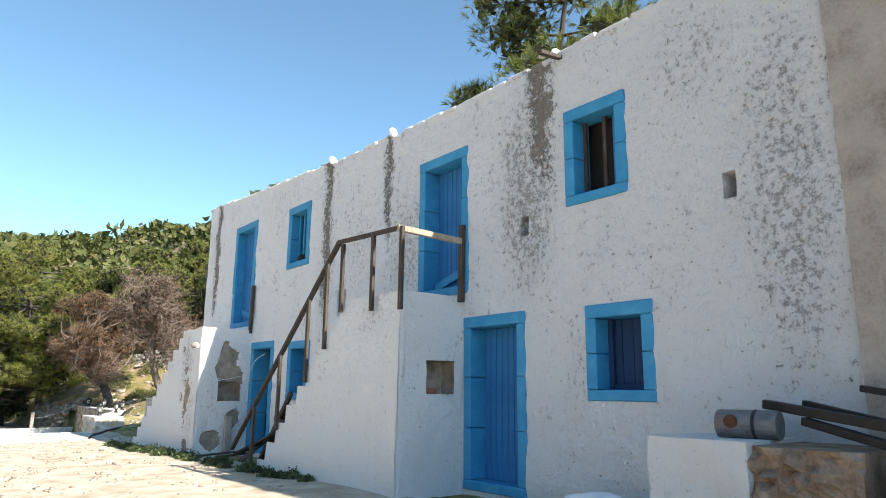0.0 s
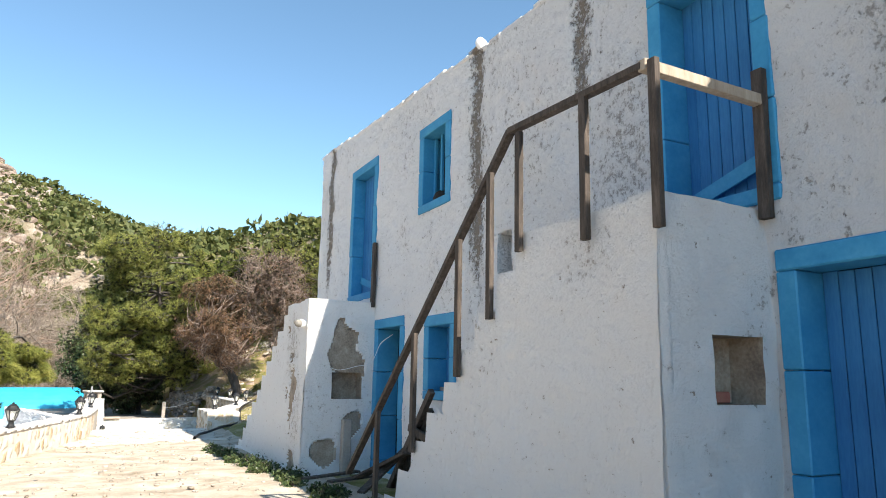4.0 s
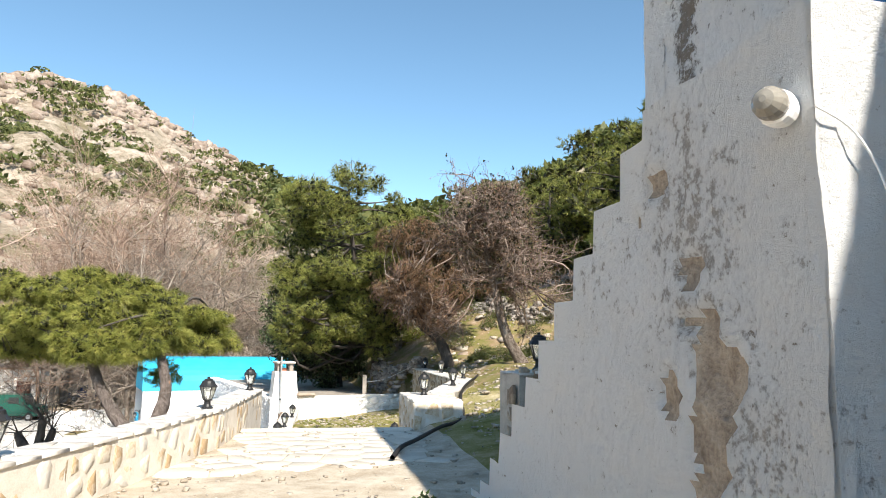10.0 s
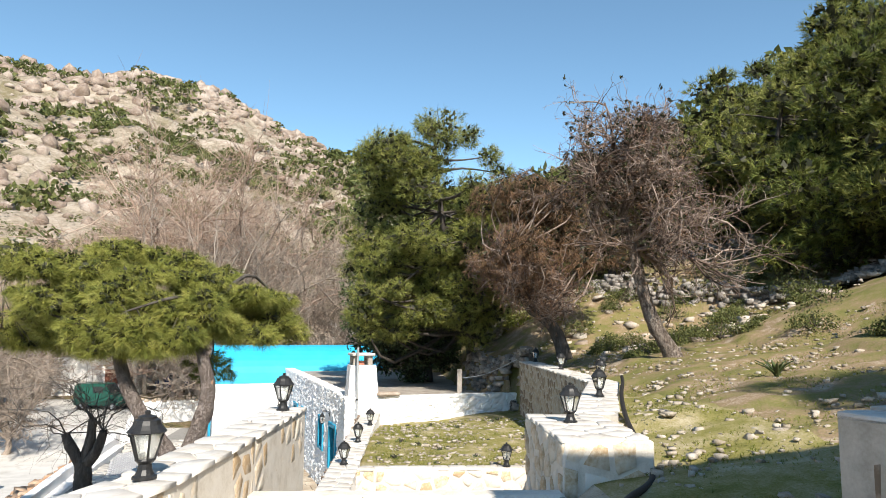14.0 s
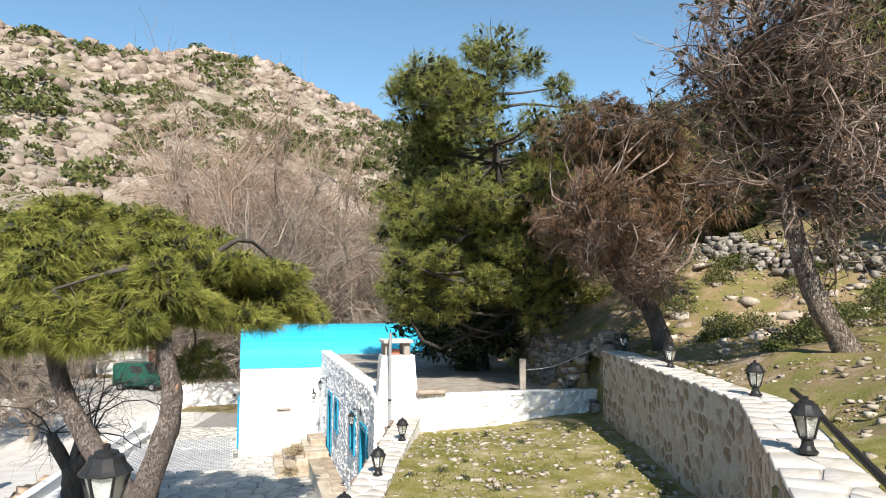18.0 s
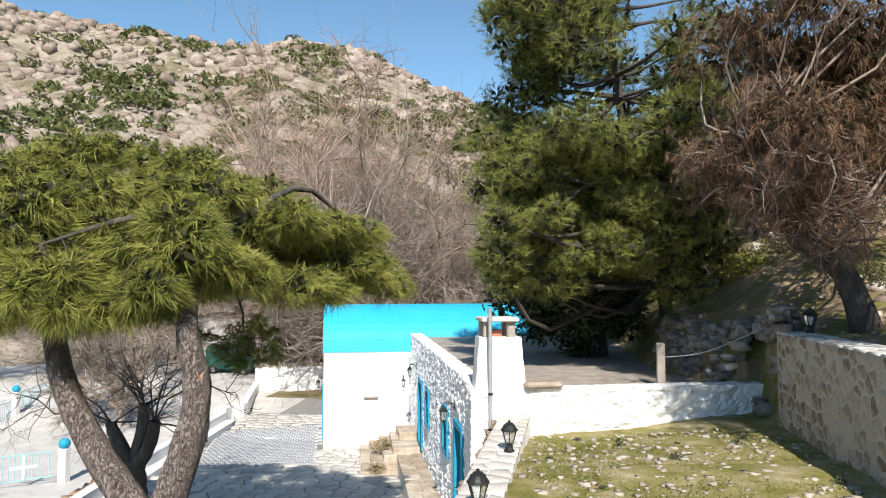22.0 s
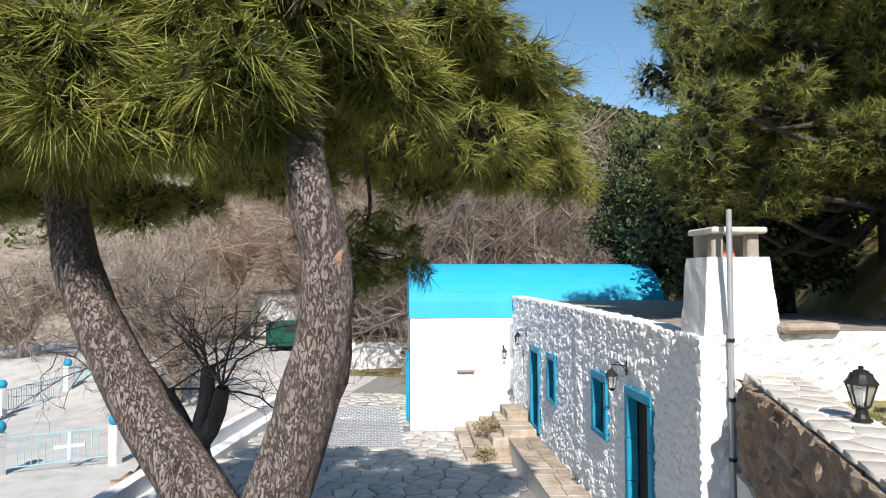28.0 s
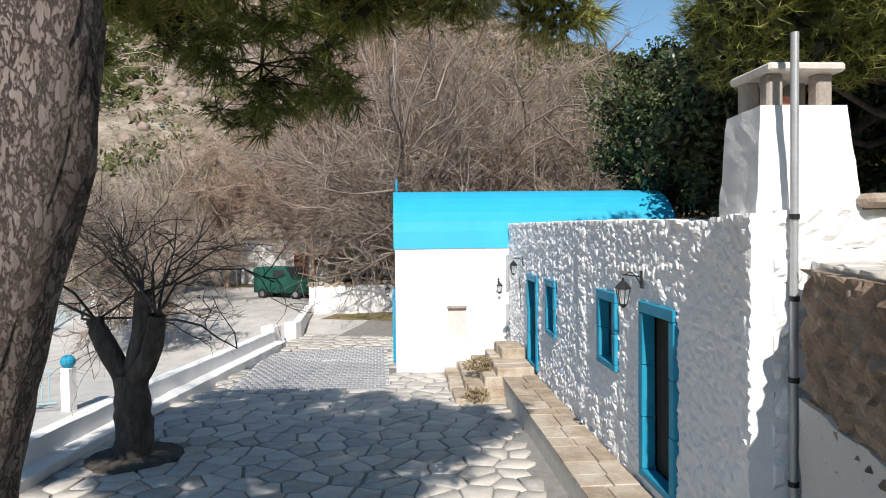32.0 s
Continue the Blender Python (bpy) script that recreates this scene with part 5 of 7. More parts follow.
bm.faces.new(rows_[0][::-1])
bmesh.ops.recalc_face_normals(bm, faces=bm.faces)
part("vault_roof", bm, roof_blue, church)
part("roof_lip", boxbm(-0.02, -5.1, -1.30, 0.02, 3.40, -1.275, 0.004), church_white, church)
bm = bmesh.new()
vs = [bm.verts.new((x, 3.37, z - 0.02)) for x, z in prof] + [bm.verts.new((4.4, 3.37, -5.4)), bm.verts.new((0, 3.37, -5.4))]
bm.faces.new(vs)
bmesh.ops.solidify(bm, geom=bm.faces[:], thickness=0.3)
part("west_wall", bm, church_white, church)
part("back_wall", boxbm(4.1, -5.2, -5.4, 4.4, 3.3, -1.3), church_white, church)
part("east_wall", boxbm(0.3, -5.3, -5.4, 4.1, -5.0, -1.3), church_white, church)
part("shutter", boxbm(0.09, 1.28, -3.97, 0.13, 1.83, -3.03, 0.01), mat("faded_pink_shutter", (0.6, 0.5, 0.47), (0.7, 0.6, 0.57)), church, "faded pinkish shutter in a recess")
part("window_lintel", boxbm(-0.012, 1.26, -3.06, 0.1, 1.85, -2.98, 0.005), cement, church, "dark lintel strip")
part("west_door", boxbm(1.5, 3.36, -4.95, 2.7, 3.44, -2.6, 0.02), cyan_paint, church, "turquoise door on the west gable")
part("west_door_panel", boxbm(1.65, 3.42, -4.9, 2.55, 3.47, -2.75, 0.02), roof_blue, church)
for y in (3.3, -4.9):
    part("roof_finial", lathe([(0.04, 0), (0.04, 0.35), (0.02, 0.45)], 8, centre=(2.2, y, 0.47)), cyan_paint, church)
for z0, z1 in ((-2.55, -1.5), (-4.2, -2.95)):
    part("down_pipe", boxbm(-0.07, 0.02, z0, -0.02, 0.1, z1, 0.008), grey_metal, church, "grey rainwater pipe length")


# ---------------------------------------------------------------- trees and scrub
def unit(a):
    return a / (np.linalg.norm(a, axis=-1, keepdims=True) + 1e-9)


def needle_arrays(c, d, per, length, width, spread=0.6, droop=0.25, shoot=0.1):
    """Tufts of thin needles at the places c, that point along d."""
    n = len(c)
    cc = np.repeat(c, per, 0)
    dd = unit(np.repeat(d, per, 0) + spread * rng.normal(size=(n * per, 3)))
    L = length * rng.uniform(0.6, 1.15, (n * per, 1))
    base = cc - np.repeat(d, per, 0) * shoot * rng.uniform(0, 1, (n * per, 1))
    tip = base + dd * L
    tip[:, 2] -= droop * L[:, 0]
    side = unit(np.cross(dd, rng.normal(size=dd.shape))) * width / 2
    v = np.stack([base + side, base - side, tip], 1).reshape(-1, 3)
    return v, np.arange(len(v)).reshape(-1, 3)


def leaf_arrays(c, size, flat=0.3):
    """Small diamond leaves in every direction."""
    n = len(c)
    a = unit(rng.normal(size=(n, 3)))
    b = unit(np.cross(a, rng.normal(size=(n, 3))))
    s = size * rng.uniform(0.6, 1.3, (n, 1))
    v = np.stack([c + a * s, c + b * s * 0.5, c - a * s, c - b * s * 0.5], 1).reshape(-1, 3)
    return v, np.arange(len(v)).reshape(-1, 4)


def in_ball(n, lo=0.0):
    p = unit(rng.normal(size=(n, 3)))
    return p * (rng.uniform(lo ** 3, 1, (n, 1)) ** (1 / 3))


def clusters_in(centre, radii, n, size, zmin=None, lo=0.35):
    c = np.array(centre) + in_ball(n, lo) * np.array(radii)
    if zmin is not None:
        c[:, 2] = np.maximum(c[:, 2], zmin + rng.uniform(0, 0.3, n))
    return [(p, np.array(size) * rng.uniform(0.7, 1.25)) for p in c]


def crown_needles(cl, tufts, per, length, width, droop=0.25, up=0.35, spread=0.55, shoot=0.1):
    cs, ds = [], []
    for c, r in cl:
        b = in_ball(tufts, 0.45)
        cs.append(c + b * r)
        ds.append(unit(b * np.array([1, 1, 0.6]) + np.array([0, 0, up]) + 0.3 * rng.normal(size=b.shape)))
    return needle_arrays(np.concatenate(cs), np.concatenate(ds), per, length, width, spread, droop, shoot)


def shade_fill(cl, n, size, fill=0.72):
    """Near-black leaves packed inside each clump: added to block light and darken the crown."""
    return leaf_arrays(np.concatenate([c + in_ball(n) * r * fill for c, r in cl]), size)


def limbs_to(cl, anchors, r0=0.05, sides=5, sag=0.15):
    out = []
    anchors = np.asarray(anchors, float)
    for c, r in cl:
        a = anchors[np.argmin(np.linalg.norm(anchors - c, axis=1) + 0.6 * np.maximum(0, anchors[:, 2] - c[2]))]
        m = (a + c) / 2 + rng.normal(size=3) * 0.12 * np.linalg.norm(c - a)
        m[2] -= sag * np.linalg.norm(c - a) * 0.3
        p = smooth_path([a, m, c], 7)
        out.append(tube_arrays(p, np.linspace(r0, r0 * 0.25, 7) * min(1.6, 0.5 + 0.25 * np.linalg.norm(c - a)), sides))
        for k in range(5):
            e = c + in_ball(1)[0] * r
            out.append(tube_arrays(smooth_path([c * 0.8 + m * 0.2, (c + e) / 2 + rng.normal(size=3) * 0.05, e], 4), np.linspace(r0 * 0.25, r0 * 0.08, 4), 3))
    return merge(out)


def trunk_arrays(pts, r0, r1, n=18, sides=12, wob=0.05, flare=1.5):
    p = smooth_path(pts, n)
    t = np.linspace(0, 1, n)
    r = r0 + (r1 - r0) * t
    r *= 1 + (flare - 1) * np.exp(-t * 9)
    return tube_arrays(p, r, sides, wob), p


def sway(p0, d, length, r0, n=5, bend=0.25, rise=0.0):
    pts = [np.array(p0, float)]
    d = np.array(d, float)
    for k in range(n - 1):
        d = unit(d + bend * rng.normal(size=3) + np.array([0, 0, rise]))
        pts.append(pts[-1] + d * length / (n - 1))
    return np.array(pts), d


def branching(p0, d0, length, r0, levels, kids, out, bend=0.22, rise=0.05, angle=0.75, shrink=0.62, tips=None, sides=(6, 5, 4, 3, 3, 3)):
    """Bare branches that fork again and again; fills out with tubes."""
    stack = [(np.array(p0, float), unit(np.array(d0, float)), length, r0, 0)]
    while stack:
        p, d, L, r, lev = stack.pop()
        n = 5 if lev < levels - 1 else 3
        pts, de = sway(p, d, L, r, n, bend, rise)
        out.append(tube_arrays(pts, np.linspace(r, r * 0.45, n), sides[min(lev, 5)]))
        if lev == levels - 1:
            if tips is not None:
                tips.append(pts[-1])
            continue
        for k in range(kids[lev]):
            i = rng.integers(1, n)
            f = rng.uniform(0, 1)
            q = pts[i - 1] * (1 - f) + pts[i] * f
            dd = unit(unit(pts[i] - pts[i - 1]) + angle * rng.normal(size=3) + np.array([0, 0, rise]))
            stack.append((q, dd, L * shrink * rng.uniform(0.7, 1.2), r * 0.5, lev + 1))


def plant(name, label, category, trunks, limbs=None, crown=None, bark=bark_dark, foliage=needle_mat, crown_name="crown", group="", extra=(), limb_bark=None):
    e = tagged(new(name), label, category, group)
    for tv, tf in trunks:
        piece("trunk", fast("trunk", tv, tf, bark, True), e)
    if limbs is not None:
        tagged(piece("branchwork", fast("branchwork", *limbs, limb_bark or bark, True), e), kind="stuff")
    if crown is not None:
        piece(crown_name, fast(crown_name, *crown, foliage), e)
    for nm, arr, m in extra:
        tagged(piece(nm, fast(nm, *arr, m), e), kind="stuff")
    return e


# the two-stemmed pine that leans over the courtyard
tA, pA = trunk_arrays([(-1.55, 34.55, -4.6), (-1.5, 34.5, -3.2), (-1.5, 34.4, -1.75), (-2.2, 34.4, -0.72), (-2.75, 34.45, 0.25), (-3.15, 34.9, 1.3), (-3.3, 36.2, 2.0), (-3.3, 37.6, 2.7)], 0.26, 0.06, 38, 22, 0.05)
tB, pB = trunk_arrays([(-1.40, 34.45, -4.6), (-1.42, 34.42, -3.0), (-1.25, 34.4, -1.6), (-0.90, 34.4, -0.5), (-0.84, 34.4, 0.15), (-1.0, 34.42, 0.8), (-1.3, 35.2, 1.6), (-1.6, 36.6, 2.2), (-1.8, 38.0, 2.9)], 0.25, 0.06, 44, 26, 0.05)
cl = []
while len(cl) < 190:
    x, y, u = rng.uniform(-6.8, 0.6), rng.uniform(-1, 1), rng.uniform(-1, 1)
    hi_, lo_ = lerp(x, (-6.8, -3, -2, -0.8, 0.9, 1.3), (3.75, 3.75, 3.35, 2.9, 2.0, 1.5)), lerp(x, (-6.8, -4.2, -2.9, -1.0, 1.3), (0.75, 0.95, 1.15, 1.15, 1.35))
    hi_ *= 1 - 0.3 * max(0.0, -y)
    if rng.uniform() > 0.35 + 0.65 * abs(u) or y * y + u * u > 1.15 or x > -0.1 + 0.8 * y:
        continue
    z = (hi_ + lo_) / 2 + u * (hi_ - lo_) / 2 * math.sqrt(max(0.1, 1 - 0.7 * y * y)) - 0.25 * y
    s_ = rng.uniform(0.38, 0.66)
    cl.append((np.array((x, 36.9 + 3.1 * y, z)), np.array((s_, s_, s_ * 0.5))))
cl += clusters_in((-2.5, 34.0, 1.25), (1.9, 0.6, 0.5), 36, (0.36, 0.36, 0.22), 0.82)
low = clusters_in((-1.6, 37.1, 0.42), (0.8, 0.8, 0.5), 30, (0.16, 0.16, 0.12))
boughs, joints = [], [pA[-10:], pB[-12:]]
for p0, ends in ((pA[-9], ((-6.0, 35.2, 1.7), (-5.6, 38.4, 2.3), (-4.2, 33.9, 1.7), (-4.4, 39.6, 2.4))), (pB[-11], ((-2.6, 33.9, 1.8), (-2.9, 39.6, 2.7), (-1.0, 38.6, 2.2), (0.2, 38.6, 1.8), (-0.2, 39.6, 1.9), (-1.5, 34.4, 1.9)))):
    for q in ends:
        q = np.array(q)
        m_ = p0 * 0.5 + q * 0.5 + rng.normal(size=3) * 0.25 + np.array([0, 0, 0.15])
        bp_ = smooth_path([p0, m_, q], 10)
        boughs.append(tube_arrays(bp_, np.linspace(0.07, 0.02, 10), 7, 0.06))
        joints.append(bp_[3:])
lim = merge([limbs_to(cl, np.concatenate(joints), 0.017, 5), *boughs])
hp = smooth_path([(-1.35, 35.6, 1.7), (-1.3, 36.2, 1.3), (-1.4, 36.8, 0.8), (-1.7, 37.3, 0.35)], 12)
hang = merge([tube_arrays(hp, np.linspace(0.035, 0.01, 12), 6), limbs_to(low, hp[4:], 0.014, 4)])
# the extra leaves inside the crown only add its inner shade
pine1 = plant("leaning_pine", "two-stemmed pine with plated grey bark and long drooping needles", "tree", [tA, tB], merge([lim, hang]), crown_needles(cl, 100, 19, 0.25, 0.0105, 0.38, 0.25, 0.42, 0.16), bark_red, needle_mat, limb_bark=bark_dark, extra=(("inner_foliage", shade_fill(cl, 105, 0.085), shade_cone_mat), ("hanging_spray", crown_needles(low, 16, 12, 0.17, 0.009, 0.4, 0.1, 0.5, 0.08), needle_dark)))
k = lathe([(0.085, -0.08), (0.072, -0.03), (0.058, -0.005), (0.04, -0.01)], 14)
bmesh.ops.rotate(k, verts=k.verts, matrix=Matrix.Rotation(math.pi / 2, 3, "Y"))
bmesh.ops.translate(k, verts=k.verts, vec=(-0.70, 34.36, 0.20))
part("branch_scar", k, mat("fresh_cut_wood", (0.22, 0.12, 0.075), (0.34, 0.20, 0.13)), pine1, "sawn branch stump with orange wood")

# tall green pine beside the low house
tG, pG = trunk_arrays([(6.6, 46.0, -0.9), (6.3, 45.4, 1.5), (5.4, 43.6, 4.0), (4.9, 42.5, 6.5), (4.7, 42.0, 8.6)], 0.19, 0.05, 22, 12)
cl = clusters_in((4.5, 42.4, 5.6), (2.7, 2.6, 3.5), 78, (0.85, 0.85, 0.5), 1.0, 0.4)
cl += clusters_in((3.1, 42.6, 3.0), (1.4, 2.0, 2.2), 34, (0.6, 0.6, 0.42), 0.6) + clusters_in((5.7, 42.9, 3.0), (1.6, 2.2, 2.1), 40, (0.65, 0.65, 0.45), 0.5)
cl += [(np.array(q), np.array((0.55, 0.55, 0.5))) for q in ((4.4, 42, 8.7), (6.0, 42, 8.4), (2.3, 42, 7.7), (5.2, 42, 8.2), (7.2, 42.2, 7.1), (3.5, 42, 8.1), (6.7, 42.1, 7.7))]
plant("green_pine", "dense green pine with dark interior beside the low house", "tree", [tG], limbs_to(cl, pG[5:], 0.06), crown_needles(cl, 115, 15, 0.20, 0.0115, 0.12, 0.5, 0.65, 0.2), bark_dark, needle_mid, extra=(("inner_foliage", shade_fill(cl, 55, 0.12), shade_cone_mat),))

# two half-dead pines above the lawn
t1, p1 = trunk_arrays([(10.25, 34.15, 0.4), (10.05, 34.1, 0.95), (9.62, 34.0, 1.6), (9.34, 34.0, 2.45), (9.2, 34.0, 3.1), (9.1, 33.95, 3.5), (8.83, 33.9, 4.4), (8.7, 33.8, 4.9), (8.6, 33.7, 5.4)], 0.19, 0.07, 26, 14, 0.06)
out, tips = [], []
for k in range(34):
    i = rng.integers(14, len(p1))
    a = rng.uniform(0, 2 * np.pi)
    branching(p1[i], (1.2 * math.cos(a) - 0.15, math.sin(a), rng.uniform(-0.1, 0.62)), rng.uniform(1.2, 2.0), 0.045, 4, (6, 6, 5), out, 0.30, 0.03, 0.8, 0.60, tips)
for q in ((1.0, 0.0, 0.45), (1.0, -0.2, 0.15), (0.8, 0.4, 0.6), (1.0, 0.3, 0.0)):
    branching(p1[15], q, 2.3, 0.06, 4, (6, 5, 4), out, 0.25, 0.0, 0.7, 0.6, tips)
tips = np.array(tips)
cones = tips[rng.permutation(len(tips))[:1100]]
pick = tips[rng.permutation(len(tips))[:2600]]
stump = tube_arrays(smooth_path([(9.15, 33.95, 3.45), (9.5, 33.95, 3.85), (9.85, 33.92, 3.6), (10.15, 33.9, 3.0)], 12), np.linspace(0.075, 0.03, 12), 8, 0.08)
plant("dead_pine", "half-dead pine with bare reddish twigs and small dark cones", "tree", [t1], merge(out), None, bark_furrow, limb_bark=dead_twig, extra=(("broken_limb", stump, bark_pale), ("dry_cone", leaf_arrays(np.repeat(cones, 5, 0) + 0.02 * rng.normal(size=(len(cones) * 5, 3)), 0.05), shade_cone_mat), ("dry_foliage", needle_arrays(pick, unit(rng.normal(size=pick.shape)), 8, 0.10, 0.0065), dry_needle)))
t2, p2 = trunk_arrays([(8.9, 39.4, 0.0), (8.74, 39.35, 0.6), (8.51, 39.3, 1.3), (8.2, 39.3, 1.72), (7.72, 39.3, 2.05), (7.37, 39.25, 2.5), (7.0, 38.9, 3.1), (6.8, 38.4, 3.8)], 0.24, 0.08, 22, 12, 0.06)
out, tips = [], []
for k in range(26):
    i = rng.integers(14, len(p2))
    a = rng.uniform(0, 2 * np.pi)
    branching(p2[i], (math.cos(a) * 1.1 + 0.25, math.sin(a) - 0.2, rng.uniform(0.05, 0.8)), rng.uniform(0.9, 1.6), 0.045, 4, (6, 6, 4), out, 0.28, 0.03, 0.85, 0.62, tips)
tips = np.array(tips)
pick = tips[rng.permutation(len(tips))[:3600]]
cl = clusters_in((7.4, 38.9, 4.3), (1.5, 1.4, 1.1), 24, (0.6, 0.6, 0.35), 3.0, 0.2) + clusters_in((7.3, 38.6, 5.5), (1.7, 1.3, 0.8), 20, (0.55, 0.55, 0.35), 3.0, 0.2) + clusters_in((9.2, 39.5, 4.7), (1.5, 1.5, 1.4), 24, (0.65, 0.65, 0.45), 3.0, 0.2)
wn_ = crown_needles(cl, 70, 12, 0.2, 0.014, 0.5, -0.1, 0.55)
wl_ = limbs_to(cl, p2[8:], 0.035, 4)
out.append(wl_)
plant("withered_pine", "withered pine with curved dark trunk and hanging brown needles", "tree", [t2], merge(out), needle_arrays(pick, np.tile([0, 0, -0.6], (len(pick), 1)) + 0.4 * rng.normal(size=pick.shape), 9, 0.15, 0.0065, 0.5, 0.4), bark_dark, dry_needle, "dry_foliage", limb_bark=dead_twig, extra=(("dark_foliage", wn_, dull_needle), ("inner_foliage", shade_fill(cl, 25, 0.10), shade_cone_mat)))

# round-leaved evergreen behind the low house
tC, pC = trunk_arrays([(4.9, 57.6, -2.0), (4.7, 57.5, 0.0), (4.0, 57.2, 2.0), (3.6, 57.0, 4.0)], 0.28, 0.1, 14, 10)
cl = clusters_in((3.6, 57.2, 2.6), (3.1, 2.6, 3.0), 70, (0.9, 0.9, 0.75), 0.2, 0.5)
pts = np.concatenate([c + in_ball(230, 0.5) * r for c, r in cl])
plant("carob_tree", "dark evergreen with glossy round leaves", "tree", [tC], limbs_to(cl, pC[4:], 0.06), leaf_arrays(pts, 0.085), bark_dark, leaf_round, extra=(("inner_foliage", shade_fill(cl, 60, 0.16), shade_cone_mat),))
cl = clusters_in((6.3, 52.0, 2.2), (3.4, 2.8, 3.0), 74, (0.9, 0.9, 0.75), -0.4, 0.5)
pts = np.concatenate([c + in_ball(200, 0.5) * r for c, r in cl])
tD, pD = trunk_arrays([(7.0, 52.8, -0.8), (6.9, 52.7, 1.0), (6.4, 52.5, 3.0)], 0.22, 0.1, 12, 10)
plant("carob_tree", "dark evergreen with glossy round leaves on the slope", "tree", [tD], limbs_to(cl, pD[4:], 0.06), leaf_arrays(pts, 0.085), bark_dark, leaf_round, extra=(("inner_foliage", shade_fill(cl, 60, 0.16), shade_cone_mat),))

cl = clusters_in((4.0, 46.6, 1.2), (2.1, 1.6, 1.9), 52, (0.75, 0.75, 0.6), -0.6, 0.4)
pts = np.concatenate([c + in_ball(230, 0.5) * r for c, r in cl])
tE, pE = trunk_arrays([(4.9, 46.8, -1.2), (4.8, 46.7, 0.0), (4.6, 46.5, 1.5)], 0.16, 0.08, 10, 9)
plant("carob_tree", "dark evergreen with glossy round leaves over the roof's end", "tree", [tE], limbs_to(cl, pE[3:], 0.05), leaf_arrays(pts, 0.075), bark_dark, leaf_round, extra=(("inner_foliage", shade_fill(cl, 60, 0.14), shade_cone_mat),))

# pines up the eastern slope
SLOPE = ((21, 43, 9.3, 3.0), (26.5, 40, 10.2, 3.2), (18.5, 48.5, 8.5, 2.8), (18, 55, 8, 2.6), (30, 50, 11, 3.2), (24, 55, 10, 3), (28, 62, 10, 3), (12.5, 60, 8, 2.6), (17, 66, 9, 3), (9.5, 66, 7.5, 2.6), (34, 44, 12, 3.4), (23.5, 36, 8.6, 2.8), (30, 34, 9.5, 3.0), (13.6, 13.4, 13.0, 3.3), (14.0, 52.5, 5.5, 2.4), (22, 48, 8, 2.8), (11.2, 55, 5.5, 2.2), (24, 30, 8, 2.8), (17.2, 42.5, 6.5, 2.8), (20, 39, 7.5, 3.0), (15.6, 47, 6.0, 2.6), (21.5, 35.5, 8, 3.0), (13.2, 48.5, 4.8, 2.2), (25, 45, 10, 3.2), (18.5, 36.0, 5.5, 2.4), (8.0, 70, 8, 3), (4.0, 74, 9, 3.2), (12, 72, 9, 3.2), (-1.0, 80, 9, 3.2), (15, 60, 7, 2.6), (6.5, 62, 6, 2.6), (16.6, 39.2, 5.0, 2.4), (19.8, 32.0, 6.5, 2.8), (17.6, 45.0, 5.0, 2.4))


def slope_pine(x, y, h, r, k):
    z = max(ground_z(x, y), hill_z(x, y) if math.hypot(x - 2, y - 30) > 52 else -9) - 0.3
    lean = rng.normal(size=2) * 0.5
    tv, p = trunk_arrays([(x, y, z), (x + lean[0] * 0.4, y + lean[1] * 0.4, z + h * 0.45), (x + lean[0], y + lean[1], z + h * 0.92)], 0.2, 0.05, 12, 8)
    c = clusters_in((x + lean[0] * 0.7, y + lean[1] * 0.7, z + h * 0.54), (r, r, h * 0.44), int((20 if y < 20 else 13) * r), (1.0, 1.0, 0.55), None, 0.45)
    near = math.hypot(x - 4, y - 28) < 27
    plant("slope_pine", "green pine on the eastern slope", "tree", [tv], limbs_to(c, p[3:], 0.05, 4), crown_needles(c, 80, 13 if near else 9, 0.32, 0.022 if near else 0.034, 0.1, 0.5, 0.42, 0.16), bark_dark, needle_dark if k % 2 else needle_mid, group="pines on the slope", extra=(("inner_foliage", shade_fill(c, 50, 0.2), shade_cone_mat),))


for k, s in enumerate(SLOPE):
    slope_pine(*s, k)

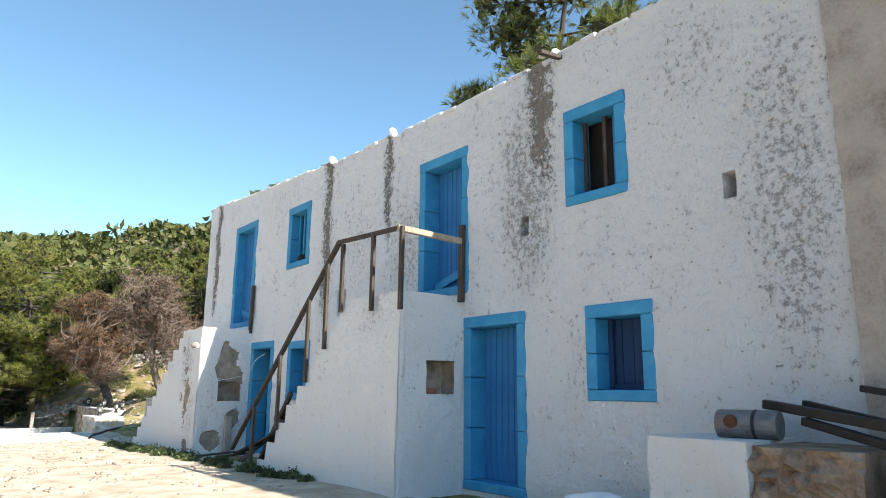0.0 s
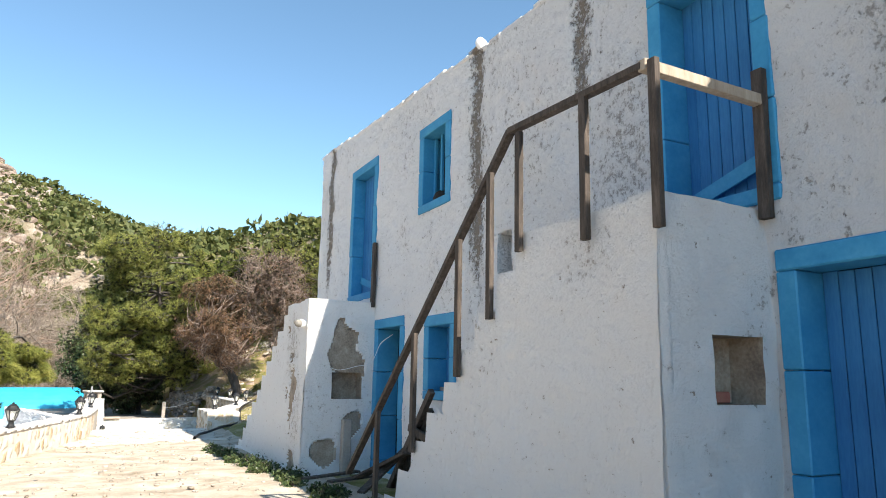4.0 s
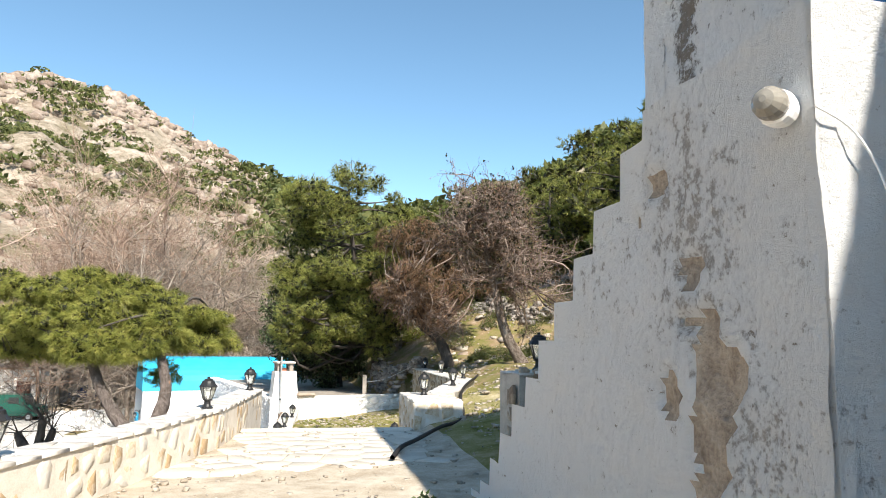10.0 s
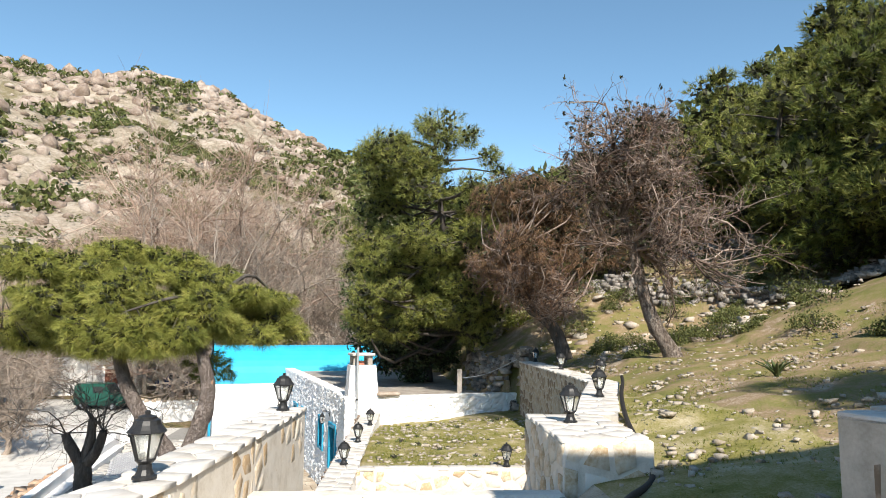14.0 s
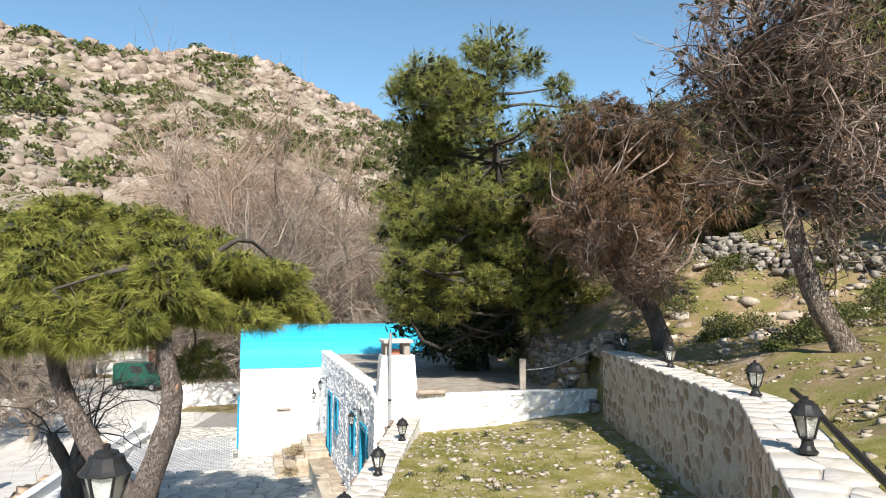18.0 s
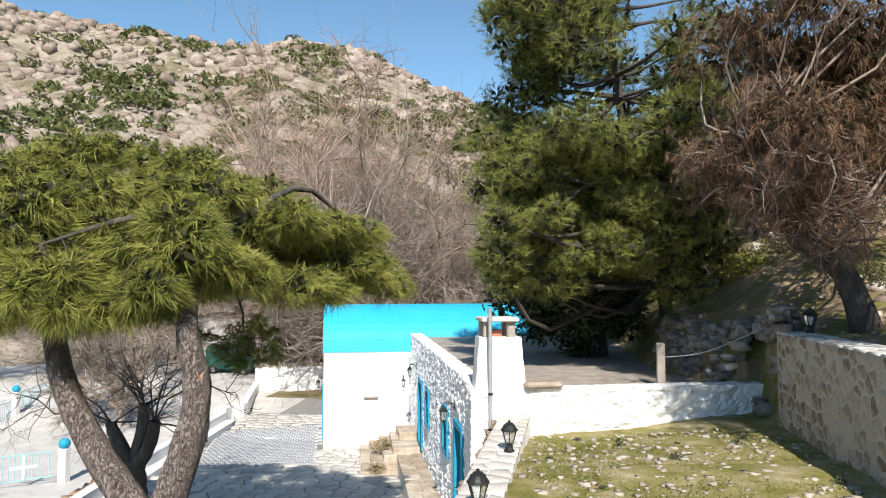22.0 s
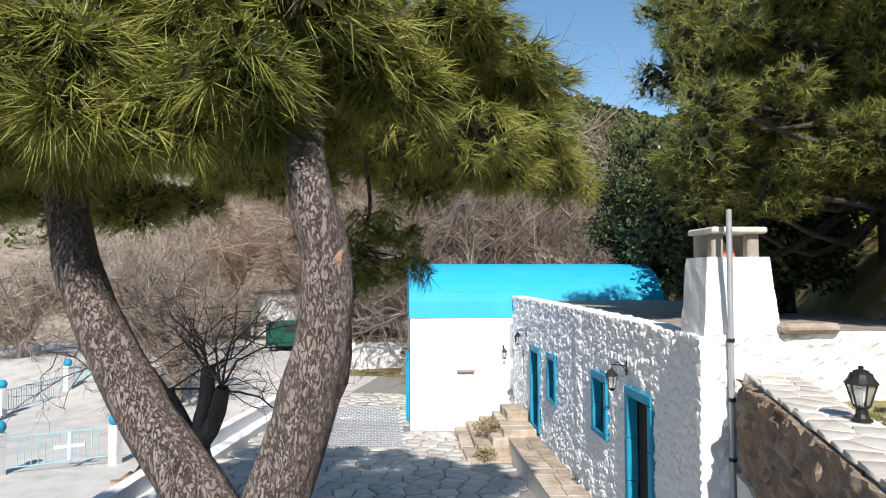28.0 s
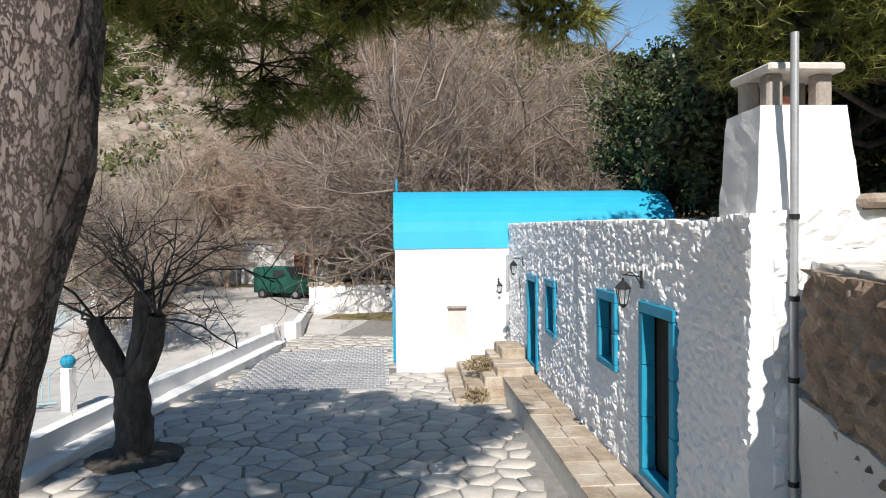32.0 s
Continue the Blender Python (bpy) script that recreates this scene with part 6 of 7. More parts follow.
# leafless thicket behind the chapel
for x, y, h, m, w in ((-10.5, 67.5, 20.0, twig_red, 1.0), (-4.8, 65.5, 12.5, twig_mat, 1.1), (-15.0, 76.0, 20.0, twig_red, 1.0), (-7.2, 70.0, 19.5, twig_red, 0.9), (0.6, 66.0, 11.0, twig_mat, 1.1), (-2.0, 70.0, 14.0, twig_mat, 1.0), (-19.0, 76.0, 15.0, twig_red, 0.9), (-11.5, 73.0, 20.0, twig_red, 1.0), (-27, 72, 9, twig_mat, 1.1), (-33, 64, 8, twig_mat, 1.1), (-17.5, 57.0, 7.5, twig_mat, 1.3), (-3.5, 61.5, 8.0, twig_mat, 1.2), (-8.8, 63.0, 15.0, twig_mat, 0.9), (-13.0, 71.5, 21.0, twig_red, 1.0), (-6.0, 68.0, 16.0, twig_mat, 1.0), (1.5, 70.0, 13.0, twig_mat, 1.0), (-20.5, 79.0, 14.0, twig_red, 1.0), (-25, 66, 9.5, twig_mat, 1.1), (-28, 66, 9, twig_mat, 1.1), (-25, 75, 12, twig_red, 1.0)):
    out = []
    z = ground_z(x, y) - 0.2
    tv, p = trunk_arrays([(x, y, z), (x + 0.2, y, z + h * 0.10), (x - 0.1, y, z + h * 0.3)], 0.2, 0.1, 8, 8)
    for k in range(9):
        a = rng.uniform(0, 2 * np.pi)
        branching(p[rng.integers(4, 8)], (w * math.cos(a) * 0.7, w * math.sin(a) * 0.7, rng.uniform(0.5, 1.15)), h * rng.uniform(0.42, 0.60), 0.10, 4, (8, 8, 6), out, 0.27, 0.03, 0.75, 0.56, None, (5, 4, 3, 3))
    plant("bare_tree", "leafless tree with a haze of thin brown twigs", "tree", [tv], merge(out), None, m, group="leafless trees behind the chapel")

# pollarded tree in the courtyard
tv, p = trunk_arrays([(-7.15, 42.7, -4.7), (-7.1, 42.7, -3.9), (-7.15, 42.7, -3.15)], 0.30, 0.27, 14, 14, 0.07, 1.25)
stubs, out = [tv], []
for a, b in (((-7.6, 42.6, -2.55), (-7.75, 42.6, -2.2)), ((-7.0, 42.8, -2.5), (-6.95, 42.8, -1.75)), ((-6.65, 42.6, -2.7), (-6.45, 42.5, -2.1))):
    st, q = trunk_arrays([(-7.15, 42.7, -3.4), a, b], 0.2, 0.13, 10, 10, 0.08, 1.0)
    stubs.append(st)
    for k in range(5):
        g = rng.uniform(0, 2 * np.pi)
        branching(q[-1 - rng.integers(0, 2)], (math.cos(g), math.sin(g) * 0.6, rng.uniform(0.05, 0.8)), rng.uniform(1.7, 2.9), 0.026, 4, (4, 4, 3), out, 0.4, 0.0, 0.7, 0.58)
plant("pollarded_tree", "old pollarded tree with dark stubs and thin bare shoots", "tree", stubs, merge(out), None, bark_dark)
soil_bed = tagged(part("tree_bed", lathe([(0.85, -0.1), (0.8, 0.04), (0.4, 0.08), (0.3, 0.09)], 14, centre=(-7.1, 42.7, court_z(42.7))), bark_dark), "dark soil bed round the pollarded tree", "planting bed")

# hill scrub and boulders
bv, rv = [], []
ico = bmesh.new()
bmesh.ops.create_icosphere(ico, subdivisions=1, radius=1.0)
IV = np.array([v.co[:] for v in ico.verts])
IF = np.array([[v.index for v in f.verts] for f in ico.faces])
ico.free()
KV = np.array([(x, y, z) for x in (-0.8, 0.8) for y in (-0.8, 0.8) for z in (-0.8, 0.8)])
KF = np.array([(0, 1, 3, 2), (4, 6, 7, 5), (0, 4, 5, 1), (2, 3, 7, 6), (0, 2, 6, 4), (1, 5, 7, 3)])


def angular(s, flat=0.65):
    """A broken stone: a block with every corner shifted, turned about the upright."""
    a = rng.uniform(0, np.pi)
    q = (KV + 0.28 * rng.normal(size=KV.shape)) * s * np.array([rng.uniform(0.8, 1.4), rng.uniform(0.7, 1.2), flat])
    return np.stack([q[:, 0] * math.cos(a) - q[:, 1] * math.sin(a), q[:, 0] * math.sin(a) + q[:, 1] * math.cos(a), q[:, 2]], 1)


pts, sizes = [], []
while len(pts) < 5200:
    a, r = rng.uniform(-60, 62), 56 + 280 * rng.uniform(0, 1) ** 0.75
    x, y = HC.x - math.sin(radians(a)) * r, HC.y + math.cos(radians(a)) * r
    dens = 0.6 * noise.noise(Vector((x * 0.03, y * 0.03, 3))) + (0.5 if a < 8 else 0.0) - (0.25 if r > 200 else 0)
    if dens > rng.uniform(-0.5, 0.5):
        pts.append((x, y, hill_z(x, y)))
        sizes.append((0.7 + 2.3 * rng.uniform() ** 1.8) * (1.0 + r / 300) * (1.5 if a < 5 else 1.0))
pts, sizes = np.array(pts), np.array(sizes)
per = 64
b = in_ball(len(pts) * per, 0.6)
b[:, 2] = np.abs(b[:, 2]) * 0.75
c = np.repeat(pts, per, 0) + b * np.repeat(sizes, per)[:, None]
s = np.repeat(sizes, per)[:, None]
near_ = np.repeat(np.hypot(pts[:, 0] - HC.x, pts[:, 1] - HC.y) < 110, per)[:, None]
v, f = leaf_arrays(c, 1.0)
v = v.reshape(-1, 4, 3)
v = c[:, None, :] + (v - c[:, None, :]) * (np.where(near_, 0.13, 0.21) * s)[:, :, None]
tagged(piece("hill_scrub", fast("hill_scrub", v.reshape(-1, 3), f, bush_mat)), "low green scrub scattered over the hillside", "scrub", kind="stuff")
lst = []
for k in range(4600):
    a, r = rng.uniform(3, 62), 70 + 265 * rng.uniform(0, 1) ** 0.6
    x, y = HC.x - math.sin(radians(a)) * r, HC.y + math.cos(radians(a)) * r
    if noise.noise(Vector((x * 0.022, y * 0.022, 9))) + 0.15 < rng.uniform(-0.35, 0.5) and r < 260:
        continue
    sz = rng.uniform(0.25, 1.0) ** 1.5 * (0.9 + r / 190)
    q = IV * (1 + 0.22 * rng.normal(size=(len(IV), 1))) * sz * np.array([1.2, 1.0, rng.uniform(0.6, 1.3)])
    lst.append((q + np.array([x, y, hill_z(x, y) + 0.1 * sz]), IF))
ico = bmesh.new()
bmesh.ops.create_icosphere(ico, subdivisions=2, radius=1.0)
JV = np.array([v.co[:] for v in ico.verts])
JF = np.array([[v.index for v in f.verts] for f in ico.faces])
ico.free()
for k in range(1300):
    a, u = rng.uniform(6, 62), rng.uniform(0, 1)
    r = 325 - 150 * u ** 1.6
    x, y = HC.x - math.sin(radians(a)) * r, HC.y + math.cos(radians(a)) * r
    if noise.noise(Vector((x * 0.035, y * 0.035, 19))) + 0.3 * (1 - u) < rng.uniform(-0.25, 0.45):
        continue
    sz = rng.uniform(1.0, 3.2) * (1.25 - 0.6 * u)
    off = rng.uniform(0, 50)
    q = JV * np.array([1 + 0.7 * noise.noise(Vector(v * 1.1) + Vector((off, 0, 0))) + 0.25 * noise.noise(Vector(v * 2.9) + Vector((off, 3, 0))) for v in JV])[:, None] * sz * np.array([1.3, 1.1, rng.uniform(0.7, 1.3)])
    lst.append((q + np.array([x, y, hill_z(x, y) - 0.1 * sz]), JF))
tagged(piece("hill_boulders", fast("hill_boulders", *merge(lst), boulder_mat)), "pale limestone boulders on the hillside", "boulders", kind="stuff")


# ---------------------------------------------------------------- courtyard
low_wall = tagged(new("courtyard_curb"), "low whitewashed curb wall with a ledge along the courtyard", "wall", kind="structure")
CW = [(-6.5, 32.0), (-8.3, 41.2), (-9.45, 46.3), (-11.3, 55.6)]
wall_body("curb", CW, -5.6, [court_z(y) + 0.52 for x, y in CW], 0.16, whitewash, low_wall, 0.4, 0.02)
wall_body("ledge", [(x + 0.36, y + 0.03) for x, y in CW], -5.6, [court_z(y) + 0.17 for x, y in CW], 0.20, whitewash, low_wall, 0.4, 0.02)
part("end_pier", boxbm(-11.75, 55.6, -5.6, -11.2, 56.2, court_z(56) + 0.68, 0.02), whitewash, low_wall)
part("end_pier", boxbm(-11.45, 56.9, -5.6, -10.95, 57.4, court_z(56) + 0.66, 0.02), whitewash, low_wall)
wall_body("curb", [(-11.3, 57.4), (-13.6, 64.0)], -5.6, [court_z(57) + 0.45, court_z(64) + 0.45], 0.16, whitewash, low_wall, 0.4)
far_wall = tagged(new("far_white_wall"), "whitewashed wall with a stone top closing the courtyard", "wall", kind="structure")
wall_body("core", [(-13.6, 64.0), (-8.6, 65.2)], -5.4, [-3.45, -3.4], 0.25, whitewash, far_wall, 0.4, 0.04)
lay_stones(far_wall, (-13.6, 63.74), (-8.6, 64.94), (-3.52, -3.47), (-3.2, -3.15), (0.23, -0.97), "grey", 0.3, 0.04)


HI = HM.inverted()
GQ = [Vector((-8.4, 47.75)), Vector((-4.55, 49.0)), Vector((-6.95, 56.0)), Vector((-10.7, 54.0))]


def in_quad(c):
    s = [(GQ[(i + 1) % 4] - GQ[i]).cross(Vector(c) - GQ[i]) for i in range(4)]
    return all(q > 0 for q in s) or all(q < 0 for q in s)


def curb_x(y):
    return lerp(y, (32, 41.2, 46.3, 55.6, 64), (-6.5, -8.3, -9.45, -11.3, -13.6)) + 0.6


paving = tagged(new("courtyard_paving"), "crazy paving of grey flagstones in the courtyard", "paving", kind="structure")
flags = []
for c, poly in cells(-11.5, 33.0, 2.6, 58.0, 0.48, 0.022, 5):
    lc = HI @ Vector((c[0], c[1], 0))
    if c[0] < curb_x(c[1]) or in_quad(c) or (-3.6 < lc.x < 11.3 and lc.y < 1.1) or (lc.x <= -3.6 and c[0] > 1.9) or lc.x > 11.0 and c[0] > -5.4 or math.hypot(c[0] + 7.1, c[1] - 42.7) < 0.8:
        continue
    flags.append((c, poly))
flags.sort(key=lambda q: abs(q[0][1] - 43.5) + 0.4 * abs(q[0][0] + 2.5))
rest = []
for k, (c, poly) in enumerate(flags):
    v, f = slab_arrays(poly, court_z(c[1]) - 0.03, 0.055 + random.uniform(0, 0.012), 0.97, 0.85)
    if k < 300:
        o = np.array([c[0], c[1], 0])
        piece("flagstone", fast("flagstone", v - o, f, flag), paving, Matrix.Translation(o))
    else:
        rest.append((v, f))
if rest:
    tagged(piece("flagstone_rest", fast("flagstone_rest", *merge(rest), flag), paving), kind="stuff")
lst = []
for i in range(20):
    for j in range(26):
        a = []
        for di, dj in ((0.08, 0.08), (0.92, 0.08), (0.92, 0.92), (0.08, 0.92)):
            s, t = (i + di + (0.5 if j % 2 else 0)) / 20.5, (j + dj) / 26
            q = GQ[0].lerp(GQ[1], s).lerp(GQ[3].lerp(GQ[2], s), t)
            a.append((q.x, q.y))
        z = court_z(a[0][1])
        lst.append(slab_arrays(a, z - 0.02, 0.06))
tagged(piece("paver_field", fast("paver_field", *merge(lst), paver)), "field of small grey pavers with white joints before the chapel", "pavers", kind="stuff")
bed = bmesh.new()
for k in range(16):
    row = [GQ[i].lerp(GQ[j], s) for s in (k / 16, (k + 1) / 16) for i, j in ((0, 3), (1, 2))]
    bed.faces.new([bed.verts.new((q.x, q.y, court_z(q.y) + 0.012)) for q in (row[0], row[1], row[3], row[2])])
tagged(part("paver_bed", bed, paver_joint), "white jointing under the pavers", "paving", kind="structure")

path_flag = mat("warm_pale_path_flag", (0.50, 0.44, 0.36), (0.60, 0.54, 0.45), (0.66, 0.61, 0.53), scale=2, fine=30, bump=0.5, dist=0.012, rand=0.1, stain=((0.36, 0.29, 0.21), 0.58, 0.72))
# terrace path of pale flags
path = tagged(new("terrace_path"), "pale irregular flagstone path on the terrace", "paving", kind="structure")
n_ = 0
for c, poly in cells(1.8, 20.6, 5.4, 26.6, 0.46, 0.007, 9):
    edge = 20.9 + 0.5 * noise.noise(Vector((c[0] * 1.5, 0, 0)))
    if c[0] < parapet_x(c[1]) + 0.28 or c[0] > 5.02 or c[1] < edge + 0.25 * max(0, c[0] - 3.5) or c[1] > 24.4:
        continue
    v, f = slab_arrays(poly, terrace_z(c[1]) - 0.03, 0.040 + random.uniform(0, 0.002), 0.99, 0.95)
    o = np.array([c[0], c[1], 0])
    piece("flagstone", fast("flagstone", v - o, f, path_flag), path, Matrix.Translation(o))
part("path_edge", boxbm(2.05, 24.38, -1.6, 5.1, 24.62, 0.02, 0.03), mortar, path)
descent = tagged(new("sunken_steps"), "pale stone steps going down from the terrace", "stairs", kind="structure")
for k in range(11):
    y0 = 24.62 + 0.34 * k
    part("step", boxbm(2.3, y0, -2.9, 5.1 if y0 < 26.2 else 5.55 + 0.32 * (y0 - 26.2), y0 + 0.35, -0.19 * (k + 1), 0.02), path_flag, descent)
south_wall = tagged(new("lawn_south_wall"), "sunlit cream rubble wall holding up the lawn above the steps", "wall", kind="structure")
wall_body("core", [(2.55, 31.2), (7.3, 31.2)], -2.7, [-1.10, -1.10], 0.14, mortar, south_wall)
lay_stones(south_wall, (2.6, 31.062), (7.25, 31.062), (-2.3, -2.3), (-1.12, -1.12), (0, -1), "cream", 0.26, 0.04, 0.84)
coping(south_wall, [(2.75, 31.2), (7.25, 31.2)], [-1.10, -1.10], 0.15)


# ---------------------------------------------------------------- lanterns
def make_lantern():
    e = tagged(new("pedestal_lantern"), "black six-sided iron pedestal lantern with clear panes on the wall", "lantern", "lanterns on the walls")
    part("base", lathe([(0.078, 0), (0.078, 0.015), (0.06, 0.028), (0.046, 0.06), (0.042, 0.095), (0.056, 0.108), (0.066, 0.12), (0.062, 0.13)], 12), black_iron, e)
    part("roof", lathe([(0.118, 0.292), (0.128, 0.30), (0.112, 0.318), (0.092, 0.345), (0.082, 0.375), (0.058, 0.385), (0.058, 0.397), (0.03, 0.407), (0.018, 0.41), (0.02, 0.43), (0.008, 0.437)], 12), black_iron, e)
    for i in range(6):
        a = math.pi * i / 3
        part("bar", bar((0.06 * math.cos(a), 0.06 * math.sin(a), 0.122), (0.112 * math.cos(a), 0.112 * math.sin(a), 0.298), 0.012, 0.012), black_iron, e)
        b = a + math.pi / 3
        bm = bmesh.new()
        bm.faces.new([bm.verts.new(q) for q in ((0.057 * math.cos(a), 0.057 * math.sin(a), 0.13), (0.057 * math.cos(b), 0.057 * math.sin(b), 0.13), (0.107 * math.cos(b), 0.107 * math.sin(b), 0.295), (0.107 * math.cos(a), 0.107 * math.sin(a), 0.295))])
        bmesh.ops.solidify(bm, geom=bm.faces[:], thickness=0.003)
        p = part("pane", bm, glass_lamp, e)
        p.visible_shadow = False
    part("bulb", lathe([(0.012, 0.13), (0.016, 0.15), (0.03, 0.19), (0.026, 0.225), (0.008, 0.24)], 10), church_white, e)
    return e


LAN = [(parapet_x(18.7), 18.7, 0.518), (parapet_x(22.8), 22.8, 0.518), (parapet_x(26.45), 26.45, 0.518), (2.83, 36.45, -1.06), (2.67, 33.85, -1.06), (2.56, 31.35, -1.06), (5.62, 31.2, -1.075), (5.48, 25.75, 0.478), (6.64, 28.55, 0.488), (7.62, 31.75, 0.488), (7.66, 35.3, 0.488), (7.76, 39.05, 0.488)]
first = make_lantern()
first.matrix_basis = pose(*LAN[0], 0, 0, 10)
for k, q in enumerate(LAN[1:]):
    copy_thing(first, pose(*q, 0, 0, 17 * k))
gl = copy_thing(first, pose(6.3, 21.42, 1.13, 0, 0, 25) @ Matrix.Scale(1.14, 4))
gl.scale = (1.14, 1.14, 1.14)
tagged(gl, "black iron pedestal lantern on the gate wall with a broken finial")
copy_thing(first, pose(13.52, 28.75, 3.87, 0, 0, 5))


def wall_lantern(m, s=1.0):
    e = tagged(new("wall_lantern"), "black iron lantern on a scrolled wall bracket", "lantern", "lanterns by the doors")
    e.matrix_basis = m @ Matrix.Scale(s, 4)
    part("bracket", bar((0, 0, 0.22), (0, 0.26, 0.25), 0.02, 0.02), black_iron, e)
    pipe("scroll", [(0, 0.0, 0.1), (0, 0.06, 0.2), (0, 0.14, 0.28), (0, 0.22, 0.25)], 0.008, black_iron, e)
    part("wall_plate", boxbm(-0.03, -0.01, 0.06, 0.03, 0.012, 0.3, 0.006), black_iron, e)
    part("roof", lathe([(0.10, 0.06), (0.11, 0.07), (0.075, 0.12), (0.05, 0.15), (0.02, 0.17), (0.012, 0.21)], 6, centre=(0, 0.25, 0)), black_iron, e)
    for i in range(6):
        a = math.pi * i / 3
        part("bar", bar((0.055 * math.cos(a), 0.25 + 0.055 * math.sin(a), -0.14), (0.095 * math.cos(a), 0.25 + 0.095 * math.sin(a), 0.07), 0.01, 0.01), black_iron, e)
    part("base", lathe([(0.02, -0.19), (0.05, -0.16), (0.06, -0.135)], 6, centre=(0, 0.25, 0)), black_iron, e)
    p = part("glass", lathe([(0.052, -0.135), (0.09, 0.062)], 6, centre=(0, 0.25, 0)), glass_lamp, e)
    p.visible_shadow = False
    return e


wall_lantern(HM @ Matrix.Translation((0.10, 0.03, -1.62)), 1.0)
wall_lantern(HM @ Matrix.Translation((8.75, 0.03, -1.75)), 1.0)
wall_lantern(CM @ Matrix.Translation((0.0, 0.32, -2.45)) @ Matrix.Rotation(math.pi / 2, 4, "Z"), 0.9)
wall_lantern(CM @ Matrix.Translation((1.0, 3.38, -2.6)), 0.9)

# lamp and cable on the far stairs
bl = tagged(new("bulkhead_lamp"), "white round bulkhead lamp with glass globe on the stair corner", "lamp")
bl.matrix_basis = Matrix.Translation((4.86, 14.70, 2.30)) @ Vector((-0.85, -0.5, 0.05)).to_track_quat("Z", "Y").to_matrix().to_4x4() @ Matrix.Scale(0.8, 4)
part("base", lathe([(0.075, -0.06), (0.085, 0.0), (0.08, 0.025), (0.07, 0.03)], 16), church_white, bl)
part("globe", lathe([(0.068, 0.03), (0.075, 0.06), (0.07, 0.10), (0.045, 0.135), (0.015, 0.145)], 16), mat("milky_glass", (0.20, 0.18, 0.15), (0.32, 0.30, 0.26), rough=0.15, bump=0), bl)
cable = pipe("lamp_cable", [(4.93, 14.60, 2.28), (5.05, 14.58, 2.2), (5.14, 14.57, 2.05), (5.23, 14.57, 1.78), (5.35, 14.57, 1.63), (5.5, 14.57, 1.60), (5.76, 14.57, 1.66), (5.98, 14.56, 1.71), (6.03, 14.45, 1.85), (6.03, 14.25, 2.02), (6.12, 14.0, 2.15)], 0.0042, church_white)
tagged(cable, "white cable sagging from the lamp to the doorway", "cable")

# ---------------------------------------------------------------- clutter by the old house
stub = tagged(new("stub_wall"), "low stub wall, half whitewashed and half bare rubble", "wall", kind="structure")
rough_wall("plaster_face", (5.0, 2.72, 0), (0, 1, 0), 0.85, 1.05, whitewash_stair, (), thick=0.9, cell=0.06, amp=0.04, freq=2, face=(-1, 0, 0), parent=stub, base=-0.3, seed=81)
rough_wall("rubble_face", (5.05, 1.95, 0), (0, 1, 0), 0.78, 1.02, brown_rubble, (), thick=0.85, cell=0.05, amp=0.03, freq=2.5, lump=0.12, lump_freq=5.0, face=(-1, 0, 0), parent=stub, base=-0.3, seed=83)
rk = bmesh.new()
bmesh.ops.create_icosphere(rk, subdivisions=3, radius=0.42)
for v in rk.verts:
    v.co = v.co * (1 + 0.3 * noise.noise(v.co * 2.4)) + Vector((5.25, 1.45, 0.62))
tagged(part("boulder", rk, bare_stone), "grey boulder beside the stub wall", "rock")
rk = bmesh.new()
bmesh.ops.create_icosphere(rk, subdivisions=3, radius=0.5)
for v in rk.verts:
    v.co = v.co * (1 + 0.3 * noise.noise(v.co * 2.4)) + Vector((5.3, 1.4, -0.1))
tagged(part("boulder", rk, bare_stone), "grey boulder at the wall's foot", "rock")
drum = tagged(new("rusty_tank"), "half metal tank with a rusty flange on the stub wall", "tank")
drum.matrix_basis = pose(5.42, 2.90, 1.16, 90, 0, 8) @ Matrix.Scale(0.85, 4)
part("shell", lathe([(0.13, -0.28), (0.135, -0.27), (0.135, 0.26), (0.13, 0.28)], 20), mat("dull_zinc", (0.10, 0.10, 0.10), (0.24, 0.24, 0.24), rough=0.5, metal=0.3, stain=((0.16, 0.09, 0.05), 0.58, 0.7)), drum)
part("band", lathe([(0.139, 0.06), (0.142, 0.07), (0.139, 0.09)], 20), black_iron, drum)
fl = part("flange", lathe([(0.06, 0.0), (0.065, 0.02), (0.03, 0.05)], 12), mat("rust", (0.08, 0.03, 0.015), (0.16, 0.07, 0.035), rough=0.9), drum, "rusty round flange")
fl.matrix_basis = pose(-0.13, 0.03, -0.12, 0, -80, 0)
for k, (a, b, w) in enumerate((((5.62, 2.85, 1.32), (5.0, 0.6, 1.02), 0.07), ((5.75, 2.6, 1.33), (5.2, 0.4, 0.9), 0.05), ((5.5, 2.5, 1.20), (4.9, 0.8, 0.85), 0.06), ((5.85, 2.2, 1.45), (5.3, 0.3, 1.15), 0.05))):
    tagged(part("old_pole", bar(a, b, w * 1.25, w), plastic_black), "dark weathered pole leaning on the stub wall", "pole", "poles on the stub wall")
sk = bmesh.new()
bmesh.ops.create_icosphere(sk, subdivisions=3, radius=0.3)
for v in sk.verts:
    v.co = Vector((v.co.x * 0.8, v.co.y * 1.4, v.co.z * 0.55)) * (1 + 0.25 * noise.noise(v.co * 5)) + Vector((5.55, 4.55, 0.28))
tagged(part("lime_sack", sk, whitewash), "crumpled whitish sack of lime on the ground", "sack")
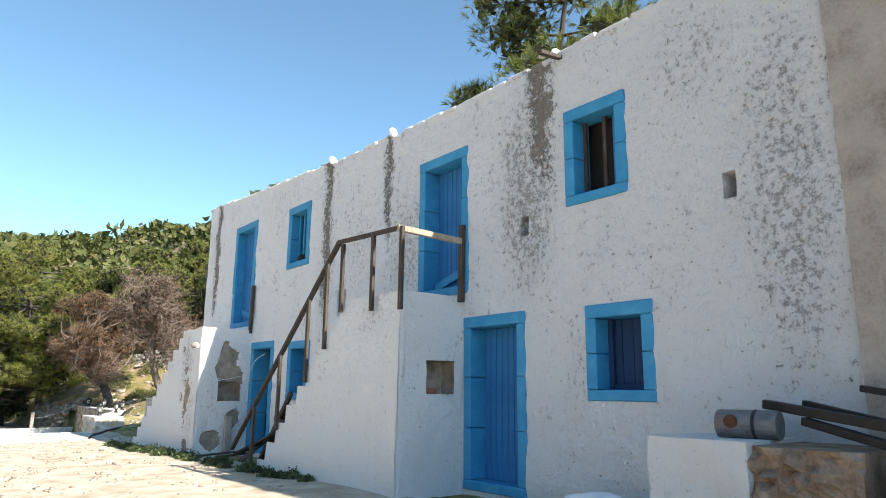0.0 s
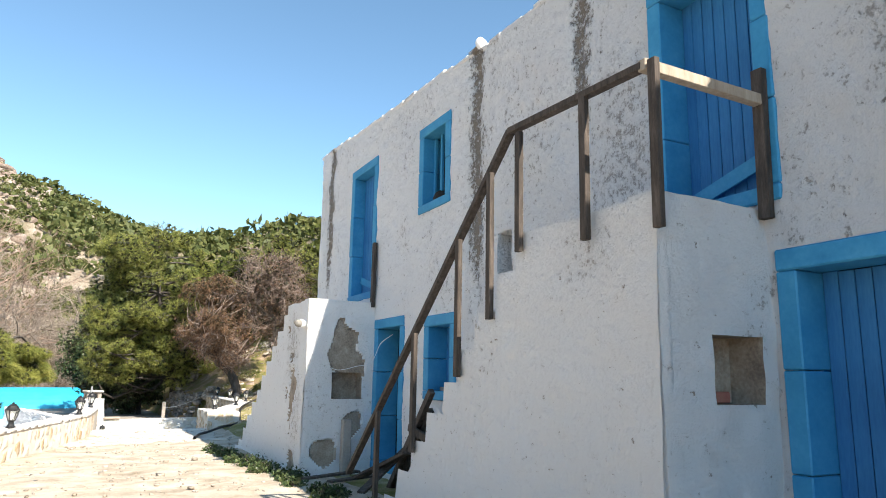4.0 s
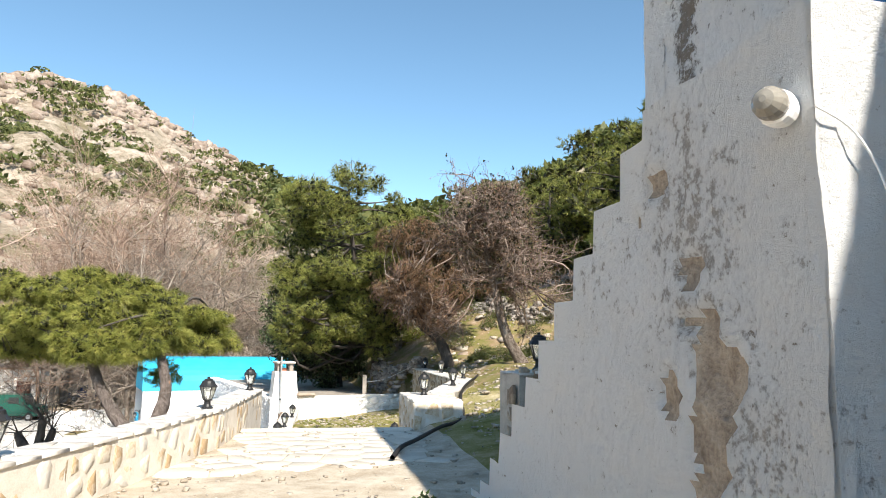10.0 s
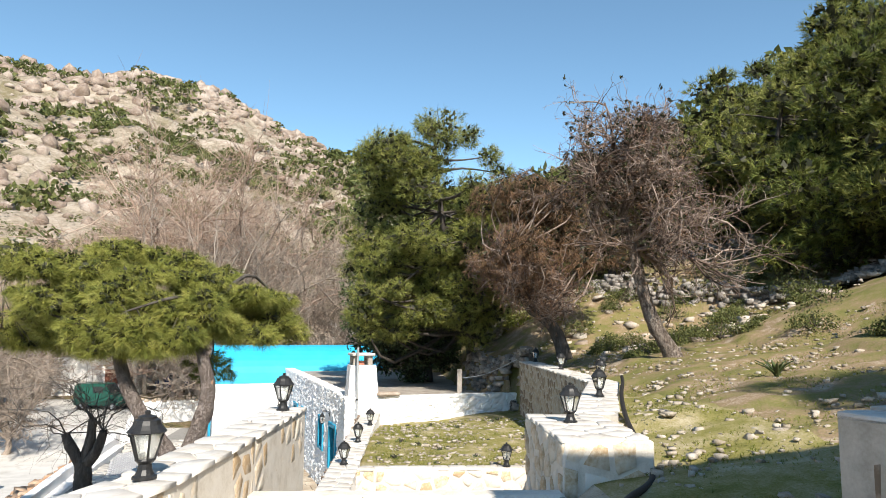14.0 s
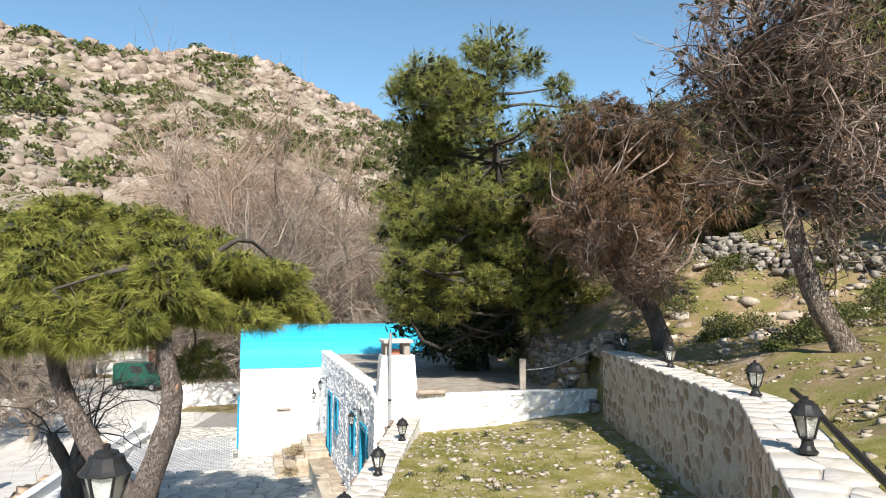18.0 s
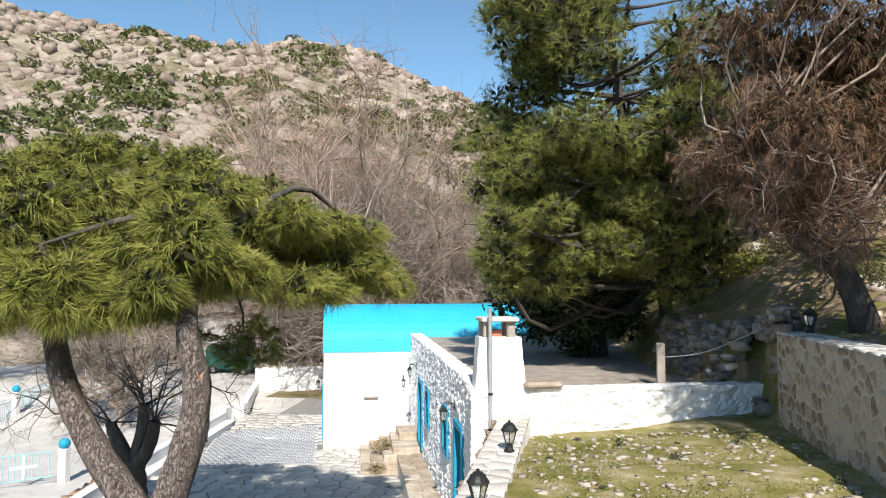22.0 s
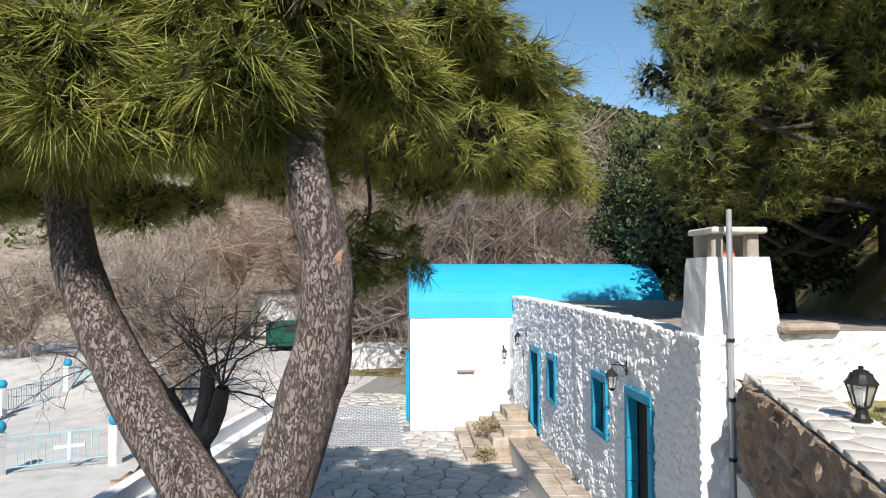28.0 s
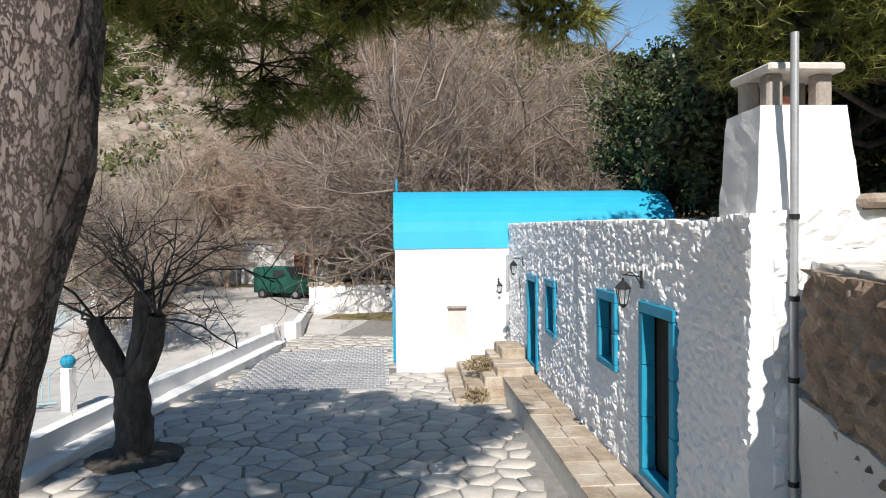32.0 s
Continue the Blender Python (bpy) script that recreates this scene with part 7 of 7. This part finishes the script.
for k, (a, b) in enumerate((((5.2, 13.0, 0.20), (5.9, 12.1, 0.75)), ((5.35, 13.2, 0.16), (5.5, 12.0, 0.60)), ((4.9, 13.1, 0.15), (5.7, 13.3, 0.17)), ((5.0, 12.2, 0.14), (5.9, 12.9, 0.55)), ((4.7, 13.6, 0.13), (5.6, 13.9, 0.15)))):
    tagged(part("loose_board", bar(a, b, 0.11, 0.03), dark_wood), "dark loose board at the foot of the wall", "board", "boards at the doorway")
tagged(part("concrete_stub", boxbm(5.52, 14.40, 0.0, 5.66, 14.52, 0.85, 0.012), cement), "pale concrete stub against the far stairs", "post")
hose = pipe("black_hose", [(4.35, 21.3, 0.05), (4.58, 22.12, 0.06), (4.89, 22.74, 0.07), (5.42, 23.73, 0.12), (5.98, 24.6, 0.16), (6.31, 26.2, 0.36), (6.53, 27.08, 0.46), (7.0, 28.6, 0.52), (7.64, 30.46, 0.56), (8.0, 31.6, 0.58)], 0.032, plastic_black, None, 8, 60)
tagged(hose, "thick black hose lying along the retaining wall", "hose")

nb = tagged(part("loose_brick", boxbm(5.50, 7.40, 1.365, 5.72, 7.52, 1.44, 0.008), MATS["red_brick"]), "broken red hollow brick lying in the stair niche", "brick")
# agave
ag = tagged(new("agave"), "small green agave rosette in the stony grass", "plant")
ag.location = (9.6, 28.78, garden_z(9.6, 28.78) - 0.02)
for k in range(15):
    a, t = k * 2.4, rng.uniform(0.35, 1.1)
    L = rng.uniform(0.26, 0.42)
    p = smooth_path([(0, 0, 0.02), (L * 0.45 * math.cos(a) * t, L * 0.45 * math.sin(a) * t, L * 0.5), (L * math.cos(a) * t, L * math.sin(a) * t, L * 0.75)], 6)
    w = np.array([0.03, 0.04, 0.036, 0.028, 0.016, 0.002])
    side = np.array([-math.sin(a), math.cos(a), 0])
    v = np.concatenate([p + side * w[:, None], p - side * w[:, None], p + np.array([0, 0, -0.015])])
    f = [(i, i + 1, i + 7, i + 6) for i in range(5)] + [(i, i + 12, i + 13, i + 1) for i in range(5)] + [(i + 6, i + 7, i + 13, i + 12) for i in range(5)]
    piece("leaf", fast("leaf", v, f, leaf_round, True), ag)

# ---------------------------------------------------------------- beyond the courtyard
def fence_post(x, y):
    z = ground_z(x, y) - 0.05
    e = tagged(new("fence_post"), "white fence post topped by a turquoise ball", "fence post", "fence posts with balls")
    e.location = (x, y, z)
    part("shaft", boxbm(-0.14, -0.14, 0, 0.14, 0.14, 1.2, 0.015), whitewash, e)
    bm = bmesh.new()
    bmesh.ops.create_uvsphere(bm, u_segments=14, v_segments=10, radius=0.19, matrix=Matrix.Translation((0, 0, 1.36)))
    part("ball", bm, cyan_paint, e)
    return z


def fence(a, b, cross=False):
    z = ground_z(*a)
    e = tagged(new("railing_panel"), "pale turquoise iron railing panel", "railing", "railings between the posts")
    A, B = Vector((*a, 0)), Vector((*b, 0))
    for h in (0.18, 1.02):
        part("rail", bar(A + Vector((0, 0, z + h)), B + Vector((0, 0, z + h)), 0.03, 0.03), MATS["pale_turquoise_iron"], e)
    n = int((B - A).length / 0.16)
    for i in range(1, n):
        q = A.lerp(B, i / n)
        part("picket", bar(q + Vector((0, 0, z + 0.18)), q + Vector((0, 0, z + 1.02)), 0.018, 0.018), MATS["pale_turquoise_iron"], e)
    if cross:
        m = A.lerp(B, 0.62)
        w = (B - A).normalized()
        part("cross_bar", bar(m + Vector((0, -0.03, z + 0.2)), m + Vector((0, -0.03, z + 1.0)), 0.09, 0.03), whitewash, e)
        part("cross_bar", bar(m - w * 0.4 + Vector((0, -0.03, z + 0.6)), m + w * 0.4 + Vector((0, -0.03, z + 0.6)), 0.03, 0.09), whitewash, e)


mat("pale_turquoise_iron", (0.25, 0.48, 0.55), (0.35, 0.58, 0.64), rough=0.5, bump=0.05)
POSTS = ((-15.3, 45.9), (-22.6, 52.3), (-23.2, 53.6), (-24.0, 58.0), (-26.4, 64.2), (-13.2, 47.9))
for q in POSTS:
    fence_post(*q)
fence((-15.1, 46.1), (-13.4, 47.7), True)
fence((-23.2, 53.8), (-24.0, 57.8))
fence((-24.1, 58.2), (-26.3, 64.0))
fence((-26, 49.2), (-22.7, 52.2))
rk = []
for k in range(70):
    x = -9.9 - rng.uniform(0, 1) ** 1.3 * 2.6
    y = rng.uniform(44, 57)
    x = lerp(y, (41.2, 46.3, 55.6), (-8.9, -10.0, -11.9)) - rng.uniform(0.1, 1.6)
    s = rng.uniform(0.1, 0.32)
    rk.append((angular(s) + np.array([x, y, ground_z(x, y) + s * 0.3]), KF))
tagged(piece("rubble_bank", fast("rubble_bank", *merge(rk), mat("orange_rubble", (0.30, 0.17, 0.10), (0.42, 0.27, 0.17), (0.5, 0.38, 0.28), rand=0.3))), "bank of orange-brown rubble beyond the curb", "rubble", kind="stuff")

van = tagged(new("green_van"), "dark green panel van parked beyond the courtyard", "van")
van.matrix_basis = pose(-18.1, 70.4, court_z(70) - 0.05, 0, 0, -8)
green_car = mat("dark_green_car_paint", (0.012, 0.075, 0.055), (0.02, 0.10, 0.075), rough=0.25, bump=0)
car_glass = mat("dark_car_glass", (0.02, 0.025, 0.025), (0.04, 0.045, 0.045), rough=0.08, bump=0)


def shell(profile, half, material, name, parent, bev=0.05):
    bm = bmesh.new()
    vs = [bm.verts.new((x, -half, z)) for x, z in profile]
    f = bm.faces.new(vs)
    r = bmesh.ops.extrude_face_region(bm, geom=[f])
    bmesh.ops.translate(bm, verts=[v for v in r["geom"] if isinstance(v, bmesh.types.BMVert)], vec=(0, 2 * half, 0))
    bmesh.ops.recalc_face_normals(bm, faces=bm.faces)
    bmesh.ops.bevel(bm, geom=bm.edges[:], offset=bev, segments=2, affect="EDGES")
    return part(name, bm, material, parent)


def wheel(parent, x, y):
    w = part("wheel", bmesh_wheel(0.30, 0.2), plastic_black, parent)
    w.matrix_basis = pose(x, y, 0.30, 90, 0, 0)
    part("rim", bmesh_wheel(0.18, 0.21), grey_metal, w)


def bmesh_wheel(r, t):
    return lathe([(r * 0.9, -t / 2), (r, -t / 3), (r, t / 3), (r * 0.9, t / 2)], 18)


shell([(-1.8, 0.35), (-1.8, 1.75), (-1.6, 1.9), (0.45, 1.9), (0.95, 1.2), (1.75, 1.0), (1.85, 0.75), (1.85, 0.35)], 0.78, green_car, "body", van)
for sx in (-1, 1):
    part("side_window", boxbm(-0.35, sx * 0.79 - 0.01, 1.25, 0.42, sx * 0.79 + 0.01, 1.72, 0.005), car_glass, van)
    for x in (-1.15, 1.2):
        wheel(van, x, sx * 0.72)
    part("headlight", boxbm(1.8, sx * 0.55 - 0.12, 0.72, 1.87, sx * 0.55 + 0.12, 0.88, 0.02), glass_lamp, van)
ws = part("windscreen", boxbm(-0.01, -0.68, -0.38, 0.01, 0.68, 0.38, 0.004), car_glass, van)
ws.matrix_basis = pose(0.74, 0, 1.55, 0, -36, 0)
part("bumper", boxbm(1.83, -0.78, 0.38, 1.93, 0.78, 0.55, 0.03), plastic_black, van)

bcar = tagged(new("blue_car"), "dark blue small car in the shade of the shelter", "car")
bcar.matrix_basis = pose(-15.6, 79.5, -4.1, 0, 0, 180)
blue_car = mat("dark_blue_car_paint", (0.01, 0.025, 0.09), (0.015, 0.04, 0.13), rough=0.25, bump=0)
shell([(-1.8, 0.3), (-1.8, 0.85), (-1.3, 0.95), (-0.8, 1.4), (0.5, 1.42), (1.0, 0.95), (1.7, 0.8), (1.8, 0.3)], 0.78, blue_car, "body", bcar)
for sx in (-1, 1):
    part("side_window", boxbm(-0.7, sx * 0.79 - 0.01, 0.95, 0.5, sx * 0.79 + 0.01, 1.3, 0.005), car_glass, bcar)
    for x in (-1.15, 1.15):
        wheel(bcar, x, sx * 0.72)

shed = tagged(new("white_outbuilding"), "plain whitewashed outbuilding with a brown door", "building")
part("wall", boxbm(-25.5, 78.0, -5, -18.6, 83, -1.3, 0.03), whitewash, shed)
part("roof", boxbm(-25.6, 77.9, -1.3, -18.5, 83.1, -1.1, 0.02), cement, shed)
part("door", boxbm(-21.2, 77.93, -4.4, -20.1, 78.0, -2.3, 0.01), mat("brown_door", (0.10, 0.03, 0.02), (0.16, 0.06, 0.04)), shed)
wd = part("window", boxbm(-19.6, 77.94, -3.2, -18.9, 78.0, -2.4, 0.01), dark_inside, shed)
part("window_frame", boxbm(-19.65, 77.92, -3.25, -18.85, 77.945, -3.19, 0.004), whitewash, wd)
shelter = tagged(new("shelter"), "open shelter with pale square pillars and flat roof", "shelter")
part("roof", boxbm(-19.4, 78.6, -1.35, -12.0, 83.5, -1.1, 0.02), cement, shelter)
for x in (-18.2, -16.8, -15.3, -13.8, -12.4):
    part("pillar", boxbm(x - 0.17, 78.7, -4.6, x + 0.17, 79.04, -1.35, 0.015), mat("tan_pillar", (0.45, 0.38, 0.3), (0.55, 0.48, 0.4)), shelter)
part("back_wall", boxbm(-19.3, 83.2, -4.8, -12.0, 83.5, -1.3, 0.01), cement, shelter)
ruin = tagged(new("white_ruin"), "low whitewashed building behind the leafless trees", "building")
part("wall", boxbm(-9.5, 75.0, -5, 2.5, 80, 1.4, 0.05), whitewash, ruin)
part("wall", boxbm(-6.0, 74.4, -5, -1.5, 75.2, 1.95, 0.05), whitewash, ruin)
for x in (-7.6, 0.4):
    part("window", boxbm(x, 74.93, -0.4, x + 0.8, 75.0, 0.7, 0.01), dark_inside, ruin)
for x, y, h in ((-21.5, 60.5, 5.5), (-26.0, 66.0, 6.0)):
    tagged(part("utility_pole", lathe([(0.08, -5.2), (0.06, -5.2 + h)], 8, centre=(x, y, 0)), grey_metal), "thin grey pole standing beyond the courtyard", "pole")


# ---------------------------------------------------------------- loose stones, grass, weeds
def scatter_stones(name, label, n, place, smin, smax, material):
    lst = []
    k = 0
    while len(lst) < n and k < n * 6:
        k += 1
        x, y, ok = place()
        if not ok:
            continue
        s = smin + (smax - smin) * rng.uniform() ** 3
        lst.append((angular(s, 0.6) + np.array([x, y, ground_z(x, y) + s * 0.15]), KF))
    tagged(piece(name, fast(name, *merge(lst), material)), label, "stones", kind="stuff")


def lawn_at():
    x, y = rng.uniform(2.95, 7.4), rng.uniform(31.35, 39.3)
    return x, y, x < lerp(y, (26.4, 31.4, 39.6), (5.0, 7.15, 7.25))


def garden_at():
    x, y = 5.9 + 9 * rng.uniform() ** 1.3, rng.uniform(21.8, 46)
    edge = lerp(y, (21, 24.6, 26.4, 28.6, 31.5, 39.4, 40, 46), (6.0, 5.8, 5.8, 6.75, 7.95, 8.0, 8.2, 8.2))
    return x, y, x > edge and not (y < 24 and x < 12 and abs(y - 21.3 - 0.26 * (x - 5.85)) < 0.4)


def terrace_at():
    x, y = rng.uniform(0.5, 6.0), rng.uniform(9, 25)
    return x, y, x > parapet_x(y) + 0.3 and not (x > 4.6 and y < 19.5)


pebble = mat("pale_pebbles", (0.24, 0.20, 0.15), (0.35, 0.30, 0.24), (0.46, 0.41, 0.35), scale=5, fine=40, rand=0.35)
scatter_stones("lawn_stones", "small pale stones in the lawn", 1300, lawn_at, 0.01, 0.06, pebble)
scatter_stones("slope_stones", "pale stones strewn over the stony grass", 3800, garden_at, 0.01, 0.06, pebble)
scatter_stones("terrace_pebbles", "pebbles on the gravel terrace", 1300, terrace_at, 0.008, 0.04, pebble)
scatter_stones("slope_rocks", "weathered rocks and fallen terrace stones on the slope", 620, lambda: (lambda x, y: (x, y, True))(rng.uniform(9, 20), rng.uniform(36, 50)), 0.04, 0.22, rock)


def blades(name, label, n, place, lo, hi, w, material):
    pts = []
    k = 0
    while len(pts) < n and k < n * 4:
        k += 1
        x, y, ok = place()
        if ok and noise.noise(Vector((x * 0.9, y * 0.9, 31))) > rng.uniform(-0.55, 0.35):
            pts.append((x, y, ground_z(x, y) - 0.005))
    c = np.array(pts)
    d = np.tile([0, 0, 1.0], (len(c), 1)) + 0.3 * rng.normal(size=c.shape)
    v, f = needle_arrays(c, unit(d), 4, (lo + hi) / 2, w, 0.45, 0.1, 0.0)
    tagged(piece(name, fast(name, v, f, material)), label, "grass", kind="stuff")


blades("lawn_grass", "short sparse grass of the lawn", 13000, lawn_at, 0.03, 0.06, 0.007, grass_mat)
blades("slope_grass", "patchy short grass on the slope", 16000, garden_at, 0.03, 0.07, 0.008, grass_mat)


def shrub(name, label, x, y, r, material=bush_mat, n=900, size=0.035, z=None):
    z = ground_z(x, y) if z is None else z
    b = in_ball(n, 0.55)
    b[:, 2] = np.abs(b[:, 2]) * 0.8
    c = np.array([x, y, z - 0.03]) + b * r * (1 + 0.3 * rng.normal(size=(n, 1)) * 0.5)
    out = []
    for k in range(10):
        e = np.array([x, y, z]) + in_ball(1)[0] * r * np.array([0.7, 0.7, 0.2]) + np.array([0, 0, r * 0.5])
        out.append(tube_arrays(np.array([(x, y, z - 0.05), (np.array((x, y, z)) + e) / 2, e]), [0.012, 0.009, 0.004], 4))
    plant(name, label, "shrub", [merge(out)], None, leaf_arrays(c, size), bark_dark, material, group="shrubs on the slope")


for x, y, r in ((9.7, 41.3, 0.6), (10.4, 40.0, 0.45), (9.6, 38.6, 0.35), (12.4, 36.5, 0.8), (13.1, 33.3, 0.6), (12.2, 38.3, 0.6), (11.6, 42.3, 0.7), (10.8, 43.6, 0.8), (14.6, 35.0, 0.7), (13.6, 38.2, 0.6), (11.2, 37.2, 0.4), (15.2, 31.2, 0.5), (12.9, 30.6, 0.35), (9.0, 44.5, 0.6), (14.0, 41.0, 0.9), (16.0, 38.5, 1.0), *((9.6 + 6.5 * ((k * 0.618) % 1.0), 35.4 + 8.0 * ((k * 0.414) % 1.0), 0.28 + 0.34 * ((k * 0.732) % 1.0)) for k in range(26))):
    shrub("shrub", "low green shrub on the stony slope", x, y, r)
for x, y, r in ((7.4, 45.6, 0.8), (8.2, 44.6, 0.7), (7.2, 47.5, 0.8), (7.9, 46.2, 0.7), (7.0, 49.0, 0.9), (8.4, 48.0, 0.8), (6.8, 50.5, 0.9)):
    shrub("grass_clump", "bright green lush ground cover on the bank", x, y, r, grass_mat, 1400, 0.05)
for x, y, r in ((4.75, 14.3, 0.22), (4.6, 15.2, 0.25), (4.55, 16.0, 0.28), (4.5, 16.9, 0.2), (4.8, 12.6, 0.2), (4.7, 11.2, 0.18), (4.45, 17.8, 0.22), (4.8, 10.2, 0.15), *((4.88 - 0.03 * k + 0.1 * math.sin(k * 2.1), 9.4 + 0.52 * k, 0.14 + 0.07 * math.sin(k * 1.3) ** 2) for k in range(19))):
    shrub("weed", "dark green weeds at the wall's foot", x, y, r, leaf_round, 350, 0.03)
for k in range(26):
    x, y, ok = lawn_at()
    if ok:
        shrub("weed", "small leafy weed in the lawn", x, y, rng.uniform(0.06, 0.14), leaf_round, 60, 0.025)

hq = HM @ Vector((8.0, 1.25, -4.2))
shrub("dry_plant", "straw-coloured dried plant on the courtyard steps", hq.x, hq.y, 0.42, mat_straw, 700, 0.045, hq.z)
hq = HM @ Vector((6.75, 1.5, -4.6))
shrub("dry_plant", "straw-coloured dried plant beside the courtyard steps", hq.x, hq.y, 0.3, mat_straw, 450, 0.04, hq.z)
# collapsed dry-stone terrace on the slope
for nm, ends, n in (("dry_stone_terrace", ((10.9, 44.2), (12.4, 42.2), (15.5, 39.6), (18.0, 37.5)), 900), ("dry_stone_terrace", ((12.5, 46.5), (14.5, 44.2), (17.5, 42.2)), 500), ("rubble_bank_face", ((7.75, 39.9), (7.1, 41.5), (6.5, 43.2), (6.35, 44.6)), 320), ("rubble_bank_face", ((7.3, 44.8), (7.9, 46.5), (8.3, 48.5), (8.6, 50.5)), 420)):
    lst = []
    line = smooth_path([(*q, 0.0) for q in ends], 40)
    for k in range(n):
        q = line[rng.integers(0, 40)] + np.array([*(0.16 * rng.normal(size=2)), 0])
        s = rng.uniform(0.06, 0.17)
        z = ground_z(q[0], q[1]) - 0.1 + rng.uniform(0, 1) * 0.75 * (0.5 + 0.5 * math.sin(q[0] * 1.7 + q[1]))
        lst.append((angular(s, 0.7) + np.array([q[0], q[1], z]), KF))
    tagged(piece(nm, fast(nm, *merge(lst), mat("grey_field_stone", (0.13, 0.115, 0.10), (0.24, 0.215, 0.19), (0.38, 0.345, 0.31), scale=3, fine=25, bump=0.8, dist=0.03, rand=0.35))), "tumbled dry-stone terrace wall on the slope" if nm == "dry_stone_terrace" else "broken pale stones on the earth bank", "wall" if nm == "dry_stone_terrace" else "rubble", kind="stuff")
